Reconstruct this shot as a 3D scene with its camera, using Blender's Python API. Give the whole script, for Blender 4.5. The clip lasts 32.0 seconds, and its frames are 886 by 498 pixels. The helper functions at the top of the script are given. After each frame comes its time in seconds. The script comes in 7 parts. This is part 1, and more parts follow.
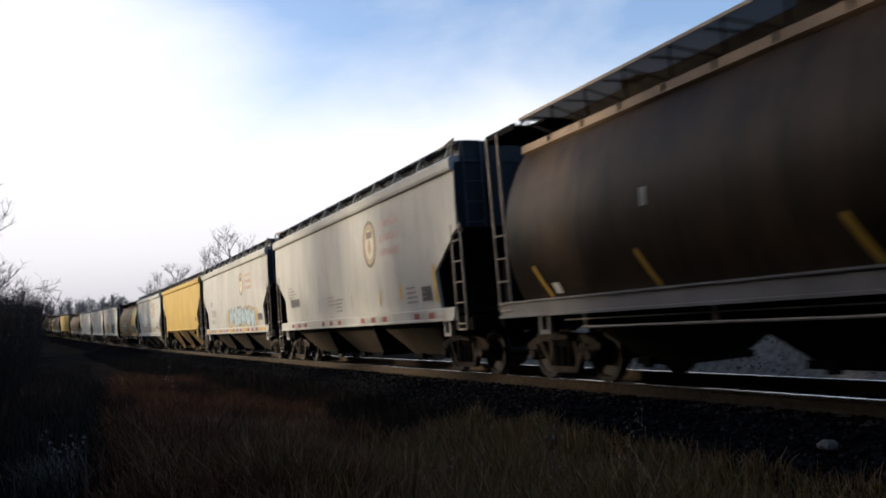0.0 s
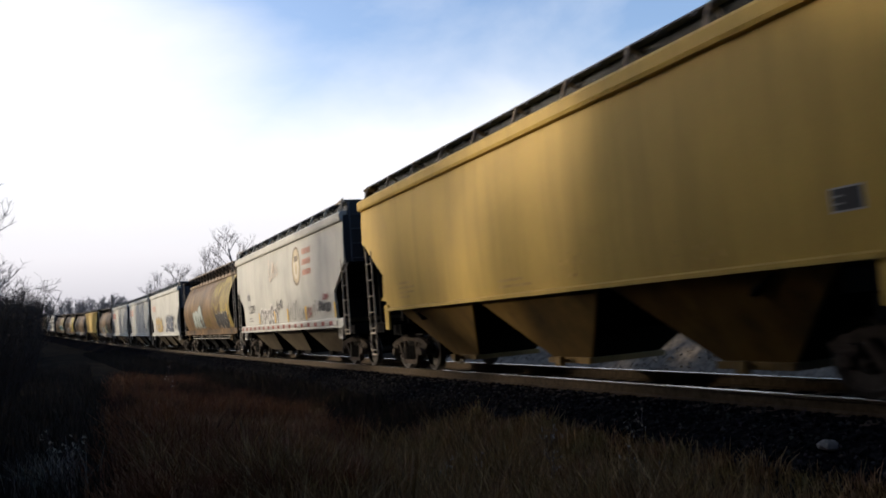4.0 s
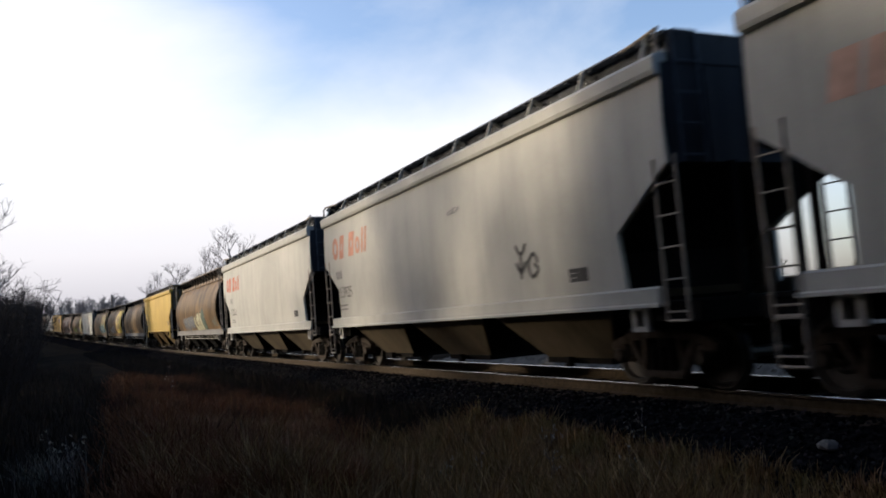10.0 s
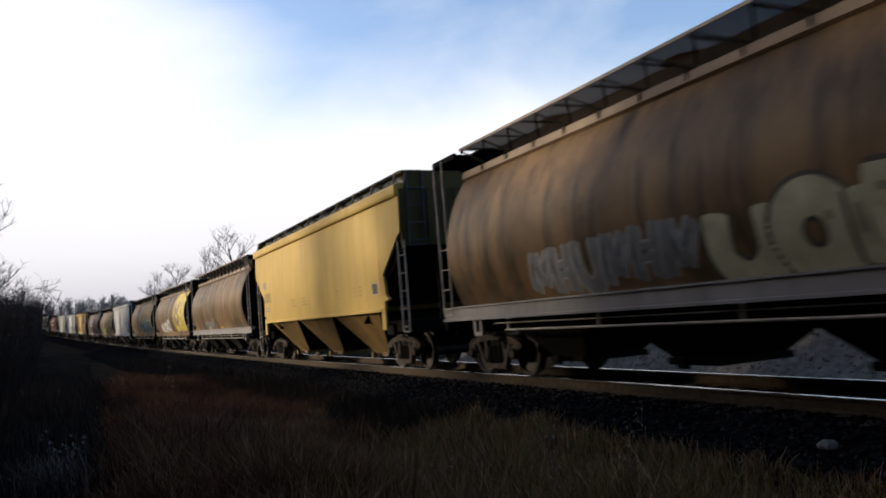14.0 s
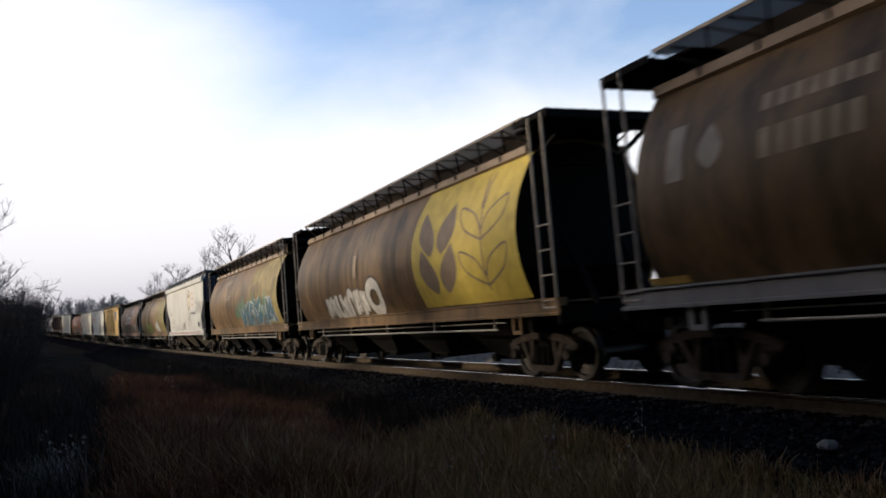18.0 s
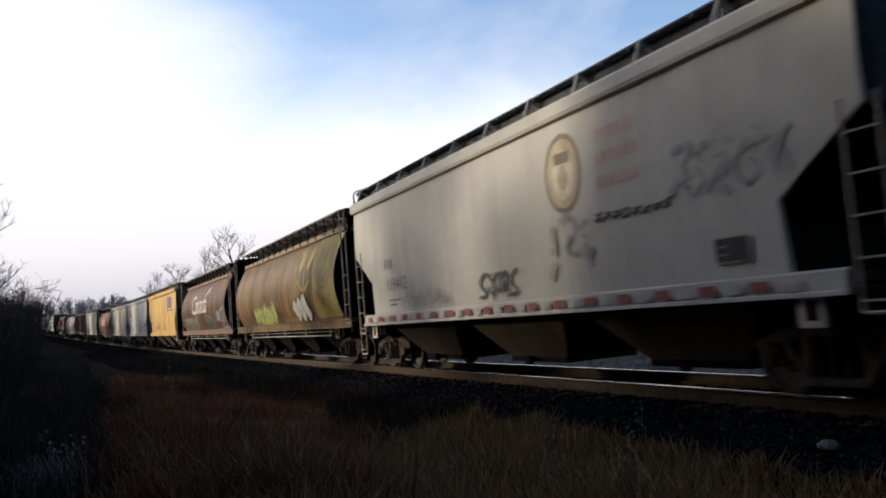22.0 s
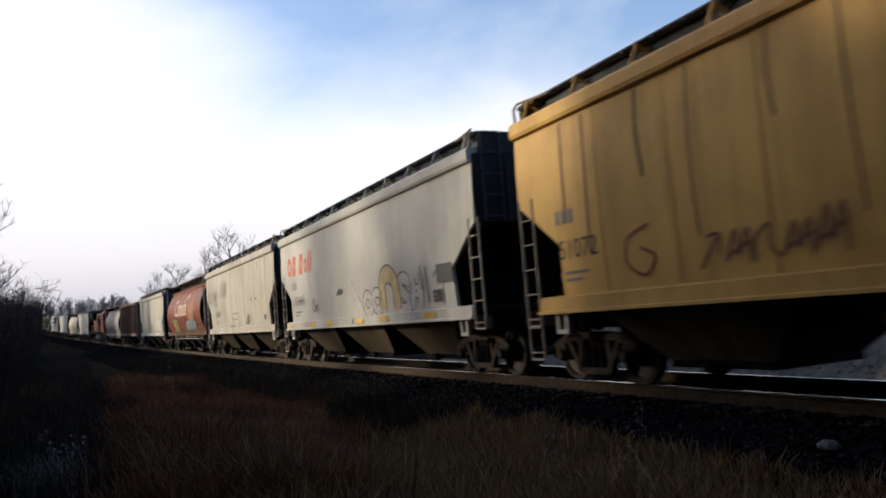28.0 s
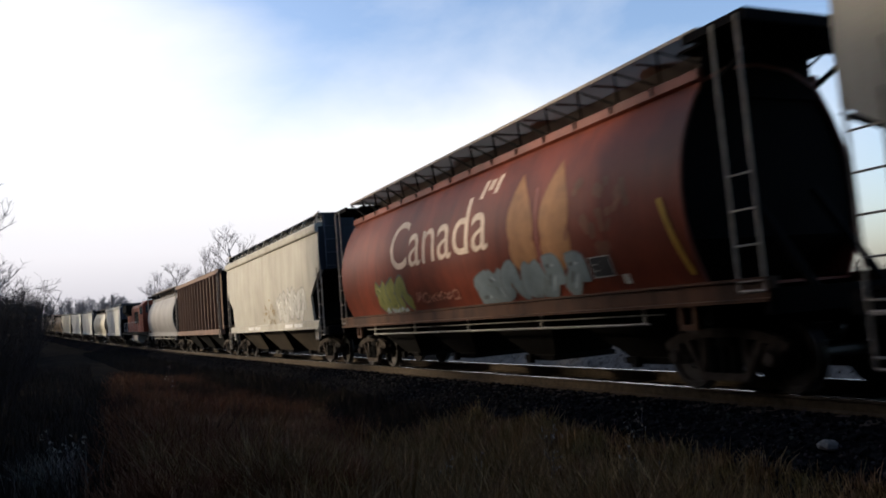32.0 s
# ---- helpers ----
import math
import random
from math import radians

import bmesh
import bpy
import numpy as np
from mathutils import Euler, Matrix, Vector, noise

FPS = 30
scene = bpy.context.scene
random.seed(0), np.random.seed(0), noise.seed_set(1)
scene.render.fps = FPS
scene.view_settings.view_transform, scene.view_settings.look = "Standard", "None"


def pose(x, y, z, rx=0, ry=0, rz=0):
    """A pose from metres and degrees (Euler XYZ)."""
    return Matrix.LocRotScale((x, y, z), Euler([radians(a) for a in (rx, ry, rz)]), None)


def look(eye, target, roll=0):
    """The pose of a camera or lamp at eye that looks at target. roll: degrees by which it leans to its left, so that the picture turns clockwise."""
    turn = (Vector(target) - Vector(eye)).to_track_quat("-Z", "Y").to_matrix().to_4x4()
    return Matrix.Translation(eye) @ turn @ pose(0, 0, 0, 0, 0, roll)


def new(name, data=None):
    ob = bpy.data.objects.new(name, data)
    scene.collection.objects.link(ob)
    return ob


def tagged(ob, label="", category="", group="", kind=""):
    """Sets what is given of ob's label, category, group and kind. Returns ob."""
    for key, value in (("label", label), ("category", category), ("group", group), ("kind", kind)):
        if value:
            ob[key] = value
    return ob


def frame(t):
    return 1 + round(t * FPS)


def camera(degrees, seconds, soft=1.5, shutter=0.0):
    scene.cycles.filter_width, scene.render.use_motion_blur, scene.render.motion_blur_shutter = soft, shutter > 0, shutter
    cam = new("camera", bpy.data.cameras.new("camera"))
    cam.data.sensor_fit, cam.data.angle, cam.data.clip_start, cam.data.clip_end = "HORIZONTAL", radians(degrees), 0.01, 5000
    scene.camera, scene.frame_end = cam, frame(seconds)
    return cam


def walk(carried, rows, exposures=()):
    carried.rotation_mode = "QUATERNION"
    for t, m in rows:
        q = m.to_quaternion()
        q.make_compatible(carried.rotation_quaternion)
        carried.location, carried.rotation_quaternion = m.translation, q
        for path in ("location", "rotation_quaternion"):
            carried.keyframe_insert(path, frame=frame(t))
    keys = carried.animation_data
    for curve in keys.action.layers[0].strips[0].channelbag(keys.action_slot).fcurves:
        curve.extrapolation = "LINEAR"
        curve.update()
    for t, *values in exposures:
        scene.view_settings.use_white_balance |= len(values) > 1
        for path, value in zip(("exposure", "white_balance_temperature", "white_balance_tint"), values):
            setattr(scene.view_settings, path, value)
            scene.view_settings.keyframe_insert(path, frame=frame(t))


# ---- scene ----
# ---- camera: stands still beside a gently curved track ----
DEG = 57.1
CAM_Z = 1.277
cam = camera(DEG, 32.0, soft=1.75, shutter=0.35)
EYE = Vector((0.0, 0.0, CAM_Z))
_yaw, _pitch = radians(-24.08), radians(4.76)
_aim = EYE + Vector((-math.sin(_yaw) * math.cos(_pitch), math.cos(_yaw) * math.cos(_pitch), math.sin(_pitch)))
POSE = look(EYE, _aim, -4.70)
walk(cam, [(0.0, POSE), (32.0, POSE)], exposures=[(0.0, 0.75, 6260, 10), (32.0, 0.75, 6260, 10)])

# ---- the line of the track: an arc of constant radius; its climb fits the camera's view ----
TRACK_X = 8.583
CURVE = 6.302e-4
RADIUS = 1.0 / CURVE


def rise(s):
    """Height of the rail head along the track."""
    if s <= 0:
        return 0.0
    if s < 320:
        return 9.69e-5 * s * s
    return 9.69e-5 * 320 * 320 + 0.062 * 60 * (1 - math.exp(-(s - 320) / 60))


def on_track(s, o=0.0, z=0.0):
    """A point s metres along the track, o metres towards the camera's side, z above the rail head."""
    a = CURVE * s
    return Vector((TRACK_X - (1 - math.cos(a)) * RADIUS - o * math.cos(a), math.sin(a) * RADIUS - o * math.sin(a), rise(s) + z))


def track_pose(s, o=0.0, z=0.0, turn=0.0):
    slope = math.degrees(math.atan((rise(s + 4) - rise(s - 4)) / 8))
    p = on_track(s, o, z)
    return pose(p.x, p.y, p.z, slope, 0, math.degrees(CURVE * s) + turn)


def track_coords(x, y):
    cx = TRACK_X - RADIUS
    return RADIUS * math.atan2(y, x - cx), RADIUS - math.hypot(x - cx, y)


def travelled(t):
    return 11.494 * t - 0.01906 * t * t


# ---- sky, sun ----
SUN_BEARING = 52.0   # degrees left of the line ahead
SUN_HEIGHT = 17.0
world = bpy.data.worlds.new("sky")
scene.world = world
world.use_nodes = True
wn, wl = world.node_tree.nodes, world.node_tree.links
wn.clear()
w_out = wn.new("ShaderNodeOutputWorld")
w_bg = wn.new("ShaderNodeBackground")
w_sky = wn.new("ShaderNodeTexSky")
w_sky.sky_type = "NISHITA"
w_sky.sun_disc = False
w_sky.sun_elevation = radians(SUN_HEIGHT)
w_sky.sun_rotation = radians(-SUN_BEARING)
w_sky.air_density, w_sky.dust_density, w_sky.ozone_density = 1.0, 2.2, 1.5
# thin high cloud, whitest ahead and near the horizon, to fit the camera's view
w_co = wn.new("ShaderNodeTexCoord")
w_map = wn.new("ShaderNodeMapping")
w_map.inputs["Scale"].default_value = (1.0, 1.0, 2.0)
w_map.inputs["Location"].default_value = (0.9, 0.45, 0.2)
w_noise = wn.new("ShaderNodeTexNoise")
w_noise.inputs["Scale"].default_value = 2.6
w_noise.inputs["Detail"].default_value = 8
w_noise.inputs["Roughness"].default_value = 0.56
w_noise.inputs["Distortion"].default_value = 0.3
w_dot = wn.new("ShaderNodeVectorMath")
w_dot.operation = "DOT_PRODUCT"
_b, _e = radians(7), radians(9)
w_dot.inputs[1].default_value = (-math.sin(_b) * math.cos(_e), math.cos(_b) * math.cos(_e), math.sin(_e))
w_near = wn.new("ShaderNodeMapRange")
w_near.interpolation_type = "SMOOTHSTEP"
w_near.inputs["From Min"].default_value = 0.895
w_near.inputs["From Max"].default_value = 0.985
w_sep = wn.new("ShaderNodeSeparateXYZ")
w_low = wn.new("ShaderNodeMapRange")
w_low.interpolation_type = "SMOOTHSTEP"
w_low.inputs["From Min"].default_value = 0.34
w_low.inputs["From Max"].default_value = 0.17
w_low.inputs["To Max"].default_value = 0.95
w_wisp = wn.new("ShaderNodeMapRange")
w_wisp.inputs["From Min"].default_value = 0.35
w_wisp.inputs["From Max"].default_value = 0.7
w_wisp.inputs["To Min"].default_value = -0.22
w_wisp.inputs["To Max"].default_value = 0.30
w_gate = wn.new("ShaderNodeMapRange")
w_gate.interpolation_type = "SMOOTHSTEP"
w_gate.inputs["From Min"].default_value = 0.42
w_gate.inputs["From Max"].default_value = 0.72
w_max = wn.new("ShaderNodeMath")
w_max.operation = "MAXIMUM"
w_add = wn.new("ShaderNodeMath")
w_add.operation = "ADD"
w_add.use_clamp = True
w_haze = wn.new("ShaderNodeValToRGB")
_stops = ((0.0, (5.6, 5.3, 5.6)), (0.04, (7.4, 7.0, 7.3)), (0.10, (10.2, 9.7, 9.8)), (0.2, (11.6, 11.5, 11.6)))
while len(w_haze.color_ramp.elements) < len(_stops):
    w_haze.color_ramp.elements.new(0.5)
for e_, (at_, c_) in zip(w_haze.color_ramp.elements, _stops):
    e_.position, e_.color = at_, (*c_, 1)
w_gain = wn.new("ShaderNodeMix")
w_gain.data_type, w_gain.blend_type = "RGBA", "MULTIPLY"
w_gain.inputs["Factor"].default_value = 1.0
w_gain.inputs["B"].default_value = (2.62, 2.60, 2.76, 1)
w_mix = wn.new("ShaderNodeMix")
w_mix.data_type = "RGBA"
wl.new(w_co.outputs["Generated"], w_map.inputs["Vector"])
wl.new(w_map.outputs["Vector"], w_noise.inputs["Vector"])
wl.new(w_co.outputs["Generated"], w_dot.inputs[0])
wl.new(w_co.outputs["Generated"], w_sep.inputs["Vector"])
wl.new(w_dot.outputs["Value"], w_near.inputs["Value"])
wl.new(w_sep.outputs["Z"], w_low.inputs["Value"])
wl.new(w_sep.outputs["Z"], w_haze.inputs["Fac"])
w_thin = wn.new("ShaderNodeMath")
w_thin.operation = "MULTIPLY"
wl.new(w_dot.outputs["Value"], w_gate.inputs["Value"])
wl.new(w_wisp.outputs["Result"], w_thin.inputs[0])
wl.new(w_gate.outputs["Result"], w_thin.inputs[1])
wl.new(w_noise.outputs["Fac"], w_wisp.inputs["Value"])
wl.new(w_near.outputs["Result"], w_max.inputs[0])
w_band = wn.new("ShaderNodeMath")
w_band.operation = "MULTIPLY"
wl.new(w_low.outputs["Result"], w_band.inputs[0])
wl.new(w_gate.outputs["Result"], w_band.inputs[1])
wl.new(w_band.outputs["Value"], w_max.inputs[1])
wl.new(w_max.outputs["Value"], w_add.inputs[0])
wl.new(w_thin.outputs["Value"], w_add.inputs[1])
wl.new(w_add.outputs["Value"], w_mix.inputs["Factor"])
wl.new(w_sky.outputs["Color"], w_gain.inputs["A"])
wl.new(w_gain.outputs["Result"], w_mix.inputs["A"])
wl.new(w_haze.outputs["Color"], w_mix.inputs["B"])
wl.new(w_mix.outputs["Result"], w_bg.inputs["Color"])
w_bg.inputs["Strength"].default_value = 0.057
wl.new(w_bg.outputs["Background"], w_out.inputs["Surface"])

sun_data = bpy.data.lights.new("sun", "SUN")
sun_data.energy = 2.6
sun_data.angle = radians(4.6)
sun_data.color = (1.0, 0.83, 0.61)
sun = new("sun", sun_data)
_b, _e = radians(SUN_BEARING), radians(SUN_HEIGHT)
SUN_WAY = Vector((-math.sin(_b) * math.cos(_e), math.cos(_b) * math.cos(_e), math.sin(_e)))
sun.matrix_world = look(SUN_WAY * 60, (0, 0, 0))


# ---- materials ----
def material(name):
    m = bpy.data.materials.new(name)
    m.use_nodes = True
    n = m.node_tree.nodes
    return m, n, m.node_tree.links, n["Principled BSDF"]


def ramp(n, stops):
    r = n.new("ShaderNodeValToRGB")
    while len(r.color_ramp.elements) < len(stops):
        r.color_ramp.elements.new(0.5)
    for e, (at, c) in zip(r.color_ramp.elements, stops):
        e.position = at
        e.color = (*c, 1) if len(c) == 3 else c
    return r


def noise_node(n, l, vec, scale, detail=4, rough=0.55, distort=0.0):
    t = n.new("ShaderNodeTexNoise")
    t.inputs["Scale"].default_value = scale
    t.inputs["Detail"].default_value = detail
    t.inputs["Roughness"].default_value = rough
    t.inputs["Distortion"].default_value = distort
    l.new(vec, t.inputs["Vector"])
    return t


def shifted(n, l, scale=(1, 1, 1)):
    """Object coordinates, moved by a random amount for each object."""
    co = n.new("ShaderNodeTexCoord")
    info = n.new("ShaderNodeObjectInfo")
    mul = n.new("ShaderNodeVectorMath")
    mul.operation = "MULTIPLY_ADD"
    mul.inputs[1].default_value = (37.0, 19.0, 11.0)
    mp = n.new("ShaderNodeMapping")
    mp.inputs["Scale"].default_value = scale
    l.new(info.outputs["Random"], mul.inputs[0])
    l.new(co.outputs["Object"], mul.inputs[2])
    l.new(mul.outputs["Vector"], mp.inputs["Vector"])
    return mp.outputs["Vector"]


def mix(n, l, fac, a, b, mode="MIX"):
    m = n.new("ShaderNodeMix")
    m.data_type = "RGBA"
    m.blend_type = mode
    for value, socket in ((fac, m.inputs["Factor"]), (a, m.inputs["A"]), (b, m.inputs["B"])):
        if isinstance(value, bpy.types.NodeSocket):
            l.new(value, socket)
        elif isinstance(value, (tuple, list)):
            socket.default_value = (*value, 1)
        else:
            socket.default_value = value
    return m.outputs["Result"]


def bump(n, l, height, strength, distance, bsdf):
    b = n.new("ShaderNodeBump")
    b.inputs["Strength"].default_value = strength
    b.inputs["Distance"].default_value = distance
    l.new(height, b.inputs["Height"])
    l.new(b.outputs["Normal"], bsdf.inputs["Normal"])


def car_paint(name, base, dirt, rust=(0.16, 0.07, 0.03), grime=0.5, wear=0.25, rough=0.6, gloss=0.2, runs=0.65, dust=None):
    """Weathered car paint: blotches of grime, long vertical streaks, rust specks."""
    m, n, l, bsdf = material(name)
    flat = shifted(n, l)
    tall = shifted(n, l, (1.0, 1.0, 0.09))
    blotch = noise_node(n, l, flat, 0.45, 5, 0.6, 0.3)
    streak = noise_node(n, l, tall, 2.2, 5, 0.62)
    fine = noise_node(n, l, flat, 26.0, 3, 0.6)
    speck = noise_node(n, l, flat, 5.5, 6, 0.72)
    f1 = ramp(n, [(0.36, (0, 0, 0)), (0.72, (grime, grime, grime))])
    f2 = ramp(n, [(0.45, (0, 0, 0)), (0.75, (min(1.0, runs * grime),) * 3)])
    f3 = ramp(n, [(0.62, (0, 0, 0)), (0.72, (wear, wear, wear))])
    l.new(blotch.outputs["Fac"], f1.inputs["Fac"])
    l.new(streak.outputs["Fac"], f2.inputs["Fac"])
    l.new(speck.outputs["Fac"], f3.inputs["Fac"])
    c = mix(n, l, f1.outputs["Color"], base, dirt)
    c = mix(n, l, f2.outputs["Color"], c, tuple(0.62 * v for v in dirt))
    c = mix(n, l, f3.outputs["Color"], c, rust)
    c = mix(n, l, 0.12, c, fine.outputs["Color"], "OVERLAY")
    l.new(c, bsdf.inputs["Base Color"])
    bsdf.inputs["Roughness"].default_value = rough
    bsdf.inputs["Specular IOR Level"].default_value = gloss
    if dust:
        patch = noise_node(n, l, shifted(n, l, (1.0, 0.75, 0.2)), 1.1, 6, 0.66, 0.4)
        film = ramp(n, [(0.36, (0.05, 0.05, 0.05)), (0.52, (0.38, 0.38, 0.38)), (0.68, (0.95, 0.95, 0.95))])
        l.new(patch.outputs["Fac"], film.inputs["Fac"])
        l.new(film.outputs["Color"], bsdf.inputs["Sheen Weight"])
        bsdf.inputs["Sheen Roughness"].default_value = 0.25
        bsdf.inputs["Sheen Tint"].default_value = (*dust, 1)
    bump(n, l, blotch.outputs["Fac"], 0.25, 0.03, bsdf)
    return m


def plain(name, base, rough=0.7, metal=0.0, vary=0.3, scale=6.0, relief=0.15):
    m, n, l, bsdf = material(name)
    bsdf.inputs["Specular IOR Level"].default_value = 0.5 if metal > 0.5 else max(0.05, 0.9 - rough)
    vec = shifted(n, l)
    a = noise_node(n, l, vec, scale, 5, 0.6)
    r = ramp(n, [(0.3, tuple(v * (1 - vary) for v in base)), (0.7, tuple(min(1, v * (1 + vary)) for v in base))])
    l.new(a.outputs["Fac"], r.inputs["Fac"])
    l.new(r.outputs["Color"], bsdf.inputs["Base Color"])
    bsdf.inputs["Roughness"].default_value = rough
    bsdf.inputs["Metallic"].default_value = metal
    bump(n, l, a.outputs["Fac"], relief, 0.02, bsdf)
    return m


def island_mix(name, colours, rough=0.9, scale=3.0):
    """One of several colours for each loose piece."""
    m, n, l, bsdf = material(name)
    bsdf.inputs["Specular IOR Level"].default_value = 0.0
    geo = n.new("ShaderNodeNewGeometry")
    r = ramp(n, [(i / (len(colours) - 1), c) for i, c in enumerate(colours)])
    l.new(geo.outputs["Random Per Island"], r.inputs["Fac"])
    co = n.new("ShaderNodeTexCoord")
    a = noise_node(n, l, co.outputs["Object"], scale, 4)
    l.new(mix(n, l, 0.35, r.outputs["Color"], a.outputs["Color"], "OVERLAY"), bsdf.inputs["Base Color"])
    bsdf.inputs["Roughness"].default_value = rough
    return m


WHITE = car_paint("pale_grey_paint", (0.41, 0.405, 0.365), (0.235, 0.237, 0.215), grime=0.6, wear=0.1, runs=0.4)
CREAM = car_paint("cream_paint", (0.45, 0.415, 0.32), (0.29, 0.25, 0.17), grime=0.6, wear=0.15)
STALE = car_paint("stale_cream_paint", (0.37, 0.35, 0.29), (0.22, 0.20, 0.155), grime=0.65, wear=0.15)
YELLOW = car_paint("yellow_paint", (0.43, 0.29, 0.06), (0.27, 0.175, 0.042), grime=0.5, wear=0.15)
ORANGE = car_paint("ochre_paint", (0.53, 0.335, 0.09), (0.27, 0.15, 0.05), grime=0.75, wear=0.3)
TAN = car_paint("faded_tan_paint", (0.17, 0.104, 0.046), (0.016, 0.0115, 0.008), grime=1.0, wear=0.2, rough=0.5, gloss=0.1, runs=1.15, dust=(0.95, 0.62, 0.33))
BROWN = car_paint("dark_brown_paint", (0.05, 0.032, 0.018), (0.008, 0.006, 0.005), grime=1.0, wear=0.25, rough=0.5, gloss=0.1, runs=1.1, dust=(0.6, 0.4, 0.24))
MAROON = car_paint("brown_red_paint", (0.10, 0.045, 0.022), (0.025, 0.012, 0.008), grime=0.8, wear=0.35, rough=0.5, gloss=0.1, runs=1.1, dust=(0.7, 0.42, 0.24))
RED = car_paint("faded_red_paint", (0.17, 0.036, 0.017), (0.045, 0.014, 0.009), grime=0.8, wear=0.25, rough=0.5, gloss=0.12, dust=(0.8, 0.3, 0.17))
GREY = car_paint("mid_grey_paint", (0.20, 0.19, 0.18), (0.10, 0.094, 0.088), grime=0.6, wear=0.2)
RUSTY = car_paint("rusty_brown_paint", (0.15, 0.085, 0.055), (0.07, 0.04, 0.028), grime=0.7, wear=0.4)
# pale cars' ends: dark blue tone carries the shade of the side facing away
END_BLUE = car_paint("shade_blue_end_paint", (0.034, 0.039, 0.046), (0.013, 0.015, 0.018), grime=0.6, wear=0.2, rough=0.8, gloss=0.1)
# near-black in place of shade on slope sheets, barrel ends and end sills
END_DARK = car_paint("shade_black_end_paint", (0.006, 0.005, 0.005), (0.003, 0.003, 0.003), rust=(0.016, 0.008, 0.005), grime=0.6, wear=0.2, rough=0.9, gloss=0.05)
EAVES = car_paint("dusty_roof_side_paint", (0.22, 0.175, 0.13), (0.12, 0.092, 0.07), grime=0.6)
# yellow darkened both for dirt and for the shade below the sill
YOLK = car_paint("dirty_shaded_yellow_pocket_paint", (0.17, 0.105, 0.028), (0.03, 0.02, 0.009), grime=1.0, wear=0.4)
FASCIA = car_paint("dusty_fascia_paint", (0.19, 0.13, 0.08), (0.09, 0.062, 0.04), grime=0.6, wear=0.3)
PIPE = plain("worn_pipe_steel", (0.22, 0.205, 0.18), 0.5, 0.3)
# darker copy of the pocket paint, with the shade under the car in its colour
SHADED_POCKET = car_paint("shaded_pocket_paint", (0.055, 0.044, 0.031), (0.015, 0.012, 0.009), grime=0.8, wear=0.4, gloss=0.1)
# pocket paint of the better lit cars, also toned down for shadow
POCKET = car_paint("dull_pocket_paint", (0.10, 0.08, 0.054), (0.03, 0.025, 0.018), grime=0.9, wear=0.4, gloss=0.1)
# yellow cars' end colour, darkened to olive for the shade on that side
OLIVE_END = car_paint("shaded_olive_end_paint", (0.085, 0.064, 0.025), (0.04, 0.032, 0.016), grime=0.7, rough=0.85, gloss=0.1)
# base pulled down near black to deepen the shade under the cars
UNDER = plain("grimy_shade_dark_underframe", (0.006, 0.0055, 0.005), 0.9)
TRUCK = plain("dusty_cast_steel", (0.038, 0.029, 0.022), 0.8, 0.0, 0.6)
WHEEL = plain("worn_wheel_steel", (0.022, 0.018, 0.015), 0.5, 0.6, 0.4)
BOARD = plain("galvanised_grating", (0.06, 0.068, 0.085), 0.7, 0.2)
LADDER = plain("dull_ladder_steel", (0.25, 0.215, 0.175), 0.65, 0.1)
PAD = plain("white_pad_paint", (0.34, 0.33, 0.31), 0.7)
RAIL = plain("rusty_rail", (0.042, 0.030, 0.018), 0.8, 0.1, 0.4, 9.0)
RAIL_TOP = plain("polished_rail_head", (0.62, 0.60, 0.57), 0.22, 1.0, 0.1)
SLEEPER = plain("weathered_sleeper_wood", (0.04, 0.031, 0.025), 0.9, 0, 0.45, 9.0, 0.5)
BARK = plain("grey_bark", (0.12, 0.10, 0.085), 0.9, 0, 0.4, 8.0, 0.5)
TWIG = plain("bare_twigs", (0.13, 0.11, 0.10), 0.9, 0, 0.4, 3.0)
# bluish grey that puts the haze of distance into the twigs' colour
FAR_TWIG = plain("haze_grey_twigs", (0.115, 0.11, 0.115), 0.9, 0, 0.3, 0.2)
BRUSH = plain("dark_brush_twigs", (0.024, 0.022, 0.022), 0.9, 0, 0.4, 3.0)
PILE = plain("pale_crushed_stone", (0.145, 0.122, 0.098), 0.95, 0, 0.4, 5.0, 0.6)
NEEDLES = island_mix("spruce_needles", [(0.02, 0.03, 0.018), (0.03, 0.045, 0.025), (0.025, 0.035, 0.022)])
# twigs paled in their colour for haze and sky glare
PALE_TWIG = plain("light_washed_twigs", (0.22, 0.20, 0.195), 0.9, 0, 0.3, 3.0)
POLE = plain("weathered_pole_wood", (0.10, 0.08, 0.07), 0.9)
STONE_PALE = plain("pale_field_stone", (0.15, 0.142, 0.13), 0.9, 0, 0.35, 7.0, 0.5)
# stone tones lowered far below bare stone to stand for shade by the track
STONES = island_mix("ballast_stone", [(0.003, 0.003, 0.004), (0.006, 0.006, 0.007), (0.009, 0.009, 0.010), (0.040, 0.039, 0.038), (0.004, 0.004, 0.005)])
GRASS = island_mix("dead_grass", [(0.08, 0.055, 0.032), (0.27, 0.165, 0.075), (0.15, 0.11, 0.052), (0.52, 0.35, 0.17), (0.12, 0.08, 0.047)])
# darker copy of the dead grass, for ground that lies in shade
GRASS_SHADED = island_mix("shaded_grass", [(0.013, 0.012, 0.012), (0.024, 0.021, 0.019), (0.019, 0.018, 0.016), (0.055, 0.044, 0.034), (0.015, 0.014, 0.013)])
GRASS_RED = island_mix("russet_grass", [(0.105, 0.047, 0.028), (0.165, 0.078, 0.044), (0.13, 0.06, 0.034), (0.28, 0.155, 0.08)])
# pale blades: the sky light caught by the near tuft is in their colour
GRASS_PALE = island_mix("skylit_pale_grass", [(0.15, 0.13, 0.105), (0.26, 0.23, 0.195), (0.08, 0.07, 0.055)])
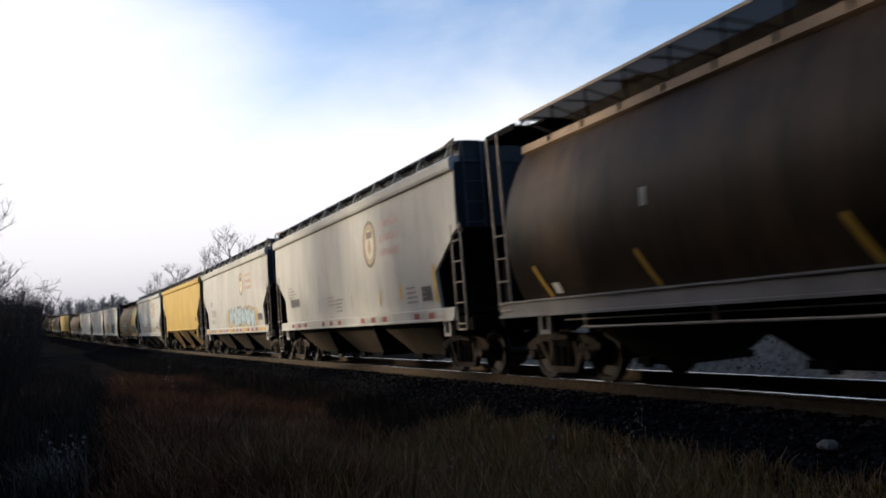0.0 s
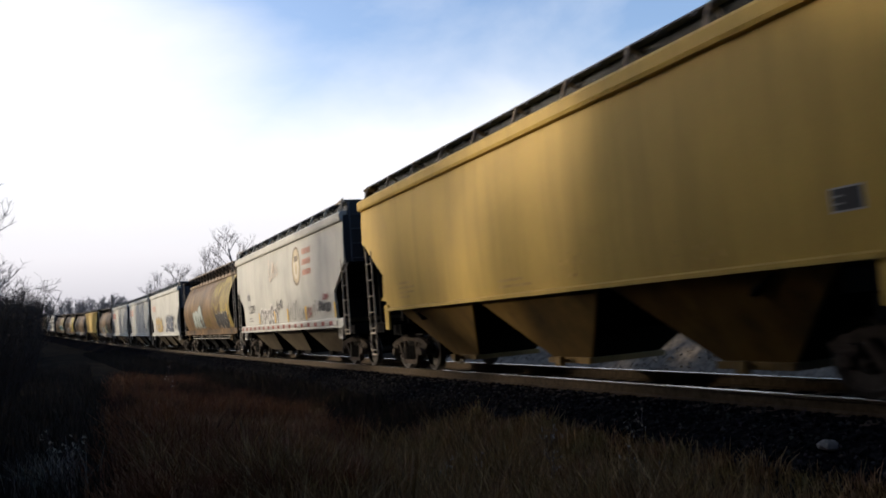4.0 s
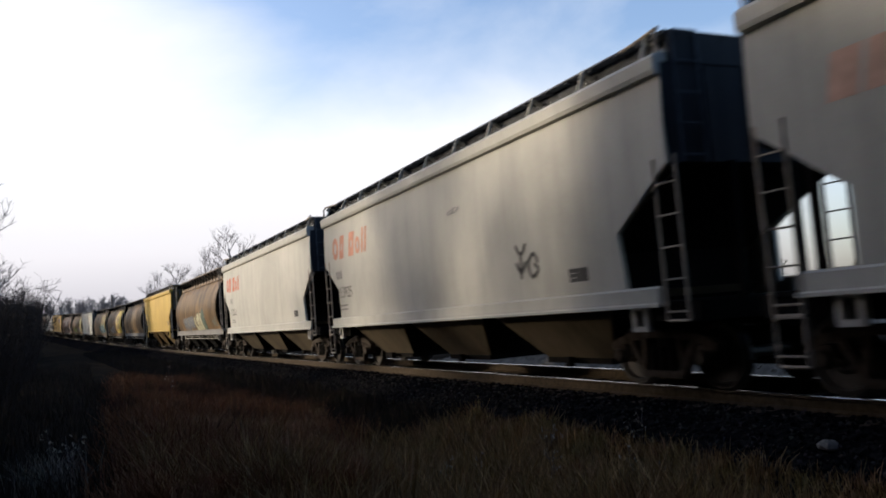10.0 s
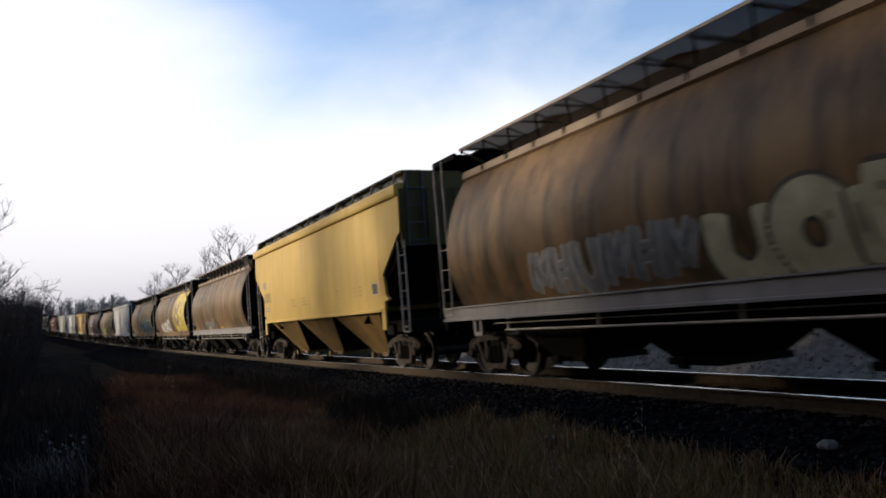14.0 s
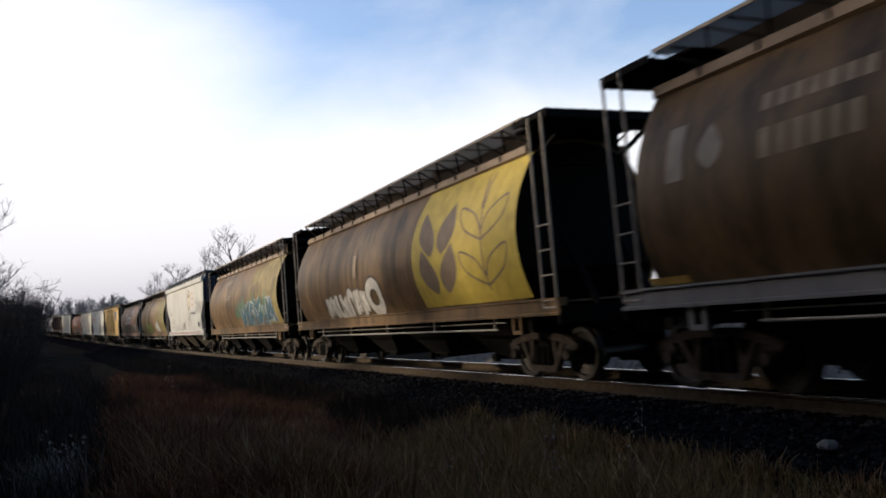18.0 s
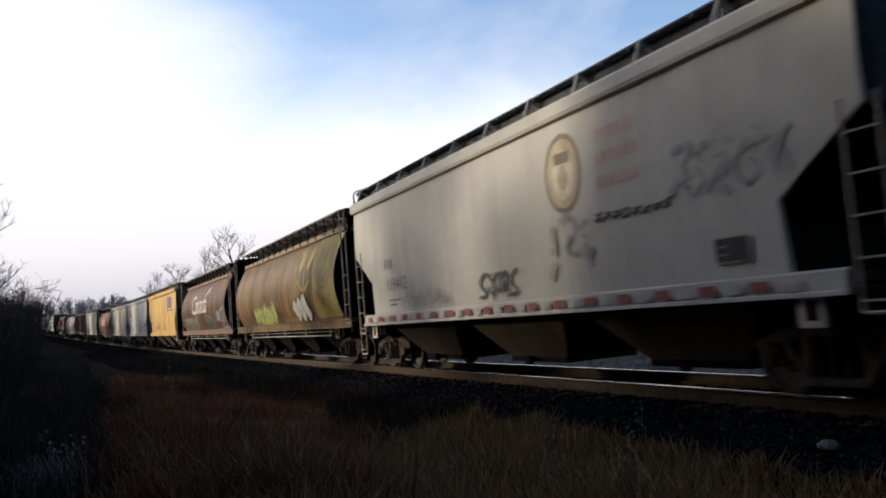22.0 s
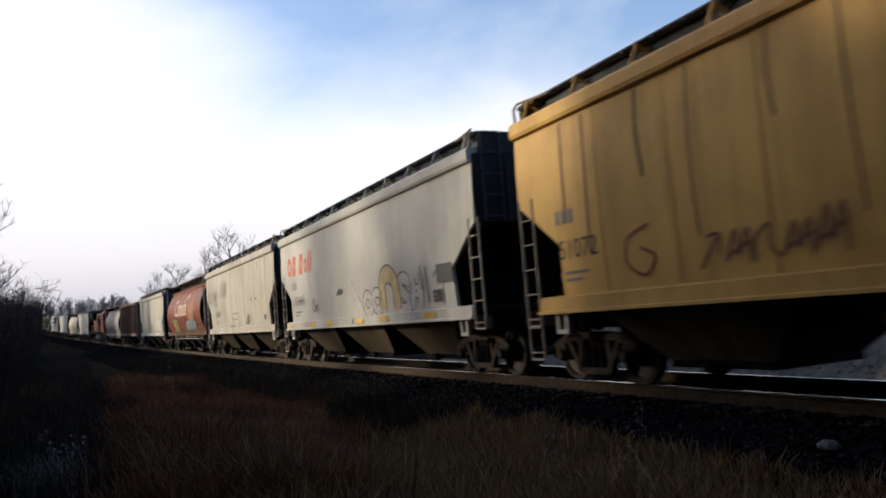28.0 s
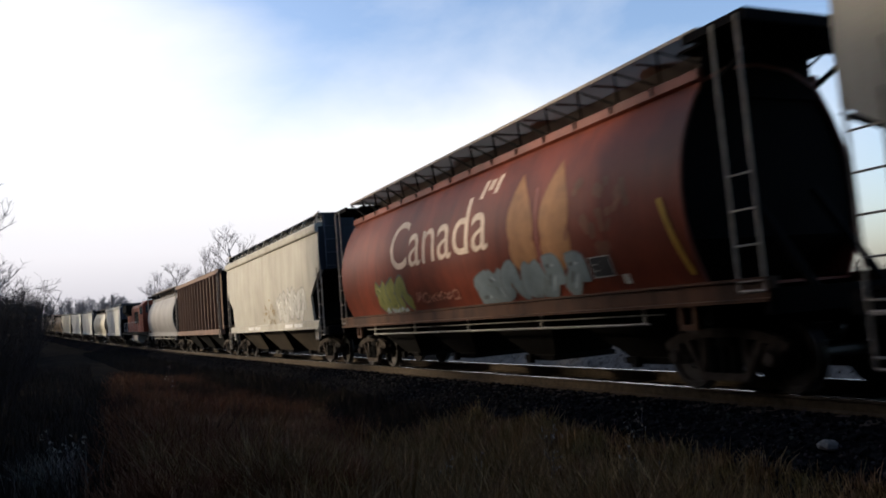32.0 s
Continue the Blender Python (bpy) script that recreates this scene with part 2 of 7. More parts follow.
FLUFF = island_mix("white_seed_fluff", [(0.28, 0.25, 0.20), (0.55, 0.50, 0.43), (0.40, 0.36, 0.29)])


def ground_material():
    m, n, l, bsdf = material("trackside_soil")
    bsdf.inputs["Specular IOR Level"].default_value = 0.0
    co = n.new("ShaderNodeTexCoord")
    a = noise_node(n, l, co.outputs["Object"], 0.35, 6)
    b = noise_node(n, l, co.outputs["Object"], 7.0, 5, 0.7)
    r = ramp(n, [(0.3, (0.013, 0.012, 0.010)), (0.55, (0.022, 0.018, 0.014)), (0.75, (0.036, 0.028, 0.019))])
    l.new(a.outputs["Fac"], r.inputs["Fac"])
    l.new(mix(n, l, 0.5, r.outputs["Color"], b.outputs["Color"], "OVERLAY"), bsdf.inputs["Base Color"])
    bsdf.inputs["Roughness"].default_value = 1.0
    bump(n, l, b.outputs["Fac"], 0.8, 0.08, bsdf)
    return m


def ballast_material():
    m, n, l, bsdf = material("shade_dark_ballast")
    bsdf.inputs["Specular IOR Level"].default_value = 0.0
    co = n.new("ShaderNodeTexCoord")
    v = n.new("ShaderNodeTexVoronoi")
    v.inputs["Scale"].default_value = 16.0
    l.new(co.outputs["Object"], v.inputs["Vector"])
    # near-black tones put the trackside shade into the bed's colour
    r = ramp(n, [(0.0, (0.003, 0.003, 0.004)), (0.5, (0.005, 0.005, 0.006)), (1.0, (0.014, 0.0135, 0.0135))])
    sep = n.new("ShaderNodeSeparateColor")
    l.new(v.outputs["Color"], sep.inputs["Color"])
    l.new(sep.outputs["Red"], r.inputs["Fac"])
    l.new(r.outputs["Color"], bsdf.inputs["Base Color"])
    bsdf.inputs["Roughness"].default_value = 0.95
    bump(n, l, v.outputs["Distance"], 0.9, 0.05, bsdf)
    return m


def grating_material(name, colour, solid):
    """Open expanded metal: part of it is holes."""
    m, n, l, bsdf = material(name)
    bsdf.inputs["Base Color"].default_value = (*colour, 1)
    bsdf.inputs["Roughness"].default_value = 0.8
    hole = n.new("ShaderNodeBsdfTransparent")
    both = n.new("ShaderNodeMixShader")
    both.inputs[0].default_value = solid
    l.new(hole.outputs[0], both.inputs[1])
    l.new(bsdf.outputs[0], both.inputs[2])
    out = [q for q in n if q.type == "OUTPUT_MATERIAL"][0]
    l.new(both.outputs[0], out.inputs["Surface"])
    return m


GRATING = grating_material("open_grating", (0.22, 0.18, 0.145), 0.8)
DARK_MESH = grating_material("dark_open_mesh", (0.03, 0.034, 0.042), 0.72)
SOIL = ground_material()
BALLAST = ballast_material()

INKS = {}


def ink(rgb):
    """Spray or stencil paint of one colour, a little uneven."""
    if rgb not in INKS:
        INKS[rgb] = plain("marking_paint", rgb, 0.65, 0, 0.22, 3.0, 0.05)
    return INKS[rgb]


# ---- small mesh kit ----
class Form:
    def __init__(self):
        self.v, self.f, self.m = [], [], []

    def add(self, verts, faces, mat=0):
        k = len(self.v)
        self.v += [tuple(p) for p in verts]
        self.f += [tuple(i + k for i in q) for q in faces]
        self.m += [mat] * len(faces)
        return self

    def box(self, x0, x1, y0, y1, z0, z1, mat=0, cut=0.0):
        """A box; cut bevels its long upright edges."""
        if cut <= 0:
            v = [(x, y, z) for z in (z0, z1) for x, y in ((x0, y0), (x1, y0), (x1, y1), (x0, y1))]
            return self.add(v, [(0, 3, 2, 1), (4, 5, 6, 7), (0, 1, 5, 4), (1, 2, 6, 5), (2, 3, 7, 6), (3, 0, 4, 7)], mat)
        c = cut
        ring = [(x0 + c, y0), (x1 - c, y0), (x1, y0 + c), (x1, y1 - c), (x1 - c, y1), (x0 + c, y1), (x0, y1 - c), (x0, y0 + c)]
        return self.prism([(x, y, z0) for x, y in ring], (0, 0, z1 - z0), mat)

    def prism(self, ring, way, mat=0):
        n = len(ring)
        w = Vector(way)
        v = [Vector(p) for p in ring] + [Vector(p) + w for p in ring]
        f = [tuple(range(n - 1, -1, -1)), tuple(range(n, 2 * n))]
        f += [(i, (i + 1) % n, n + (i + 1) % n, n + i) for i in range(n)]
        return self.add(v, f, mat)

    def beam(self, a, b, w, h, mat=0, up=(0, 0, 1)):
        a, b = Vector(a), Vector(b)
        d = (b - a).normalized()
        u = Vector(up)
        if abs(d.dot(u)) > 0.95:
            u = Vector((1, 0, 0))
        sx = d.cross(u).normalized() * (w / 2)
        sy = sx.cross(d).normalized() * (h / 2)
        ring = [a - sx - sy, a + sx - sy, a + sx + sy, a - sx + sy]
        return self.prism(ring, b - a, mat)

    def tube(self, pts, r, sides=6, mat=0, r_end=None):
        pts = [Vector(p) for p in pts]
        k = len(self.v)
        n = len(pts)
        for i, p in enumerate(pts):
            d = (pts[min(i + 1, n - 1)] - pts[max(i - 1, 0)]).normalized()
            ref = Vector((0, 0, 1)) if abs(d.z) < 0.9 else Vector((1, 0, 0))
            a = d.cross(ref).normalized()
            b = d.cross(a)
            rr = r if r_end is None else r + (r_end - r) * i / (n - 1)
            for j in range(sides):
                t = 2 * math.pi * j / sides
                self.v.append(tuple(p + a * (rr * math.cos(t)) + b * (rr * math.sin(t))))
        for i in range(n - 1):
            for j in range(sides):
                q = (j + 1) % sides
                self.f.append((k + i * sides + j, k + i * sides + q, k + (i + 1) * sides + q, k + (i + 1) * sides + j))
                self.m.append(mat)
        self.f.append(tuple(k + j for j in range(sides - 1, -1, -1)))
        self.f.append(tuple(k + (n - 1) * sides + j for j in range(sides)))
        self.m += [mat, mat]
        return self

    def rings(self, rings, closed=True, caps=True, mat=0):
        """Skin between rings of equal length."""
        k, n = len(self.v), len(rings[0])
        for r in rings:
            self.v += [tuple(p) for p in r]
        for i in range(len(rings) - 1):
            for j in range(n if closed else n - 1):
                q = (j + 1) % n
                self.f.append((k + i * n + j, k + i * n + q, k + (i + 1) * n + q, k + (i + 1) * n + j))
                self.m.append(mat)
        if caps:
            self.f.append(tuple(k + j for j in range(n - 1, -1, -1)))
            self.f.append(tuple(k + (len(rings) - 1) * n + j for j in range(n)))
            self.m += [mat, mat]
        return self

    def mesh(self, name, smooth=0.0):
        me = bpy.data.meshes.new(name)
        me.from_pydata(self.v, [], self.f)
        me.polygons.foreach_set("material_index", self.m)
        if smooth:
            me.polygons.foreach_set("use_smooth", [True] * len(self.f))
            me.update()
            me.set_sharp_from_angle(angle=radians(smooth))
        me.update()
        return me


def spin_disc(profile, sides=20, axis_x=True):
    """A turned piece: profile of (along, radius), round the x axis."""
    rings = []
    for a, r in profile:
        rings.append([(a, r * math.cos(2 * math.pi * j / sides), r * math.sin(2 * math.pi * j / sides)) for j in range(sides)])
    return rings


MESHES = {}


def part(name, key, build, mats, parent, at=None, label="", smooth=0.0):
    """One mesh object under a thing or a part; alike pieces share the mesh of their key."""
    if key is None or key not in MESHES:
        me = build().mesh(name, smooth)
        for _ in mats:
            me.materials.append(None)
        if key is not None:
            MESHES[key] = me
    else:
        me = MESHES[key]
    ob = new(name, me)
    for slot, mat in zip(ob.material_slots, mats):
        slot.link = "OBJECT"
        slot.material = mat
    if parent is not None:
        ob.parent = parent
    if at is not None:
        ob.matrix_basis = at if isinstance(at, Matrix) else Matrix.Translation(at)
    if label:
        ob["label"] = label
    return ob


def F(fn):
    """A Form filled by fn."""
    def make():
        f = Form()
        fn(f)
        return f
    return make


FLIP = pose(0, 0, 0, 0, 0, 180)


# ---- running gear ----
WHEEL_R = 0.46
WHEELSETS = {-1: [], 1: []}


def side_frame(f):
    """Cast truss: arched top member, two inclined struts, spring seat and journal boxes."""
    w = 0.12
    top = [(-1.12, 0.58), (-0.98, 0.66), (-0.66, 0.74), (-0.3, 0.78), (0.3, 0.78), (0.66, 0.74), (0.98, 0.66), (1.12, 0.58)]
    for (y0, z0), (y1, z1) in zip(top, top[1:]):
        f.beam((0, y0, z0), (0, y1, z1), w, 0.12)
    for sy in (-1, 1):
        f.beam((0, sy * 0.70, 0.70), (0, sy * 0.40, 0.24), w, 0.10)
        f.beam((0, sy * 1.02, 0.60), (0, sy * 0.70, 0.40), w, 0.08)
        f.beam((0, sy * 0.42, 0.24), (0, sy * 0.36, 0.74), w * 0.8, 0.07)
        y = sy * 0.89
        f.box(-0.08, 0.08, y - 0.13, y + 0.13, 0.40, 0.62, cut=0.03)
        f.rings([[(x, y + r * math.cos(a * math.pi / 5), 0.46 + r * math.sin(a * math.pi / 5)) for a in range(10)]
                 for x, r in ((-0.15, 0.085), (-0.09, 0.11), (0.0, 0.11))])
    f.prism([(-w / 2, -0.50, 0.26), (-w / 2, -0.42, 0.16), (-w / 2, 0.42, 0.16), (-w / 2, 0.50, 0.26)], (w, 0, 0))


def spring_nest(f):
    for y in (-0.2, 0.0, 0.2):
        f.tube([(0, y, 0.26), (0, y, 0.6)], 0.075, 8)


def bolster(f):
    f.box(-1.0, 1.0, -0.2, 0.2, 0.55, 0.78, cut=0.04)
    f.box(-0.3, 0.3, -0.3, 0.3, 0.78, 0.86, cut=0.05)
    f.box(-0.62, 0.62, -0.5, 0.5, 0.30, 0.55, cut=0.08)


def wheelset(f):
    for sx in (-1, 1):
        prof = [(0.66, 0.05), (0.66, 0.36), (0.665, WHEEL_R + 0.025), (0.695, WHEEL_R + 0.028), (0.71, WHEEL_R), (0.80, WHEEL_R - 0.008),
                (0.80, 0.38), (0.755, 0.36), (0.735, 0.2), (0.79, 0.15), (0.79, 0.05)]
        f.rings(spin_disc([(sx * a, r) for a, r in prof], 28))
    f.tube([(-0.98, 0, 0), (0.98, 0, 0)], 0.08, 10)


def add_bogie(car, y):
    b = part("bogie", "bolster", F(bolster), [UNDER], car, (0, y, 0))
    for sx in (-1, 1):
        at = pose(sx * 1.0, 0, 0, 0, 0, 0 if sx < 0 else 180)
        part("side_frame", "side_frame", F(side_frame), [TRUCK], b, at, smooth=35)
        part("spring_nest", "spring_nest", F(spring_nest), [UNDER], b, at, smooth=35)
    for sy in (-1, 1):
        w = part("wheelset", "wheelset", F(wheelset), [WHEEL], b, (0, sy * 0.89, WHEEL_R), smooth=35)
        WHEELSETS[sy].append(w)
    return b


def coupler_form(f):
    f.box(-0.1, 0.1, -0.6, 0.0, 0.80, 0.98, cut=0.03)
    f.box(-0.16, 0.12, -0.78, -0.52, 0.74, 1.04, cut=0.05)
    f.box(0.05, 0.2, -0.86, -0.62, 0.78, 1.0, cut=0.04)


def ladder_form(h, w=0.42):
    def go(f):
        f.tube([(0, 0, h), (0, 0, 0.01), (0, 0.02, 0), (0, w - 0.02, 0), (0, w, 0.01), (0, w, h)], 0.023, 6)
    return go


def rung_form(w=0.42):
    def go(f):
        f.tube([(0, 0, 0), (-0.03, 0.02, 0), (-0.03, w - 0.02, 0), (0, w, 0)], 0.014, 5)
    return go


def add_ladder(car, x, y, z, h, rungs, mat, w=0.42, label=""):
    at = pose(x, y, z, 0, 0, 0 if x < 0 else 180)
    if x > 0:
        at = pose(x, y + w, z, 0, 0, 180)
    lad = part("ladder", ("ladder", round(h, 2), w), F(ladder_form(h, w)), [mat], car, at, label, smooth=40)
    for i in range(rungs):
        part("rung", ("rung", w), F(rung_form(w)), [mat], lad, (0, 0, 0.12 + i * 0.42))
    return lad


def pad_form(f):
    f.box(-0.04, 0.04, -0.17, 0.17, 0.13, 0.2)
    f.box(-0.04, 0.04, -0.17, 0.17, -0.16, -0.09)
    f.box(-0.04, 0.04, -0.17, -0.09, -0.09, 0.13)
    f.box(-0.04, 0.04, 0.09, 0.17, -0.09, 0.13)


def hopper_form(top_y, bot_y, z0, z1, top_x=1.32, bot_x=0.62):
    def go(f):
        a = [(-top_x, -top_y, z1), (top_x, -top_y, z1), (top_x, top_y, z1), (-top_x, top_y, z1)]
        c = [(-top_x, -top_y * 0.93, z1 - 0.12), (top_x, -top_y * 0.93, z1 - 0.12), (top_x, top_y * 0.93, z1 - 0.12), (-top_x, top_y * 0.93, z1 - 0.12)]
        b = [(-bot_x, -bot_y, z0), (bot_x, -bot_y, z0), (bot_x, bot_y, z0), (-bot_x, bot_y, z0)]
        f.rings([b, c, a])
    return go


def gate_form(bot_y, z0, bot_x=0.62):
    def go(f):
        f.box(-bot_x - 0.08, bot_x + 0.08, -bot_y - 0.06, bot_y + 0.06, z0 - 0.1, z0, cut=0.03)
        f.tube([(-bot_x - 0.25, 0, z0 - 0.05), (bot_x + 0.25, 0, z0 - 0.05)], 0.035, 6)
        f.box(-bot_x - 0.3, -bot_x - 0.2, -0.08, 0.08, z0 - 0.13, z0 + 0.03)
    return go


# ---- markings that follow a car's side ----
def side_flat(z):
    """Half width of the flat-sided hopper at height z."""
    t = min(1.0, max(0.0, (z - 1.3) / 3.4))
    return 1.50 + 0.06 * math.sin(math.pi * t)


def side_round(z):
    """Half width of the round-sided hopper at height z."""
    return 1.60 - 0.55 * ((z - 2.55) / 1.55) ** 2


class Marks:
    """Paint on the side that faces the camera. u runs from the car's middle towards its front, z is the height."""

    def __init__(self, surf):
        self.surf, self.off, self.groups = surf, 0.005, []

    def begin(self, name, label=""):
        """Start a new marking, which becomes a part of its own."""
        self.groups.append((name, label, Form(), []))
        return self

    def slot(self, rgb):
        inks = self.groups[-1][3]
        if rgb not in inks:
            inks.append(rgb)
        return inks.index(rgb)

    @property
    def form(self):
        return self.groups[-1][2]

    def at(self, u, z, off):
        return (-(self.surf(z) + off), -u, z)

    def lift(self):
        self.off += 0.00025
        return self.off

    def stroke(self, pts, width, rgb):
        off, k = self.lift(), self.slot(rgb)
        p = [Vector(q) for q in pts]
        line = []
        for i in range(len(p) - 1):
            a, b, c, d = p[max(i - 1, 0)], p[i], p[i + 1], p[min(i + 2, len(p) - 1)]
            steps = max(3, int((c - b).length / 0.05))
            for j in range(steps):
                t = j / steps
                line.append(0.5 * (2 * b + (c - a) * t + (2 * a - 5 * b + 4 * c - d) * t * t + (3 * b - a - 3 * c + d) * t ** 3))
        line.append(p[-1])
        v, f = [], []
        across = max(1, math.ceil(width / 0.05))
        for i, q in enumerate(line):
            d = line[min(i + 1, len(line) - 1)] - line[max(i - 1, 0)]
            n = Vector((-d.y, d.x)).normalized() * width / 2 if d.length > 1e-6 else Vector((0, width / 2))
            end = 0.55 if i in (0, len(line) - 1) else 1.0
            v += [self.at(q.x + n.x * e, q.y + n.y * e, off) for e in [end * (1 - 2 * j / across) for j in range(across + 1)]]
            if i:
                a, b = (i - 1) * (across + 1), i * (across + 1)
                f += [(a + j, a + j + 1, b + j + 1, b + j) for j in range(across)]
        self.form.add(v, f, k)

    def fill(self, left, right, z0, z1, rgb, rows=10):
        """A patch between two edges, each a function of height."""
        off, k = self.lift(), self.slot(rgb)
        v, f = [], []
        rows = max(rows, math.ceil(abs(z1 - z0) / 0.06))
        for i in range(rows + 1):
            z = z0 + (z1 - z0) * i / rows
            v += [self.at(left(z), z, off), self.at(right(z), z, off)]
            if i:
                f.append((2 * i - 2, 2 * i - 1, 2 * i + 1, 2 * i))
        self.form.add(v, f, k)

    def bar(self, u0, z0, w, h, rgb, slant=0.0):
        self.fill(lambda z: u0 + slant * (z - z0), lambda z: u0 + w + slant * (z - z0), z0, z0 + h, rgb, max(1, math.ceil(h / 0.12)))

    def leaf(self, u, z0, z1, w, rgb, lean=0.0):
        def half(z):
            t = (z - z0) / (z1 - z0)
            return w * math.sin(math.pi * min(1, max(0, t)) ** 0.8) * 0.5
        self.fill(lambda z: u - half(z) + lean * (z - z0), lambda z: u + half(z) + lean * (z - z0), z0, z1, rgb, 14)

    def disc(self, u, z, ru, rz, rgb):
        def half(h):
            return ru * math.sqrt(max(0.0, 1 - ((h - z) / rz) ** 2))
        self.fill(lambda h: u - half(h), lambda h: u + half(h), z - rz, z + rz, rgb, 16)

    def text(self, word, u, z, size, rgb, slant=0.0, span=None):
        off, k = self.lift(), self.slot(rgb)
        cu = bpy.data.curves.new("marking", "FONT")
        cu.body, cu.size, cu.shear = word, size / 0.7, slant
        ob = new("marking", cu)
        me = bpy.data.meshes.new_from_object(ob.evaluated_get(bpy.context.evaluated_depsgraph_get()))
        bpy.data.objects.remove(ob)
        bm = bmesh.new()
        bm.from_mesh(me)
        if span:
            low, high = min(w.co.x for w in bm.verts), max(w.co.x for w in bm.verts)
            for w in bm.verts:
                w.co.x = (w.co.x - low) * span / (high - low)
        h = 0.08
        while h < size * 1.1:
            bmesh.ops.bisect_plane(bm, geom=bm.verts[:] + bm.edges[:] + bm.faces[:], plane_co=(0, h, 0), plane_no=(0, 1, 0))
            h += 0.08
        bm.verts.index_update()
        # each character becomes a part of its own
        name, label = self.groups[-1][:2]
        left, first = set(bm.faces), True
        for seed in list(bm.faces):
            if seed not in left:
                continue
            left.discard(seed)
            todo, found = [seed], []
            while todo:
                face = todo.pop()
                found.append(face)
                for e in face.edges:
                    for g in e.link_faces:
                        if g in left:
                            left.discard(g)
                            todo.append(g)
            verts = sorted({w for q in found for w in q.verts}, key=lambda w: w.index)
            where = {w: i for i, w in enumerate(verts)}
            if not first:
                self.begin(name, label)
                k = self.slot(rgb)
            first = False
            self.form.add([self.at(u + w.co.x, z + w.co.y, off) for w in verts], [[where[w] for w in q.verts] for q in found], k)
        bm.free()
        bpy.data.meshes.remove(me)

    def put(self, car):
        for name, label, form, inks in self.groups:
            if form.f:
                ob = part(name, None, lambda: form, [ink(q) for q in inks], car, None, label)
                if name in ("paint_patch", "worn_paint"):
                    ob["kind"] = "stuff"


def glyph(k):
    """Abstract sprayed forms: arcs, barbs, loops and arrows."""
    if k == 0:
        return [[(0.1, 0), (0.0, 0.6), (0.5, 1), (0.6, 0.4), (1, 0.1)]]
    if k == 1:
        return [[(0, 0.1), (0.3, 1), (0.5, 0.3), (0.8, 1), (1, 0)], [(0.1, 0.3), (1.0, 0.65)]]
    if k == 2:
        return [[(0.9, 0.6), (0.5, 1), (0.05, 0.6), (0.4, 0.05), (0.95, 0.3), (0.55, 0.6)]]
    if k == 3:
        return [[(0, 1), (0.5, 0.7), (1, 1)], [(0, 0.5), (0.5, 0.2), (1, 0.5)], [(0.5, 0), (0.5, 0.7)]]
    if k == 4:
        return [[(0.5 + 0.42 * math.cos(a * 0.7), 0.5 + 0.48 * math.sin(a * 0.7)) for a in range(10)], [(0.75, 0.25), (1.1, -0.05)]]
    if k == 5:
        return [[(0, 0), (0.7, 0.9)], [(0.2, 0.95), (0.75, 0.95), (0.78, 0.35)]]
    if k == 6:
        return [[(0, 0.9), (0.4, 0.1), (0.5, 0.7), (1, 0.05)], [(0.2, 0.5), (0.9, 0.95)]]
    if k == 8:
        return [[(0.78, 1), (0.76, 0.4), (0.5, 0.04), (0.12, 0.16)], [(0.4, 0.98), (0.95, 0.98)]]
    if k == 9:
        return [[(0.06, 0), (0.3, 0.7), (0.5, 1.0), (0.7, 0.7), (0.96, 0)], [(0.25, 0.34), (0.78, 0.34)]]
    if k == 10:
        return [[(0.92, 0.86), (0.5, 1), (0.12, 0.76), (0.5, 0.5), (0.9, 0.25), (0.5, 0), (0.06, 0.12)]]
    if k == 11:
        return [[(0.95, 1), (0.15, 1)], [(0.15, 1), (0.12, 0.5), (0.15, 0)], [(0.15, 0), (0.95, 0)], [(0.12, 0.5), (0.8, 0.52)]]
    if k == 12:
        return [[(0.1, 0), (0.28, 1)], [(0.72, 0), (0.95, 1)], [(0.2, 0.48), (0.85, 0.52)]]
    if k == 13:
        return [[(0.08, 0), (0.12, 0.75), (0.45, 1), (0.85, 0.7), (0.9, 0)]]
    if k == 14:
        return [[(0.02, 0.05), (0.3, 1.0)], [(0.3, 1.0), (0.5, 0.2)], [(0.5, 0.2), (0.95, 0.95)]]
    if k == 15:
        return [[(0.5 + 0.38 * math.cos(a * 0.7), 0.5 + 0.45 * math.sin(a * 0.7)) for a in range(10)]]
    if k == 16:
        return [[(0.12, 1), (0.12, 0.3), (0.5, 0), (0.86, 0.3), (0.9, 1)]]
    if k == 17:
        return [[(0.5, 0), (0.56, 1)]]
    if k == 18:
        return [[(0.15, 0), (0.17, 1)], [(0.17, 0.98), (0.8, 0.9), (0.75, 0.52), (0.2, 0.48)], [(0.4, 0.48), (0.95, 0)]]
    return [[(0.05, 0.1), (0.9, 0.2), (0.2, 0.6), (0.95, 0.9)]]


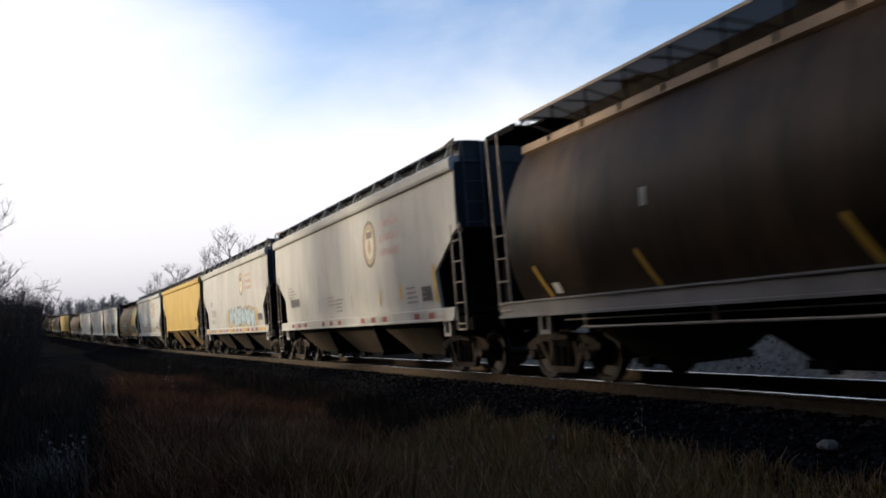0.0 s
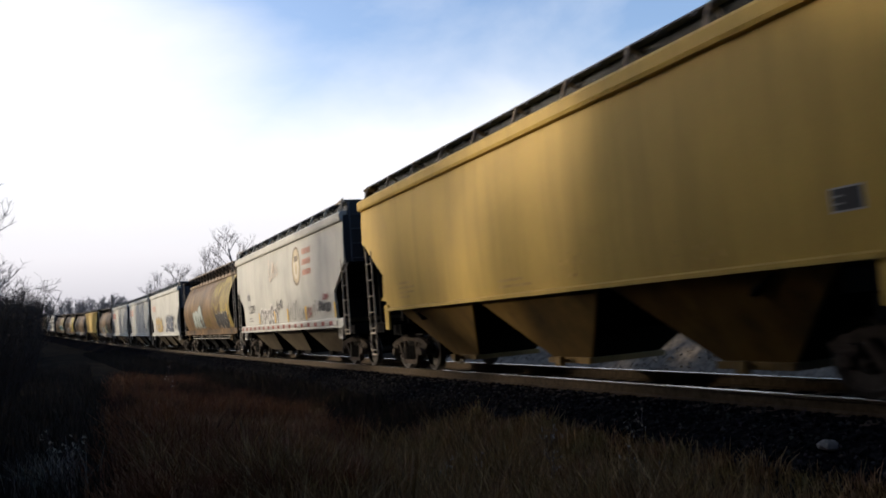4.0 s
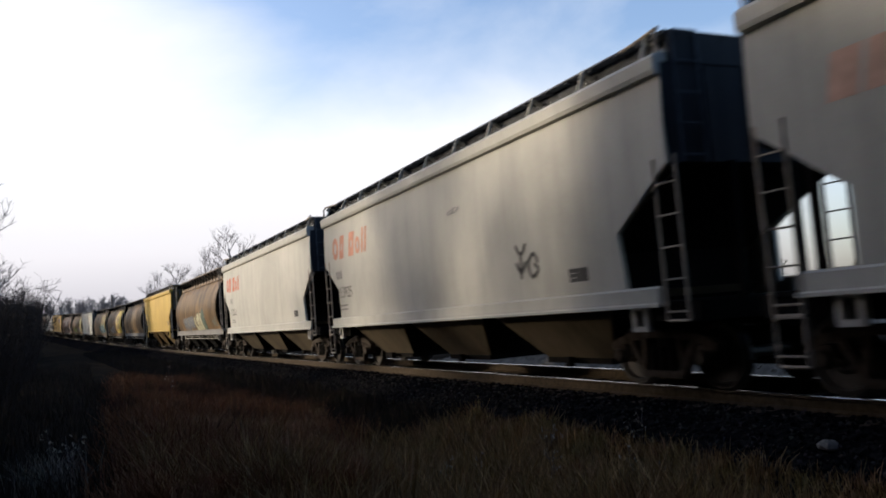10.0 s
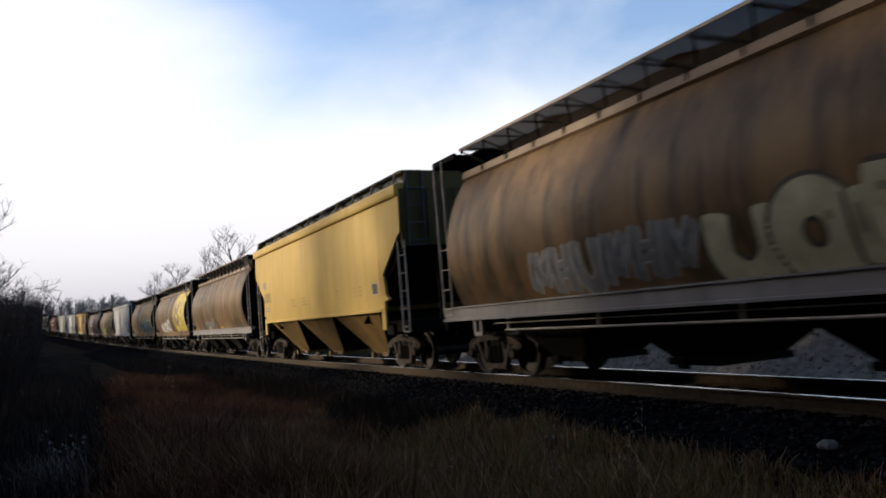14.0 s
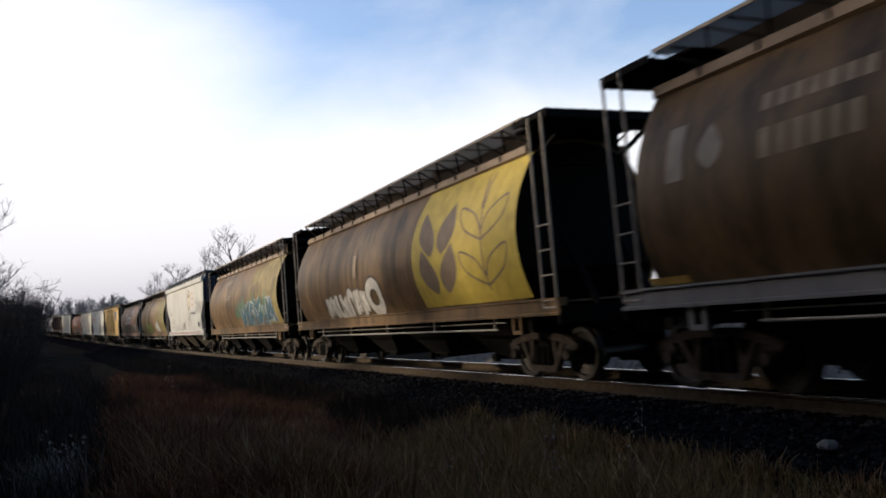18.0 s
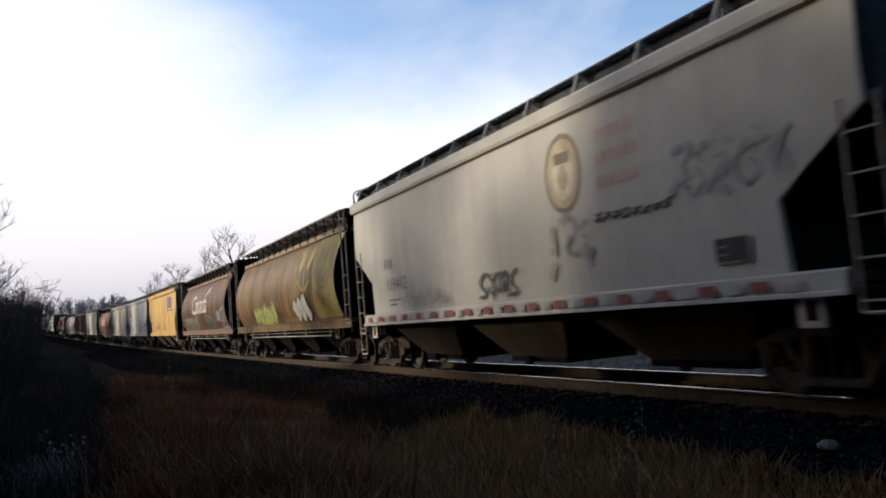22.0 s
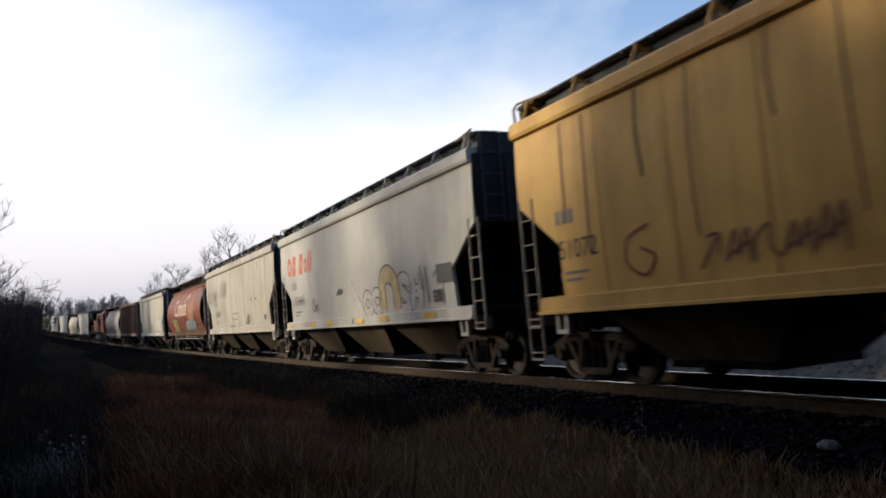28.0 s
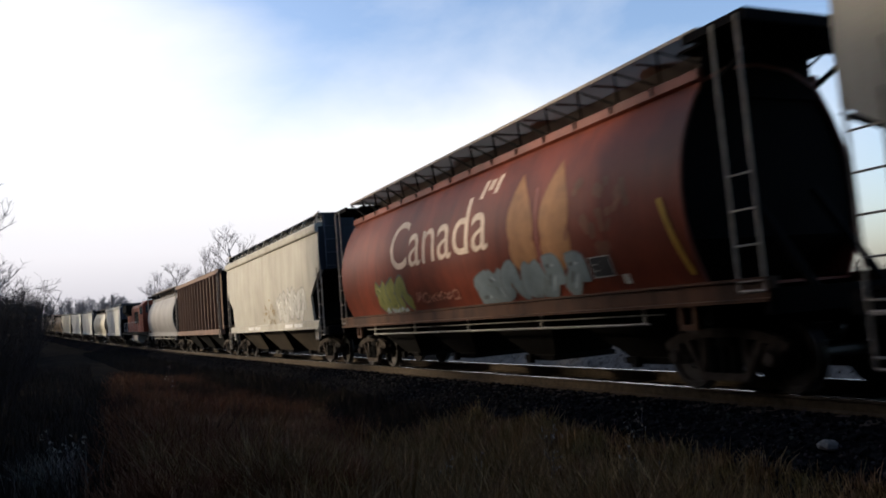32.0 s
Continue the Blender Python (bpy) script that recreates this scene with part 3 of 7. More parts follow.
def spray(mk, u, z, w, h, count, seed, fill, edge, back=None, thick=0.45, drips=0, label="sprayed letter forms", seq=None, edge_wide=0.09, outer=None):
    """A sprayed piece of fat, overlapping letter-like forms with an outline. thick is a share of the letter's width."""
    rng = random.Random(seed)
    step = w / count
    thick = thick * min(step, h)
    if back:
        for i in range(count + 1):
            mk.begin("paint_patch", "soft sprayed background")
            mk.disc(u + i * step, z + h * 0.5 + rng.uniform(-0.1, 0.1), step * 0.75, h * rng.uniform(0.5, 0.68), back)
    letters = []
    for i in range(count):
        g = glyph(seq[i] if seq else rng.randrange(8))
        sx, sz, lean, dz = step * rng.uniform(0.9, 1.1), h * rng.uniform(0.85, 1.08), rng.uniform(-0.1, 0.2), rng.uniform(-0.05, 0.08) * h
        letters.append([[(u + i * step + a * sx + lean * b * sz * 0.4, z + dz + b * sz) for a, b in line] for line in g])
    for forms in letters:
        mk.begin("letter_form", label)
        for f in forms if outer else ():
            mk.stroke(f, thick + 3.4 * edge_wide, outer)
        for f in forms:
            mk.stroke(f, thick + 2 * edge_wide, edge)
        for f in forms:
            mk.stroke(f, thick, fill)
        for f in forms:
            if rng.random() < 0.7:
                a, b = f[0], f[1]
                k = thick * 0.25
                mk.stroke([(a[0] * 0.8 + b[0] * 0.2 + k, a[1] * 0.8 + b[1] * 0.2), (a[0] * 0.3 + b[0] * 0.7 + k, a[1] * 0.3 + b[1] * 0.7)], thick * 0.14, tuple(min(1, q * 1.5 + 0.04) for q in fill))
                mk.stroke([(a[0] * 0.6 + b[0] * 0.4 - k, a[1] * 0.6 + b[1] * 0.4), (a[0] * 0.2 + b[0] * 0.8 - k, a[1] * 0.2 + b[1] * 0.8)], thick * 0.22, tuple(q * 0.55 for q in fill))
    for i in range(drips):
        a = u + rng.uniform(0, w)
        mk.stroke([(a, z + rng.uniform(0, 0.2)), (a + rng.uniform(-0.02, 0.02), z - rng.uniform(0.1, 0.35))], 0.03, fill)


def scrawl(mk, u, z, w, h, count, seed, rgb, width=0.045):
    """Thin hand-written loops."""
    rng = random.Random(seed)
    x = u
    for i in range(count):
        mk.begin("scrawl")
        step = w / count
        g = glyph(rng.randrange(8))
        sz = h * rng.uniform(0.5, 1.0)
        for line in g:
            mk.stroke([(x + a * step * 0.9 + b * 0.08, z + b * sz) for a, b in line], width, rgb)
        x += step


def stains(mk, seed, count, rgb, wide=0.05, low=1.6):
    """Dark runs of dirty water below the roof edge."""
    rng = random.Random(seed)
    for i in range(count):
        u = -7.2 + 14.4 * (i + rng.uniform(0.1, 0.9)) / count
        z = rng.uniform(low, 3.2)
        mk.begin("stain", "dark vertical stain")
        mk.stroke([(u, 4.18), (u + rng.uniform(-0.05, 0.05), (4.18 + z) / 2), (u + rng.uniform(-0.08, 0.08), z)], wide * rng.uniform(0.4, 1.2), rgb)


def blocks(mk, u, z, size, rgb, widths, gap=0.1, slant=0.2, rounded=False):
    """A faded word drawn as plain leaning blocks; rounded: its first and its low sign are round."""
    mk.begin("lettering", "painted lettering blocks")
    for i, w in enumerate(widths):
        low = rounded and i == len(widths) - 3
        h = size * (0.72 if low else 1.0)
        mid, wide = u + w * size / 2 + slant * h / 2, w * size
        if w > 0 and rounded and (low or i == 0):
            mk.disc(mid, z + h / 2, wide / 2, h / 2, rgb)
            mk.disc(mid, z + h / 2, wide * 0.2, h * 0.25, (0.33, 0.335, 0.31))
        elif w > 0:
            mk.bar(u, z, wide, h, rgb, slant)
            if rounded and w > 0.5:
                mk.bar(mid - wide * 0.13 - slant * h * 0.14, z + h * 0.36, wide * 0.26, h * 0.28, (0.33, 0.335, 0.31), slant)
        u += (abs(w) + gap) * size


def small_print(mk, u, z, rows, w, rgb=(0.06, 0.06, 0.06), h=0.05):
    mk.begin("small_print")
    rng = random.Random(int(u * 100) + rows)
    for i in range(rows):
        mk.bar(u, z - i * h * 2.2, w * rng.uniform(0.55, 1.0), h, rgb)


def plate(mk, u, z, w, h):
    mk.begin("data_plate", "black data panel with pale lines")
    mk.bar(u, z, w, h, (0.30, 0.295, 0.28))
    mk.bar(u + 0.02, z + 0.02, w * 0.46, h - 0.04, (0.035, 0.035, 0.035))
    mk.bar(u + w * 0.5, z + 0.02, w * 0.5 - 0.02, h - 0.04, (0.035, 0.035, 0.035))
    for k in (0.3, 0.6):
        mk.bar(u + w * 0.1, z + h * k, w * 0.25, 0.02, (0.2, 0.2, 0.19))


def wheat(mk, u, w, z0, z1, gold, dark):
    """The two-ear wheat emblem: a golden field with leaf outlines."""
    mk.begin("emblem", "faded golden wheat emblem")
    mk.fill(lambda z: u + 0.32 * ((z - 2.5) / 1.4) ** 2 * 0.8, lambda z: u + w, z0, z1, gold, 16)
    mid = u + w * 0.28
    span = z1 - z0
    for side in (-1, 1):
        for low in (0.10, 0.42):
            mk.begin("leaf")
            mk.leaf(mid + side * w * 0.06, z0 + span * low, z0 + span * (low + 0.40), w * 0.17, dark, side * w * 0.10)
    stem = u + w * 0.72
    mk.begin("leaf_outline")
    mk.stroke([(stem, z0 + 0.2), (stem, z1 - 0.25)], 0.05, dark)
    for side in (-1, 1):
        for low in (0.12, 0.46):
            a = z0 + span * low
            mk.stroke([(stem, a), (stem + side * w * 0.16, a + span * 0.12), (stem + side * w * 0.2, a + span * 0.28), (stem + side * w * 0.06, a + span * 0.2), (stem, a + span * 0.06)], 0.045, dark)
        mk.stroke([(stem + side * 0.05, z1 - 0.8), (stem + side * 0.12, z1 - 0.1)], 0.04, dark)


def worn_wheat(mk, u, w, z0, z1, gold, dark):
    """The same emblem, worn: a solid golden half with dark leaf outlines, and a bare half with golden ones."""
    span = z1 - z0
    mk.begin("emblem", "worn golden wheat emblem")
    mk.fill(lambda z: u + w * 0.47 + 0.12 * math.sin(z * 3.0), lambda z: u + w, z0, z1, gold, 20)
    rng = random.Random(int(u * 100))
    mk.begin("worn_paint", "streaky worn gold paint")
    for i in range(34):
        a, b = u + rng.uniform(0.02, 0.98) * w, rng.uniform(z0 + 0.9, z1 - 0.25)
        k = rng.uniform(0.45, 0.95)
        mk.stroke([(a, b), (a + rng.uniform(-0.06, 0.06), b + rng.uniform(0.3, 0.9) * (z1 - b))], rng.uniform(0.03, 0.14), tuple(q * k for q in gold))
    mk.begin("leaf_outline", "golden leaf outlines")
    mk.stroke([(u + 0.12, z1 - 0.1), (u + 0.0, z0 + span * 0.6), (u + 0.12, z0 + span * 0.3), (u + w * 0.2, z0 + 0.12)], 0.15, gold)
    mid = u + w * 0.25
    mk.stroke([(mid, z0 + 0.3), (mid + 0.04, z0 + span * 0.55), (mid - 0.02, z1 - 0.15)], 0.12, gold)
    mk.stroke([(u + w * 0.07, z0 + span * 0.52), (mid - 0.1, z0 + span * 0.38), (mid, z0 + span * 0.36), (u + w * 0.42, z0 + span * 0.5)], 0.12, gold)
    for side in (-1, 1):
        mk.begin("leaf")
        mk.leaf(mid + side * w * 0.10, z0 + span * 0.62, z1 - 0.03, w * 0.13, gold, side * 0.1)
    stem = u + w * 0.74
    mk.begin("leaf_outline", "dark leaf outlines")
    mk.stroke([(stem, z0 + span * 0.4), (stem + 0.05, z1 - 0.3)], 0.05, dark)
    for side in (-1, 1):
        for low, reach in ((0.36, 0.2), (0.44, 0.15), (0.70, 0.1)):
            a = z0 + span * low
            mk.stroke([(stem, a), (stem + side * w * reach * 0.6, a + span * 0.08), (stem + side * w * reach, a + span * 0.24), (stem + side * w * reach * 0.9, a + span * 0.4)], 0.07, dark)


def seal(mk, u, z, r=0.52, worn=1.0):
    mk.begin("seal", "worn round gold and brown seal")
    gold, dark = (0.37 * worn, 0.31 * worn, 0.205 * worn), (0.15, 0.125, 0.09)
    mk.disc(u, z, r, r * 1.25, dark)
    mk.begin("seal_ring")
    mk.disc(u, z, r * 0.86, r * 1.08, gold)
    mk.begin("seal_field")
    mk.disc(u, z - 0.02, r * 0.6, r * 0.78, (0.46, 0.42, 0.33))
    mk.begin("seal_sheaf")
    mk.leaf(u, z - r * 0.55, z + r * 0.35, r * 0.6, gold)
    mk.begin("seal_band")
    mk.bar(u - r * 0.42, z + r * 0.3, r * 0.84, r * 0.35, dark)


BADGE_RED = (0.40, 0.09, 0.035)
FADED_RED = (0.40, 0.29, 0.24)
CHALK = (0.48, 0.47, 0.44)
SOOT = (0.05, 0.048, 0.046)


# ---- flat-sided three-pocket hopper ----
HALF = 8.17       # half length over the ladders
TOP = 7.96        # half length of the upper body
SILL = 7.55       # half length of the side sill


def side_extent(z):
    if z >= 3.05:
        return TOP
    if z >= 2.25:
        return HALF - 0.22 - 1.18 * (3.05 - z) / 0.8
    return HALF - 1.40 + 0.04 * (2.25 - z) / 0.85


def flat_panel(f):
    zs = [1.40, 1.55, 1.7, 1.9, 2.1, 2.25, 2.45, 2.6, 2.75, 2.9, 3.05, 3.15, 3.3, 3.45, 3.6, 3.75, 3.9, 4.1, 4.24]
    out = [[(-side_flat(z), y * side_extent(z), z) for y in (-1, -0.5, 0, 0.5, 1)] for z in zs]
    inn = [[(x + 0.07, y, z) for x, y, z in row] for row in out]
    ring = []
    for o, i in zip(out, inn):
        ring.append(o + i[::-1])
    f.rings(ring)


def pocket_shade_sheet(top_y, bot_y, z0, z1, top_x, bot_x):
    """Dark sheet laid over one sloping end of a pocket, in place of its shade."""
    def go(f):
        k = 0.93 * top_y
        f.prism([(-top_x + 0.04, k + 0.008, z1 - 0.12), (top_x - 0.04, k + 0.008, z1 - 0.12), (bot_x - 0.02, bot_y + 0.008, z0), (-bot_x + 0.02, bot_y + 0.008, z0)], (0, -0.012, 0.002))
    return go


def high_extent(z):
    """Ends of the long yellow cars' sides: a notch, a lip, then a short skirt."""
    way = ((1.5, 6.98), (1.74, 7.0), (1.80, 7.36), (1.88, 7.18), (2.42, 7.05), (3.04, 7.95), (3.28, 8.25), (3.34, 8.45), (4.3, 8.45))
    for (a, p), (b, q) in zip(way, way[1:]):
        if z <= b:
            return p + (q - p) * (z - a) / (b - a)
    return 8.45


def high_panel(f):
    zs = [1.54, 1.64, 1.74, 1.80, 1.88, 2.1, 2.42, 2.75, 3.04, 3.28, 3.34, 3.6, 3.9, 4.24]
    ring = []
    for z in zs:
        o = [(-side_flat(z), y * high_extent(z), z) for y in (-1, -0.5, 0, 0.5, 1)]
        ring.append(o + [(x + 0.07, y, z) for x, y, z in o[::-1]])
    f.rings(ring)


def high_sill(f):
    f.prism([(x, -6.9, z) for x, z in ((-1.50, 1.50), (-1.585, 1.50), (-1.585, 1.56), (-1.54, 1.585), (-1.50, 1.585))], (0, 13.8, 0))


def skirt_leg(f):
    f.box(-1.56, -1.50, -0.13, 0.13, 1.04, 1.66, cut=0.01)


STRETCH = Matrix.Diagonal((1, 8.45 / TOP, 1, 1))


def flat_chord(f):
    prof = [(-1.53, 4.22), (-1.60, 4.24), (-1.62, 4.30), (-1.62, 4.46), (-1.56, 4.52), (-1.44, 4.53), (-1.44, 4.22)]
    f.prism([(x, -TOP, z) for x, z in prof], (0, 2 * TOP, 0))


def flat_sill(f):
    prof = [(-1.50, 1.17), (-1.60, 1.17), (-1.60, 1.21), (-1.565, 1.23), (-1.565, 1.42), (-1.50, 1.45)]
    f.prism([(x, -SILL, z) for x, z in prof], (0, 2 * SILL, 0))


def flat_roof(f):
    top = [(x, 4.52 + 0.1 * (1 - (x / 1.45) ** 2)) for x in (-1.45, -1.0, -0.5, 0, 0.5, 1.0, 1.45)]
    ring = top + [(1.45, 4.4), (-1.45, 4.4)]
    f.prism([(x, -TOP, z) for x, z in ring], (0, 2 * TOP, 0))


def hatch(f):
    f.box(-0.36, 0.36, -1.62, 1.62, 4.58, 4.76, cut=0.1)
    f.box(-0.40, 0.40, -1.58, 1.58, 4.76, 4.81, cut=0.1)


def flat_board(f):
    f.box(-1.38, -0.86, -TOP + 0.15, TOP - 0.15, 4.84, 4.865)
    for i in range(24):
        y = -TOP + 0.4 + i * (2 * TOP - 0.8) / 23
        f.box(-1.38, -0.86, y - 0.02, y + 0.02, 4.80, 4.83)


def side_grating(f):
    f.box(-1.22, -1.19, -TOP + 0.2, TOP - 0.2, 4.55, 4.83)


def board_post(f):
    f.beam((-1.52, 0, 4.5), (-1.38, 0, 4.86), 0.05, 0.03, up=(0, 1, 0))
    f.beam((-1.38, 0, 4.81), (-1.2, 0, 4.7), 0.04, 0.03, up=(0, 1, 0))


def end_rail(f):
    f.tube([(-1.5, 0, 4.45), (-1.5, 0.02, 4.78), (-1.44, 0.0, 4.88), (-1.38, -0.5, 4.86), (-1.36, -0.9, 4.84)], 0.026, 6)


def end_sheet(f):
    ring = [(-1.50, 3.02), (1.50, 3.02), (1.53, 3.6), (1.50, 4.40), (-1.50, 4.40), (-1.53, 3.6)]
    f.prism([(x, TOP - 0.06, z) for x, z in ring], (0, 0.07, 0))


def end_platform(f):
    f.box(-1.40, 1.40, TOP - 0.55, TOP + 0.02, 4.78, 4.84)


def end_fascia(f):
    f.box(-1.36, 1.36, TOP - 0.02, TOP + 0.03, 4.40, 4.78)


def platform_bracket(f):
    f.box(-0.03, 0.03, TOP - 0.5, TOP + 0.04, 4.74, 4.78)


def end_rib(f):
    f.box(-0.05, 0.05, TOP + 0.01, TOP + 0.05, 3.02, 4.35)


# added plate that narrows the bright gap showing below the slope sheet
def bolster_web(f):
    f.box(-1.3, 1.3, HALF - 2.0, HALF - 1.95, 1.18, 2.05)


def slope_sheet(f):
    a = [(-1.44, HALF - 0.08, 3.03), (1.44, HALF - 0.08, 3.03), (1.44, HALF - 3.4, 1.3), (-1.44, HALF - 3.4, 1.3)]
    f.prism(a, (0, -0.06, -0.08))


def end_sill(f):
    f.box(-1.46, 1.46, HALF - 0.16, HALF + 0.06, 0.96, 1.22, cut=0.03)
    f.box(-1.44, -1.3, SILL - 0.3, HALF - 0.16, 0.98, 1.18)
    f.box(1.3, 1.44, SILL - 0.3, HALF - 0.16, 0.98, 1.18)
    f.box(-1.46, 1.46, SILL - 0.9, HALF - 0.2, 1.19, 1.24)


def end_post(f):
    f.beam((0, HALF - 0.1, 1.2), (0, HALF - 0.1, 3.05), 0.1, 0.1)


def brake_gear(f):
    f.tube([(-0.9, HALF - 1.5, 1.55), (-0.2, HALF - 1.5, 1.55)], 0.16, 10)
    f.box(-0.2, 0.3, HALF - 1.7, HALF - 1.3, 1.35, 1.75, cut=0.06)
    f.tube([(-0.9, HALF - 1.5, 1.25), (-0.9, HALF - 1.5, 1.6)], 0.03, 6)
    f.tube([(0.2, HALF - 1.5, 1.25), (0.2, HALF - 1.5, 1.4)], 0.03, 6)


def centre_sill(half):
    def go(f):
        f.box(-0.33, 0.33, -half, half, 0.86, 1.16)
        f.box(-1.35, 1.35, -half + 1.0, -half + 1.5, 0.9, 1.15)
        f.box(-1.35, 1.35, half - 1.5, half - 1.0, 0.9, 1.15)
    return go


def reflectors(mk, z, h, half, rgbs, step, w):
    u, i = -half + 0.4, 0
    while u < half - 0.6:
        rgb = rgbs[i % len(rgbs)]
        if rgb:
            mk.begin("reflector")
            off = mk.lift()
            k = mk.slot(rgb)
            x = -(1.567 + off)
            mk.form.add([(x, -u, z), (x, -u - w, z), (x, -u - w, z + h), (x, -u, z + h)], [(0, 1, 2, 3)], k)
        u += step
        i += 1


def flat_hopper(label, body, end=None, sill=None, group="hopper cars of the train", pockets=None, ribs=0, board=None, gates=UNDER, posts=None, high=False):
    car = new("hopper_car")
    tagged(car, label, "railway car", group)
    end, sill, board = end or END_BLUE, sill or body, board or BOARD
    posts = posts or body
    pockets = pockets or SHADED_POCKET
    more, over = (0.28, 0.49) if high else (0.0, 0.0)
    long = STRETCH if high else Matrix.Identity(4)
    for at in (pose(0, 0, 0), FLIP):
        if high:
            part("side_panel", "high_panel", F(high_panel), [body], car, at, smooth=30)
            part("side_sill", "high_sill", F(high_sill), [sill], car, at)
            for y in (-6.95, 6.95):
                part("skirt_leg", "skirt_leg", F(skirt_leg), [body], car, at @ pose(0, y, 0))
        else:
            part("side_panel", "flat_panel", F(flat_panel), [body], car, at, smooth=30)
            part("side_sill", "flat_sill", F(flat_sill), [sill], car, at)
        part("top_chord", "flat_chord", F(flat_chord), [body], car, at @ long)
        part("running_board", "flat_board", F(flat_board), [board], car, at @ long)
        part("side_grating", "side_grating", F(side_grating), [DARK_MESH], car, at @ long)
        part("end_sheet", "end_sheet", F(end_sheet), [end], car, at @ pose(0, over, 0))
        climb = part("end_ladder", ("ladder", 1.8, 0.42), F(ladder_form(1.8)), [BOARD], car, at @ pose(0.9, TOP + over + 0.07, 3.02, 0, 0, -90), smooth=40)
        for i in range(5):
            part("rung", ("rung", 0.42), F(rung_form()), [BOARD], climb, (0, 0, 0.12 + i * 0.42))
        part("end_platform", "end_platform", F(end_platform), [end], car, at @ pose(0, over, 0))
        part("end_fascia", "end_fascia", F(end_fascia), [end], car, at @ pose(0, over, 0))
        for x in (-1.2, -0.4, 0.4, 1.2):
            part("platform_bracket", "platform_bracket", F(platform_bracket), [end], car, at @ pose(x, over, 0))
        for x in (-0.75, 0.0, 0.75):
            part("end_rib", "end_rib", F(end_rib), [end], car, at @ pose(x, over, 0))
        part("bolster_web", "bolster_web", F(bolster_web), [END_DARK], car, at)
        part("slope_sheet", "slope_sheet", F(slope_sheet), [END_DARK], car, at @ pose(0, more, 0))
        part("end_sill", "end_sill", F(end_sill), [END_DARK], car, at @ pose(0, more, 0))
        for at2 in () if high else (at @ pose(0, TOP - 0.05, 0), at @ Matrix.Translation((0, -TOP + 0.05, 0)) @ Matrix.Diagonal((1, -1, 1, 1))):
            part("end_rail", "end_rail", F(end_rail), [LADDER], car, at2, smooth=40)
        part("coupler", "coupler", F(coupler_form), [UNDER], car, at @ pose(0, -HALF + 0.05, 0))
        for x in (-0.55, 0.55):
            part("end_post", "end_post", F(end_post), [END_DARK], car, at @ pose(x, more, 0))
        for i in range(11):
            y = -TOP + 0.35 + i * (2 * TOP - 0.7) / 10
            part("bracket", "board_post", F(board_post), [posts], car, at @ long @ pose(0, y, 0))
        for y in () if high else (-SILL + 0.55, SILL - 0.55):
            part("jacking_pad", "pad", F(pad_form), [PAD], car, at @ pose(-1.45, y, 1.0))
        for i in range(ribs):
            y = -5.6 + i * 11.2 / (ribs - 1)
            part("rib", "rib", F(lambda f: f.prism([(-side_flat(z) - 0.012, -0.03, z) for z in (1.46, 2.0, 2.7, 3.4, 4.2)] + [(-side_flat(z) + 0.02, -0.03, z) for z in (4.2, 3.4, 2.7, 2.0, 1.46)], (0, 0.05, 0))), [body], car, at @ pose(0, y, 0))
    part("roof", "flat_roof", F(flat_roof), [body], car, long)
    for y in (-5.2, -1.75, 1.75, 5.2):
        part("hatch", "hatch", F(hatch), [GREY], car, (0, y, 0))
    part("centre_sill", "centre_sill_flat", F(centre_sill(HALF - 0.1)), [UNDER], car)
    part("brake_gear", "brake_gear", F(brake_gear), [GREY], car)
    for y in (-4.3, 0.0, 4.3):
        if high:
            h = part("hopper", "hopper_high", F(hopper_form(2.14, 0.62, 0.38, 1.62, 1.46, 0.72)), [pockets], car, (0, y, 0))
            # dark overlays that stand for shade on the pocket's two slopes
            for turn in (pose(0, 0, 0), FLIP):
                part("slope_sheet", "pocket_slope_high", F(pocket_shade_sheet(2.14, 0.62, 0.38, 1.62, 1.46, 0.72)), [END_DARK], h, turn)
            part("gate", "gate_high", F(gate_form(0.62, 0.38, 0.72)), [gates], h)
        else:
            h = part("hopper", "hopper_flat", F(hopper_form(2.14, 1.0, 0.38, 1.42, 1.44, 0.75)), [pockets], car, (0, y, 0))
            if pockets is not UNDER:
                # the slopes' shade, added as dark sheets
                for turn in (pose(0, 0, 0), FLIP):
                    part("slope_sheet", "pocket_slope_flat", F(pocket_shade_sheet(2.14, 1.0, 0.38, 1.42, 1.44, 0.75)), [END_DARK], h, turn)
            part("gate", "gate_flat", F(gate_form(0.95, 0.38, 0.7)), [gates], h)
    front, rear = -HALF - more + (-0.25 if high else 0.05), HALF + more - 0.67
    add_ladder(car, -1.56, front, 0.98, 2.15, 5, LADDER)
    add_ladder(car, -1.56, rear, 0.98, 2.15, 5, LADDER)
    add_ladder(car, -1.56, rear, 0.42, 0.54, 2, LADDER)
    add_ladder(car, 1.56, -HALF - more + 0.05, 0.98, 2.15, 5, LADDER)
    add_ladder(car, 1.56, HALF + more - 0.47, 0.98, 2.15, 5, LADDER)
    for y in (-6.85, 6.85):
        add_bogie(car, y)
    return car


# ---- round-sided four-pocket hopper ----
BARREL = 7.5
BACK = 0.24      # the barrel stands a little towards the rear
DECK = 8.45
ROOF = 4.56      # top of the end decks


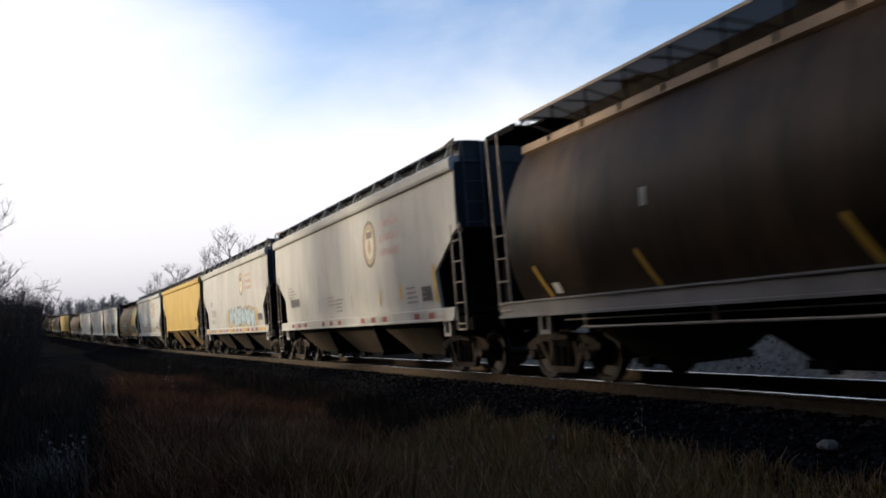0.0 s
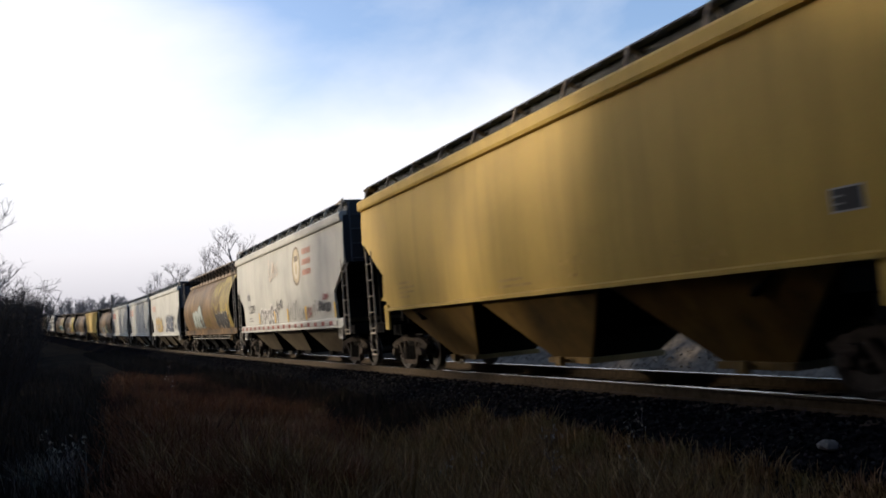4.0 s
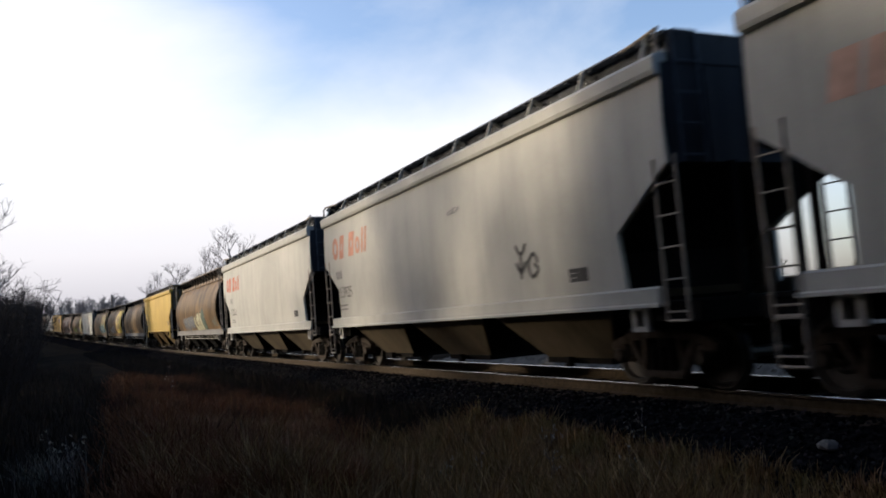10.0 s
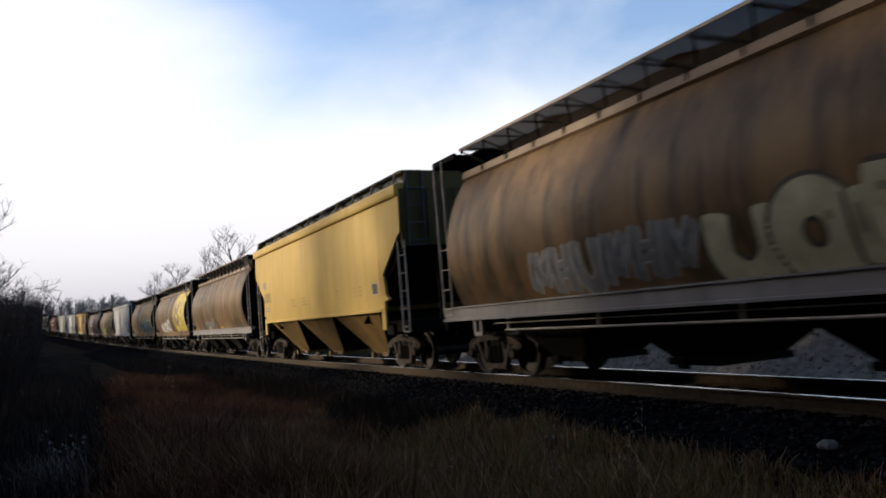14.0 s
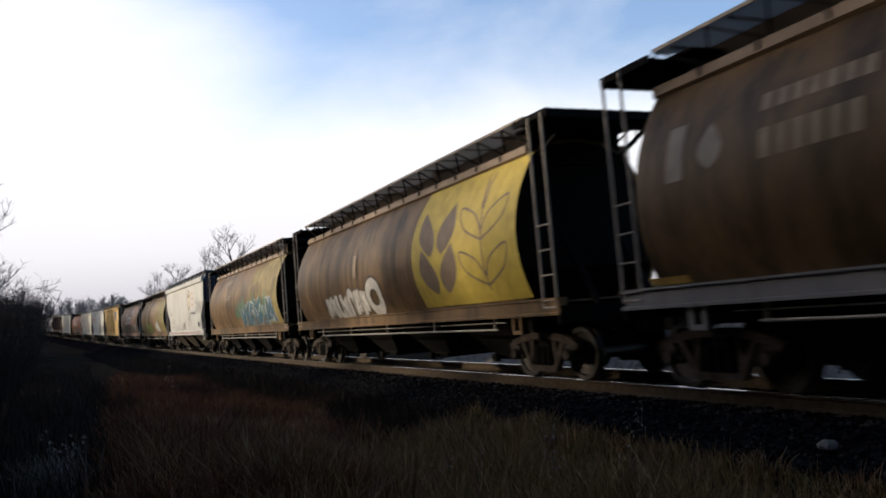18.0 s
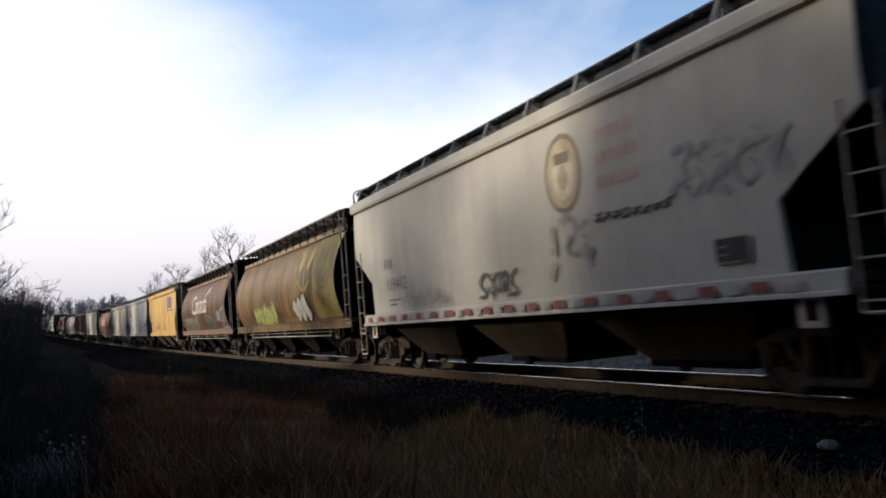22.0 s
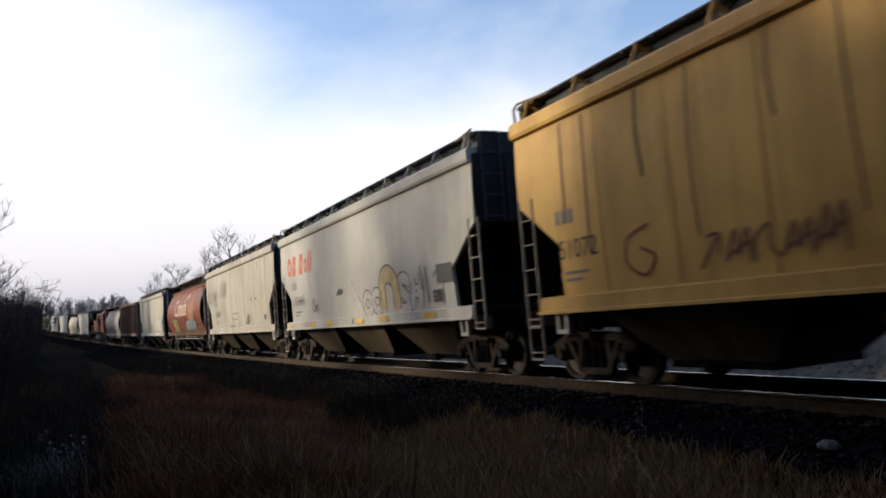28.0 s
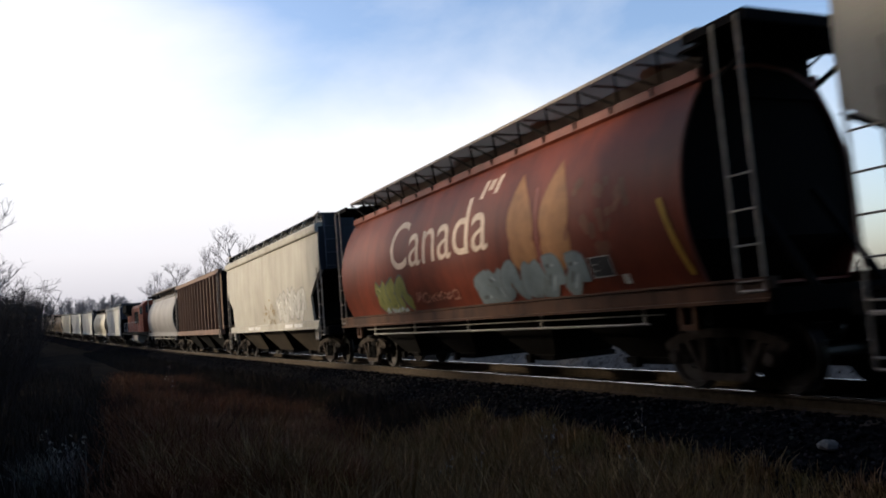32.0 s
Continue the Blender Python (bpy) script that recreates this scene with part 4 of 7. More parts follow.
def barrel(f):
    zs = [1.36 + 2.74 * i / 22 for i in range(23)]
    ring = [(-side_round(z), z) for z in zs] + [(-0.55, 4.32), (0.0, 4.38), (0.55, 4.32)] + [(side_round(z), z) for z in zs[::-1]]
    f.rings([[(x, y, z) for x, z in ring] for y in (-BARREL, -BARREL * 0.5, 0, BARREL * 0.5, BARREL)], caps=False)
    inner = [(x * 0.97, 2.6 + (z - 2.6) * 0.97) for x, z in ring]
    for y in (-BARREL, BARREL):
        f.rings([[(x, y, z) for x, z in ring], [(x, y, z) for x, z in inner], [(x, y * 0.985, z) for x, z in inner]], caps=False)


def barrel_end(f):
    zs = [2.0, 2.2, 2.55, 2.9, 3.2, 3.5, 3.75, 3.95, 4.08]
    ring = [(-side_round(z) * 0.965, z) for z in zs] + [(0.0, 4.3)] + [(side_round(z) * 0.965, z) for z in zs[::-1]]
    f.rings([[(x, y, z) for x, z in ring] for y in (BARREL - 0.14, BARREL - 0.08)])


def barrel_slope(f):
    f.prism([(-1.4, BARREL - 0.1, 2.0), (1.4, BARREL - 0.1, 2.0), (1.25, BARREL - 1.3, 1.25), (-1.25, BARREL - 1.3, 1.25)], (0, -0.06, -0.06))


def round_sill(f):
    prof = [(-1.34, 1.15), (-1.50, 1.15), (-1.50, 1.19), (-1.46, 1.20), (-1.46, 1.40), (-1.50, 1.41), (-1.50, 1.44), (-1.30, 1.44)]
    f.prism([(x, -DECK, z) for x, z in prof], (0, 2 * DECK, 0))


def train_pipe(f):
    f.tube([(-1.32, -6.0, 0.93), (-1.32, 6.0, 0.93)], 0.022, 6)
    f.tube([(-1.36, -6.4, 1.06), (-1.36, 6.4, 1.06)], 0.012, 6)
    for y in (-5.9, -3, 0, 3, 5.9):
        f.box(-1.34, -1.30, y - 0.02, y + 0.02, 0.93, 1.16)


def fascia(f):
    prof = [(-1.08, 4.06), (-1.13, 4.10), (-1.11, 4.24), (-1.02, 4.26), (-1.0, 4.08)]
    f.prism([(x, -BARREL, z) for x, z in prof], (0, 2 * BARREL, 0))


def round_board(f):
    f.box(-1.24, -0.42, -BARREL, BARREL, 4.66, 4.70)
    f.box(-1.27, -1.24, -BARREL, BARREL, 4.65, 4.70)
    for i in range(14):
        y = -BARREL + 0.3 + i * (2 * BARREL - 0.6) / 13
        f.box(-1.2, -0.5, y - 0.02, y + 0.02, 4.63, 4.66)


def roof_side(f):
    f.prism([(-0.56, -BARREL + 0.2, 4.24), (-0.53, -BARREL + 0.2, 4.24), (-0.50, -BARREL + 0.2, 4.65), (-0.53, -BARREL + 0.2, 4.65)], (0, 2 * BARREL - 0.4, 0))


def lattice(f):
    f.beam((-1.12, -0.42, 4.25), (-1.24, 0.36, 4.65), 0.028, 0.03)
    f.beam((-1.24, 0.36, 4.65), (-1.12, 0.48, 4.25), 0.028, 0.03)
    f.beam((-1.13, -0.33, 4.12), (-1.145, -0.33, 4.24), 0.025, 0.03)


def trough(f):
    f.prism([(-0.5, 0.05 - BARREL, 4.28), (0.5, 0.05 - BARREL, 4.28), (0.46, 0.05 - BARREL, 4.70), (-0.46, 0.05 - BARREL, 4.70)], (0, 2 * BARREL - 0.1, 0))


def roof_deck(f):
    f.box(-1.42, 1.42, BARREL - 0.1, DECK + 0.05, ROOF - 0.04, ROOF)
    f.box(-1.1, 1.1, BARREL - 0.6, BARREL - 0.1, ROOF - 0.04, ROOF)


def deck_side(f):
    f.box(-0.03, 0.03, BARREL - 0.1, DECK, ROOF - 0.08, ROOF + 0.03)


def deck_lip(f):
    f.box(-1.44, 1.44, DECK, DECK + 0.06, ROOF - 0.12, ROOF + 0.03)


def deck_brace(f):
    f.beam((0, DECK - 0.1, ROOF - 0.1), (0, BARREL - 0.12, 4.05), 0.06, 0.06)


def end_screen(f):
    """Dark plate added between the barrel's end and the deck, to black out the gap."""
    f.prism([(x, BARREL - 0.02, z) for x, z in ((-1.08, 3.9), (1.08, 3.9), (0.98, 4.15), (0.98, ROOF - 0.05), (-0.98, ROOF - 0.05), (-0.98, 4.15))], (0, -0.03, 0))


def round_end_sill(f):
    f.box(-1.46, 1.46, DECK - 0.12, DECK + 0.04, 1.0, 1.3, cut=0.03)
    f.box(-1.34, 1.34, BARREL - 1.2, DECK - 0.12, 1.18, 1.24)
    for x in (-0.6, 0.6):
        f.beam((x, DECK - 0.1, 1.25), (x, BARREL - 0.1, 2.6), 0.09, 0.09)


def hatch_round(f):
    for s in (0.0,):
        f.rings([[(0.42 * math.cos(a * math.pi / 8), 0.42 * math.sin(a * math.pi / 8), z) for a in range(16)] for z in (4.34, 4.5)])
        f.rings([[(r * math.cos(a * math.pi / 8), r * math.sin(a * math.pi / 8), z) for a in range(16)] for r, z in ((0.46, 4.5), (0.46, 4.53), (0.2, 4.58))])


def round_hopper(label, body, trim=None, sill=None, group="hopper cars of the train", ladder=None):
    car = new("hopper_car")
    tagged(car, label, "railway car", group)
    trim, sill = trim or FASCIA, sill or body
    for at in (pose(0, 0, 0), FLIP):
        part("side_sill", "round_sill", F(round_sill), [sill], car, at)
        back = pose(0, BACK, 0) @ at
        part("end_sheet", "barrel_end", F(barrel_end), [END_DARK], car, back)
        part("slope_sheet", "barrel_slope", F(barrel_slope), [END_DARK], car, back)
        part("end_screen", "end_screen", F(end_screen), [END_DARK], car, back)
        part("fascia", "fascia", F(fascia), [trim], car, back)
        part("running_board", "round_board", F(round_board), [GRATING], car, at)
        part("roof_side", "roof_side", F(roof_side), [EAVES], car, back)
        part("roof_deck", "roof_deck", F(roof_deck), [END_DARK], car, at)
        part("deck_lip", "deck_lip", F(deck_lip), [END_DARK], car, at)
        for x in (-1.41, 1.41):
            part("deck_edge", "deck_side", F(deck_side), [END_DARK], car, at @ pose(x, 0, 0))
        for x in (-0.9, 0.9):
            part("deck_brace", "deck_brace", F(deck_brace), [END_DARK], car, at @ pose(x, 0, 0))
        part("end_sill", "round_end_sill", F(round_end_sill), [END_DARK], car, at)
        part("air_pipe", "train_pipe", F(train_pipe), [PIPE], car, at)
        part("coupler", "coupler", F(coupler_form), [UNDER], car, at @ pose(0, -DECK + 0.15, 0))
        for i in range(15):
            y = -BARREL + 0.5 + i * (2 * BARREL - 0.9) / 14
            part("bracket", "lattice", F(lattice), [UNDER], car, at @ pose(0, y, 0))
        for y in (-DECK + 1.5, DECK - 1.5):
            part("jacking_pad", "pad", F(pad_form), [sill], car, at @ pose(-1.40, y, 1.0))
        add_ladder(car, -1.46 if at is not FLIP else 1.46, -DECK + 0.06, 1.28, ROOF - 1.3, 4, ladder or LADDER)
        add_ladder(car, -1.46 if at is not FLIP else 1.46, DECK - 0.44, 1.28, ROOF - 1.3, 4, ladder or LADDER)
    part("barrel", "barrel", F(barrel), [body], car, (0, BACK, 0), smooth=40)
    part("hatch_trough", "trough", F(trough), [RUSTY], car, (0, BACK, 0))
    for y in (-5.4, -1.8, 1.8, 5.4):
        part("hatch", "hatch_round", F(hatch_round), [RUSTY], car, (0, y, 0.3), smooth=40)
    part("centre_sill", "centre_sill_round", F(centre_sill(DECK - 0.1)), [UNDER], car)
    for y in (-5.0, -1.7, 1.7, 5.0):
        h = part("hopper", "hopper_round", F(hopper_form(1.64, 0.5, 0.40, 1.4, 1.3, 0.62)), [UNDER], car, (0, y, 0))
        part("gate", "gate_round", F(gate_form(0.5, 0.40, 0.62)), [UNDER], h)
    for y in (-7.1, 7.1):
        add_bogie(car, y)
    return car


# ---- ribbed hopper, locomotive ----
def rib_panel(f):
    f.prism([(-1.48, -7.9, 1.4), (-1.48, 7.9, 1.4), (-1.48, 7.9, 4.4), (-1.48, -7.9, 4.4)], (0.06, 0, 0))


def ribbed_hopper(label, body):
    car = new("hopper_car")
    tagged(car, label, "railway car", "hopper cars of the train")
    for at in (pose(0, 0, 0), FLIP):
        part("side_panel", "rib_panel", F(rib_panel), [body], car, at)
        part("top_chord", "rib_chord", F(lambda f: f.box(-1.62, -1.44, -7.95, 7.95, 4.3, 4.5)), [body], car, at)
        part("side_sill", "rib_sill", F(lambda f: f.box(-1.62, -1.44, -7.95, 7.95, 1.15, 1.42)), [body], car, at)
        part("end_sheet", "rib_end", F(lambda f: f.box(-1.46, 1.46, 7.84, 7.92, 1.6, 4.4)), [END_DARK], car, at)
        part("coupler", "coupler", F(coupler_form), [UNDER], car, at @ pose(0, -7.9, 0))
        for i in range(15):
            part("rib", "out_rib", F(lambda f: f.box(-1.62, -1.47, -0.06, 0.06, 1.42, 4.3)), [body], car, at @ pose(0, -7.4 + i * 14.8 / 14, 0))
        add_ladder(car, -1.64 if at is not FLIP else 1.64, -7.9, 1.0, 3.4, 8, LADDER)
    part("roof", "rib_roof", F(lambda f: f.prism([(-1.44, -7.9, 4.44), (1.44, -7.9, 4.44), (0.5, -7.9, 4.6), (-0.5, -7.9, 4.6)], (0, 15.8, 0))), [body], car)
    part("running_board", "rib_board", F(lambda f: f.box(-0.4, 0.4, -7.9, 7.9, 4.66, 4.7)), [BOARD], car)
    part("centre_sill", "rib_centre", F(centre_sill(7.9)), [UNDER], car)
    for y in (-4.3, 0.0, 4.3):
        h = part("hopper", "hopper_flat", F(hopper_form(2.12, 0.48, 0.42, 1.42)), [UNDER], car, (0, y, 0))
        part("gate", "gate_flat", F(gate_form(0.48, 0.42)), [UNDER], h)
    for y in (-6.6, 6.6):
        add_bogie(car, y)
    return car


def pane_material():
    m, n, l, bsdf = material("cab_glass")
    bsdf.inputs["Base Color"].default_value = (0.02, 0.025, 0.03, 1)
    bsdf.inputs["Roughness"].default_value = 0.08
    return m


def locomotive(label):
    car = new("locomotive")
    tagged(car, label, "locomotive")
    red, dark = RED, UNDER
    glass = pane_material()
    part("frame", None, F(lambda f: (f.box(-1.5, 1.5, -10.6, 10.6, 1.25, 1.55, cut=0.1), f.box(-1.45, 1.45, -10.9, -10.5, 0.7, 1.5), f.box(-1.45, 1.45, 10.5, 10.9, 0.7, 1.5))), [dark], car)
    part("long_hood", None, F(lambda f: f.prism([(-0.95, -5.0, 1.55), (0.95, -5.0, 1.55), (0.95, -5.0, 4.0), (0.75, -5.0, 4.3), (-0.75, -5.0, 4.3), (-0.95, -5.0, 4.0)], (0, 15.2, 0))), [red], car)
    part("radiator", None, F(lambda f: f.prism([(-0.96, 6.2, 3.3), (-1.5, 6.2, 3.7), (-1.5, 6.2, 4.45), (1.5, 6.2, 4.45), (1.5, 6.2, 3.7), (0.96, 6.2, 3.3)], (0, 3.6, 0))), [dark], car)
    cab = part("cab", None, F(lambda f: f.prism([(-1.5, -8.0, 1.55), (1.5, -8.0, 1.55), (1.5, -8.0, 4.1), (1.1, -8.0, 4.45), (-1.1, -8.0, 4.45), (-1.5, -8.0, 4.1)], (0, 2.9, 0))), [red], car)
    for sx in (-1, 1):
        part("window", None, F(lambda f: f.box(sx * 1.5, sx * 1.53, -7.6, -6.9, 3.2, 3.95)), [glass], cab)
        part("window", None, F(lambda f: f.box(sx * 1.5, sx * 1.53, -6.7, -5.7, 3.2, 3.95)), [glass], cab)
        part("windscreen", None, F(lambda f: f.box(sx * 0.2, sx * 1.25, -8.03, -8.0, 3.3, 4.0)), [glass], cab)
        for k in range(10):
            y = -4.4 + k * 1.55
            part("handrail_post", "handrail_post", F(lambda f: f.tube([(0, 0, 1.55), (0, 0, 2.55)], 0.02, 6)), [PAD], car, (sx * 1.42, y, 0))
        part("handrail", "handrail", F(lambda f: f.tube([(0, -4.4, 2.55), (0, 9.55, 2.55)], 0.02, 6)), [PAD], car, (sx * 1.42, 0, 0))
        part("louvre", None, F(lambda f: f.box(sx * 0.95, sx * 0.98, 0.2, 3.6, 2.4, 3.6)), [dark], car)
    part("short_hood", None, F(lambda f: f.prism([(-0.95, -10.2, 1.55), (0.95, -10.2, 1.55), (0.95, -10.2, 2.9), (0.7, -10.2, 3.2), (-0.7, -10.2, 3.2), (-0.95, -10.2, 2.9)], (0, 2.2, 0))), [red], car)
    part("fuel_tank", None, F(lambda f: f.prism([(-1.4, -2.6, 1.25), (-1.4, -2.6, 0.7), (-1.1, -2.6, 0.45), (1.1, -2.6, 0.45), (1.4, -2.6, 0.7), (1.4, -2.6, 1.25)], (0, 5.2, 0))), [GREY], car)
    part("exhaust", None, F(lambda f: f.box(-0.3, 0.3, 0.4, 1.3, 4.3, 4.5, cut=0.05)), [dark], car)
    for y in (-7.6, -5.7, 5.7, 7.6):
        add_bogie(car, y)
    for at in (pose(0, -10.85, 0), pose(0, 10.85, 0, 0, 0, 180)):
        part("coupler", "coupler", F(coupler_form), [UNDER], car, at)
    return car


# ---- ground, ballast, track ----
def lie(o, s):
    """Height of the ground against the rail head, o metres from the track's middle."""
    a = abs(o)
    if a < 2.9:
        return -1.0
    if o > 0:
        if a < 4.2:
            return -0.95
        if a < 7.0:
            return -0.95 + 0.35 * (a - 4.2) / 2.8
        return -0.60
    if a < 9:
        return -0.8
    return -0.8 + 0.6 * min(1, (a - 9) / 20)


def ground_height(x, y):
    s, o = track_coords(x, y)
    z = rise(max(-400, min(s, 600))) + lie(o, s)
    if abs(o) > 3.2:
        z += 0.12 * noise.noise((x * 0.35, y * 0.35, 0)) + 0.05 * noise.noise((x * 1.3, y * 1.3, 3))
    return z


def spread(fine_from, fine_to, step, limit, grow=1.25):
    mid = list(np.arange(fine_from, fine_to + step / 2, step))
    out, d = [], step
    p = fine_to
    while p < limit:
        d *= grow
        p += d
        out.append(p)
    low, d, p = [], step, fine_from
    while p > -limit:
        d *= grow
        p -= d
        low.append(p)
    return low[::-1] + mid + out


xs = spread(-30.0, 22.0, 0.55, 3500.0)
ys = spread(-10.0, 60.0, 0.8, 3500.0, 1.07)
gv = [(x, y, ground_height(x, y)) for y in ys for x in xs]
nx = len(xs)
gf = [(j * nx + i, j * nx + i + 1, (j + 1) * nx + i + 1, (j + 1) * nx + i) for j in range(len(ys) - 1) for i in range(nx - 1)]
ground = Form().add(gv, gf).mesh("ground", 180)
ground.materials.append(SOIL)
tagged(new("ground", ground), "dark weedy ground beside the railway track", "ground", kind="structure")

STATIONS = [s for s in range(-240, 0, 6)] + [s for s in range(0, 120, 3)] + [s for s in range(120, 560, 6)]


def along(profile, closed=True):
    return [[on_track(s, o, z) for o, z in profile] for s in STATIONS]


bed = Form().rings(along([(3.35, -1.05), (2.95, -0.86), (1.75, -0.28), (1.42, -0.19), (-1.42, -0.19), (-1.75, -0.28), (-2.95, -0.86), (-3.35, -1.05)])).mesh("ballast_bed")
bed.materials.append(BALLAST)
tagged(new("ballast_bed", bed), "crushed stone ballast bed under the rails, darkened for shade", "ballast", kind="structure")

track = new("railway_track")
tagged(track, "rusty steel rails on weathered wooden sleepers in ballast", "railway track", kind="structure")
RAIL_PROFILE = [(-0.07, -0.185), (0.07, -0.185), (0.07, -0.172), (0.012, -0.15), (0.012, -0.045), (0.036, -0.035), (0.037, -0.008), (-0.037, -0.008), (-0.036, -0.035), (-0.012, -0.045), (-0.012, -0.15), (-0.07, -0.172)]
for side in (0.755, -0.755):
    rail = part("rail", None, lambda: Form().rings(along([(side + o, z) for o, z in RAIL_PROFILE])), [RAIL], track)
    part("rail_head", None, lambda: Form().rings(along([(side - 0.037, -0.008), (side - 0.03, 0.0), (side + 0.03, 0.0), (side + 0.037, -0.008)])), [RAIL_TOP], rail, None, "polished running surface")


def sleeper_form(f):
    f.box(-1.3, 1.3, -0.11, 0.11, -0.36, -0.185, cut=0.012)
    for x in (-0.755, 0.755):
        f.box(x - 0.17, x + 0.17, -0.09, 0.09, -0.187, -0.178)


rng = random.Random(5)
for i in range(250):
    s = -14 + i * 0.53
    part("sleeper", "sleeper", F(sleeper_form), [SLEEPER], track, track_pose(s, rng.uniform(-0.04, 0.04), rng.uniform(-0.012, 0.004), rng.uniform(-1.2, 1.2)))


def pebble_cloud(count, place, low, high, seed):
    """Loose stones: squashed, tilted little lumps, joined."""
    r = np.random.RandomState(seed)
    base = np.array([(1, 0, 0), (-1, 0, 0), (0, 1, 0), (0, -1, 0), (0, 0, 1), (0, 0, -1)], float)
    tri = np.array([(0, 2, 4), (2, 1, 4), (1, 3, 4), (3, 0, 4), (2, 0, 5), (1, 2, 5), (3, 1, 5), (0, 3, 5)])
    V, T = [], []
    for i in range(count):
        c, size = place(r)
        q = base * (r.uniform(0.6, 1.2, 3) * r.uniform(low, high) * size)
        q = q + r.uniform(-0.25, 0.25, q.shape) * low
        a, b = r.uniform(0, 6.3, 2)
        m = np.array(Euler((a, b, a * 1.7)).to_matrix())
        V.append(q @ m.T + np.array(c))
        T.append(tri + 6 * i)
    me = bpy.data.meshes.new("stones")
    me.from_pydata(np.concatenate(V).tolist(), [], np.concatenate(T).tolist())
    return me


def shoulder(r):
    s = 3 + 55 * r.uniform() ** 1.5
    o = r.uniform(0.9, 3.6)
    z = -0.195 if o < 1.42 else (-0.195 - 0.085 * (o - 1.42) / 0.33 if o < 1.75 else (-0.29 - 0.57 * (o - 1.75) / 1.2 if o < 2.95 else -0.9))
    if o > 1.45:
        z = max(z, -0.93)
    p = on_track(s, o, z + r.uniform(-0.02, 0.035))
    return p, 1.0


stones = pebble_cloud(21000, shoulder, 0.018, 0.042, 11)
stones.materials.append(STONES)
tagged(new("ballast_stones", stones), "loose angular ballast stones on the shoulder, darkened for shade", "stones", kind="stuff")


# pale bank of crushed stone beyond the track
def bank_height(s, o):
    t = min(1, max(0, (s + 4) / 6)) * min(1, max(0, (34 - s) / 8))
    t *= 1 + 0.5 * math.exp(-((s - 13.2) / 1.5) ** 2) + 0.3 * math.exp(-((s - 16.6) / 0.9) ** 2)
    across = math.exp(-((o + 6.6) / 1.9) ** 2)
    return (1.35 + 0.3 * noise.noise((s * 0.5, o, 1.0)) + 0.14 * noise.noise((s * 1.9, o * 1.9, 4.0)) + 0.07 * noise.noise((s * 5, o * 5, 2.0))) * t * across - 0.06


bank = Form()
bs = [-6 + i * 0.25 for i in range(170)]
bo = [-3.6 - i * 0.2 for i in range(34)]
bank.add([on_track(s, o, -0.82 + bank_height(s, o)) for s in bs for o in bo],
         [(i * len(bo) + j, i * len(bo) + j + 1, (i + 1) * len(bo) + j + 1, (i + 1) * len(bo) + j) for i in range(len(bs) - 1) for j in range(len(bo) - 1)])
bank_mesh = bank.mesh("gravel_bank", 60)
bank_mesh.materials.append(PILE)
tagged(new("gravel_bank", bank_mesh), "long pale heap of crushed stone beyond the track", "gravel heap", kind="stuff")


def on_bank(r):
    s, o = r.uniform(-2, 33), r.uniform(-8.5, -4.2)
    return on_track(s, o, -0.84 + bank_height(s, o)), r.uniform(0.6, 2.2)


heap = pebble_cloud(7000, on_bank, 0.022, 0.05, 21)
heap.materials.append(PILE)
tagged(new("heap_stones", heap), "pale broken stones lying on the heap", "stones", kind="stuff")


# ---- plants ----
def blades(name, mat, count, place, low, high, width, seed, label, lean=0.35):
    """Grass blades: tapering bent strips, joined."""
    r = np.random.RandomState(seed)
    V, T = [], []
    k = 0
    for i in range(count):
        x, y, scale = place(r)
        z = ground_height(x, y) - 0.03
        s_, o_ = track_coords(x, y)
        if 1.45 < o_ < 3.0:
            z = rise(s_) - 0.30 - 0.47 * (o_ - 1.75) - 0.03
        h = r.uniform(low, high) * scale
        a = r.uniform(0, 6.283)
        w = width * r.uniform(0.6, 1.4)
        bx, by = math.cos(a) * w, math.sin(a) * w
        lx, ly = r.normal(0, lean, 2) * h
        V += [(x - bx, y - by, z), (x + bx, y + by, z), (x + bx * 0.7 + lx * 0.35, y + by * 0.7 + ly * 0.35, z + h * 0.6),
              (x - bx * 0.7 + lx * 0.35, y - by * 0.7 + ly * 0.35, z + h * 0.6), (x + lx, y + ly, z + h)]
        T += [(k, k + 1, k + 2, k + 3), (k + 3, k + 2, k + 4)]
        k += 5
    me = bpy.data.meshes.new(name)
    me.from_pydata(V, [], T)
    me.materials.append(mat)
    return tagged(new(name, me), label, "grass", kind="stuff")


def verge(r, low=2.0, high=13.0):
    s = low + (high - low) * r.uniform()
    o = r.uniform(2.3, 8.0) if r.uniform() < 0.7 else r.uniform(2.3, 4.2)
    p = on_track(s, o)
    patch = 0.55 + 0.75 * max(0.0, 0.5 + noise.noise((p.x * 0.8, p.y * 0.8, 7)))
    if math.hypot(p.x, p.y) < 4.5:
        return p.x, p.y + 6, patch
    return p.x, p.y, patch * min(1.0, 0.5 + 0.4 * (o - 2.2))


def russet(r):
    y = 8 + 28 * r.uniform() ** 1.7
    x = r.uniform(0.03 * y, min(0.31 * y, 4.7 - 0.02 * y)) + r.normal(0, 0.2)
    return x, y, 0.75 + 0.4 * max(0.0, 0.4 + noise.noise((x * 0.5, y * 0.25, 9)))


def left_field(r):
    y = 7 + 60 * r.uniform() ** 1.3
    return r.uniform(-0.14 * y - 1.5, 0.3), y, 0.8


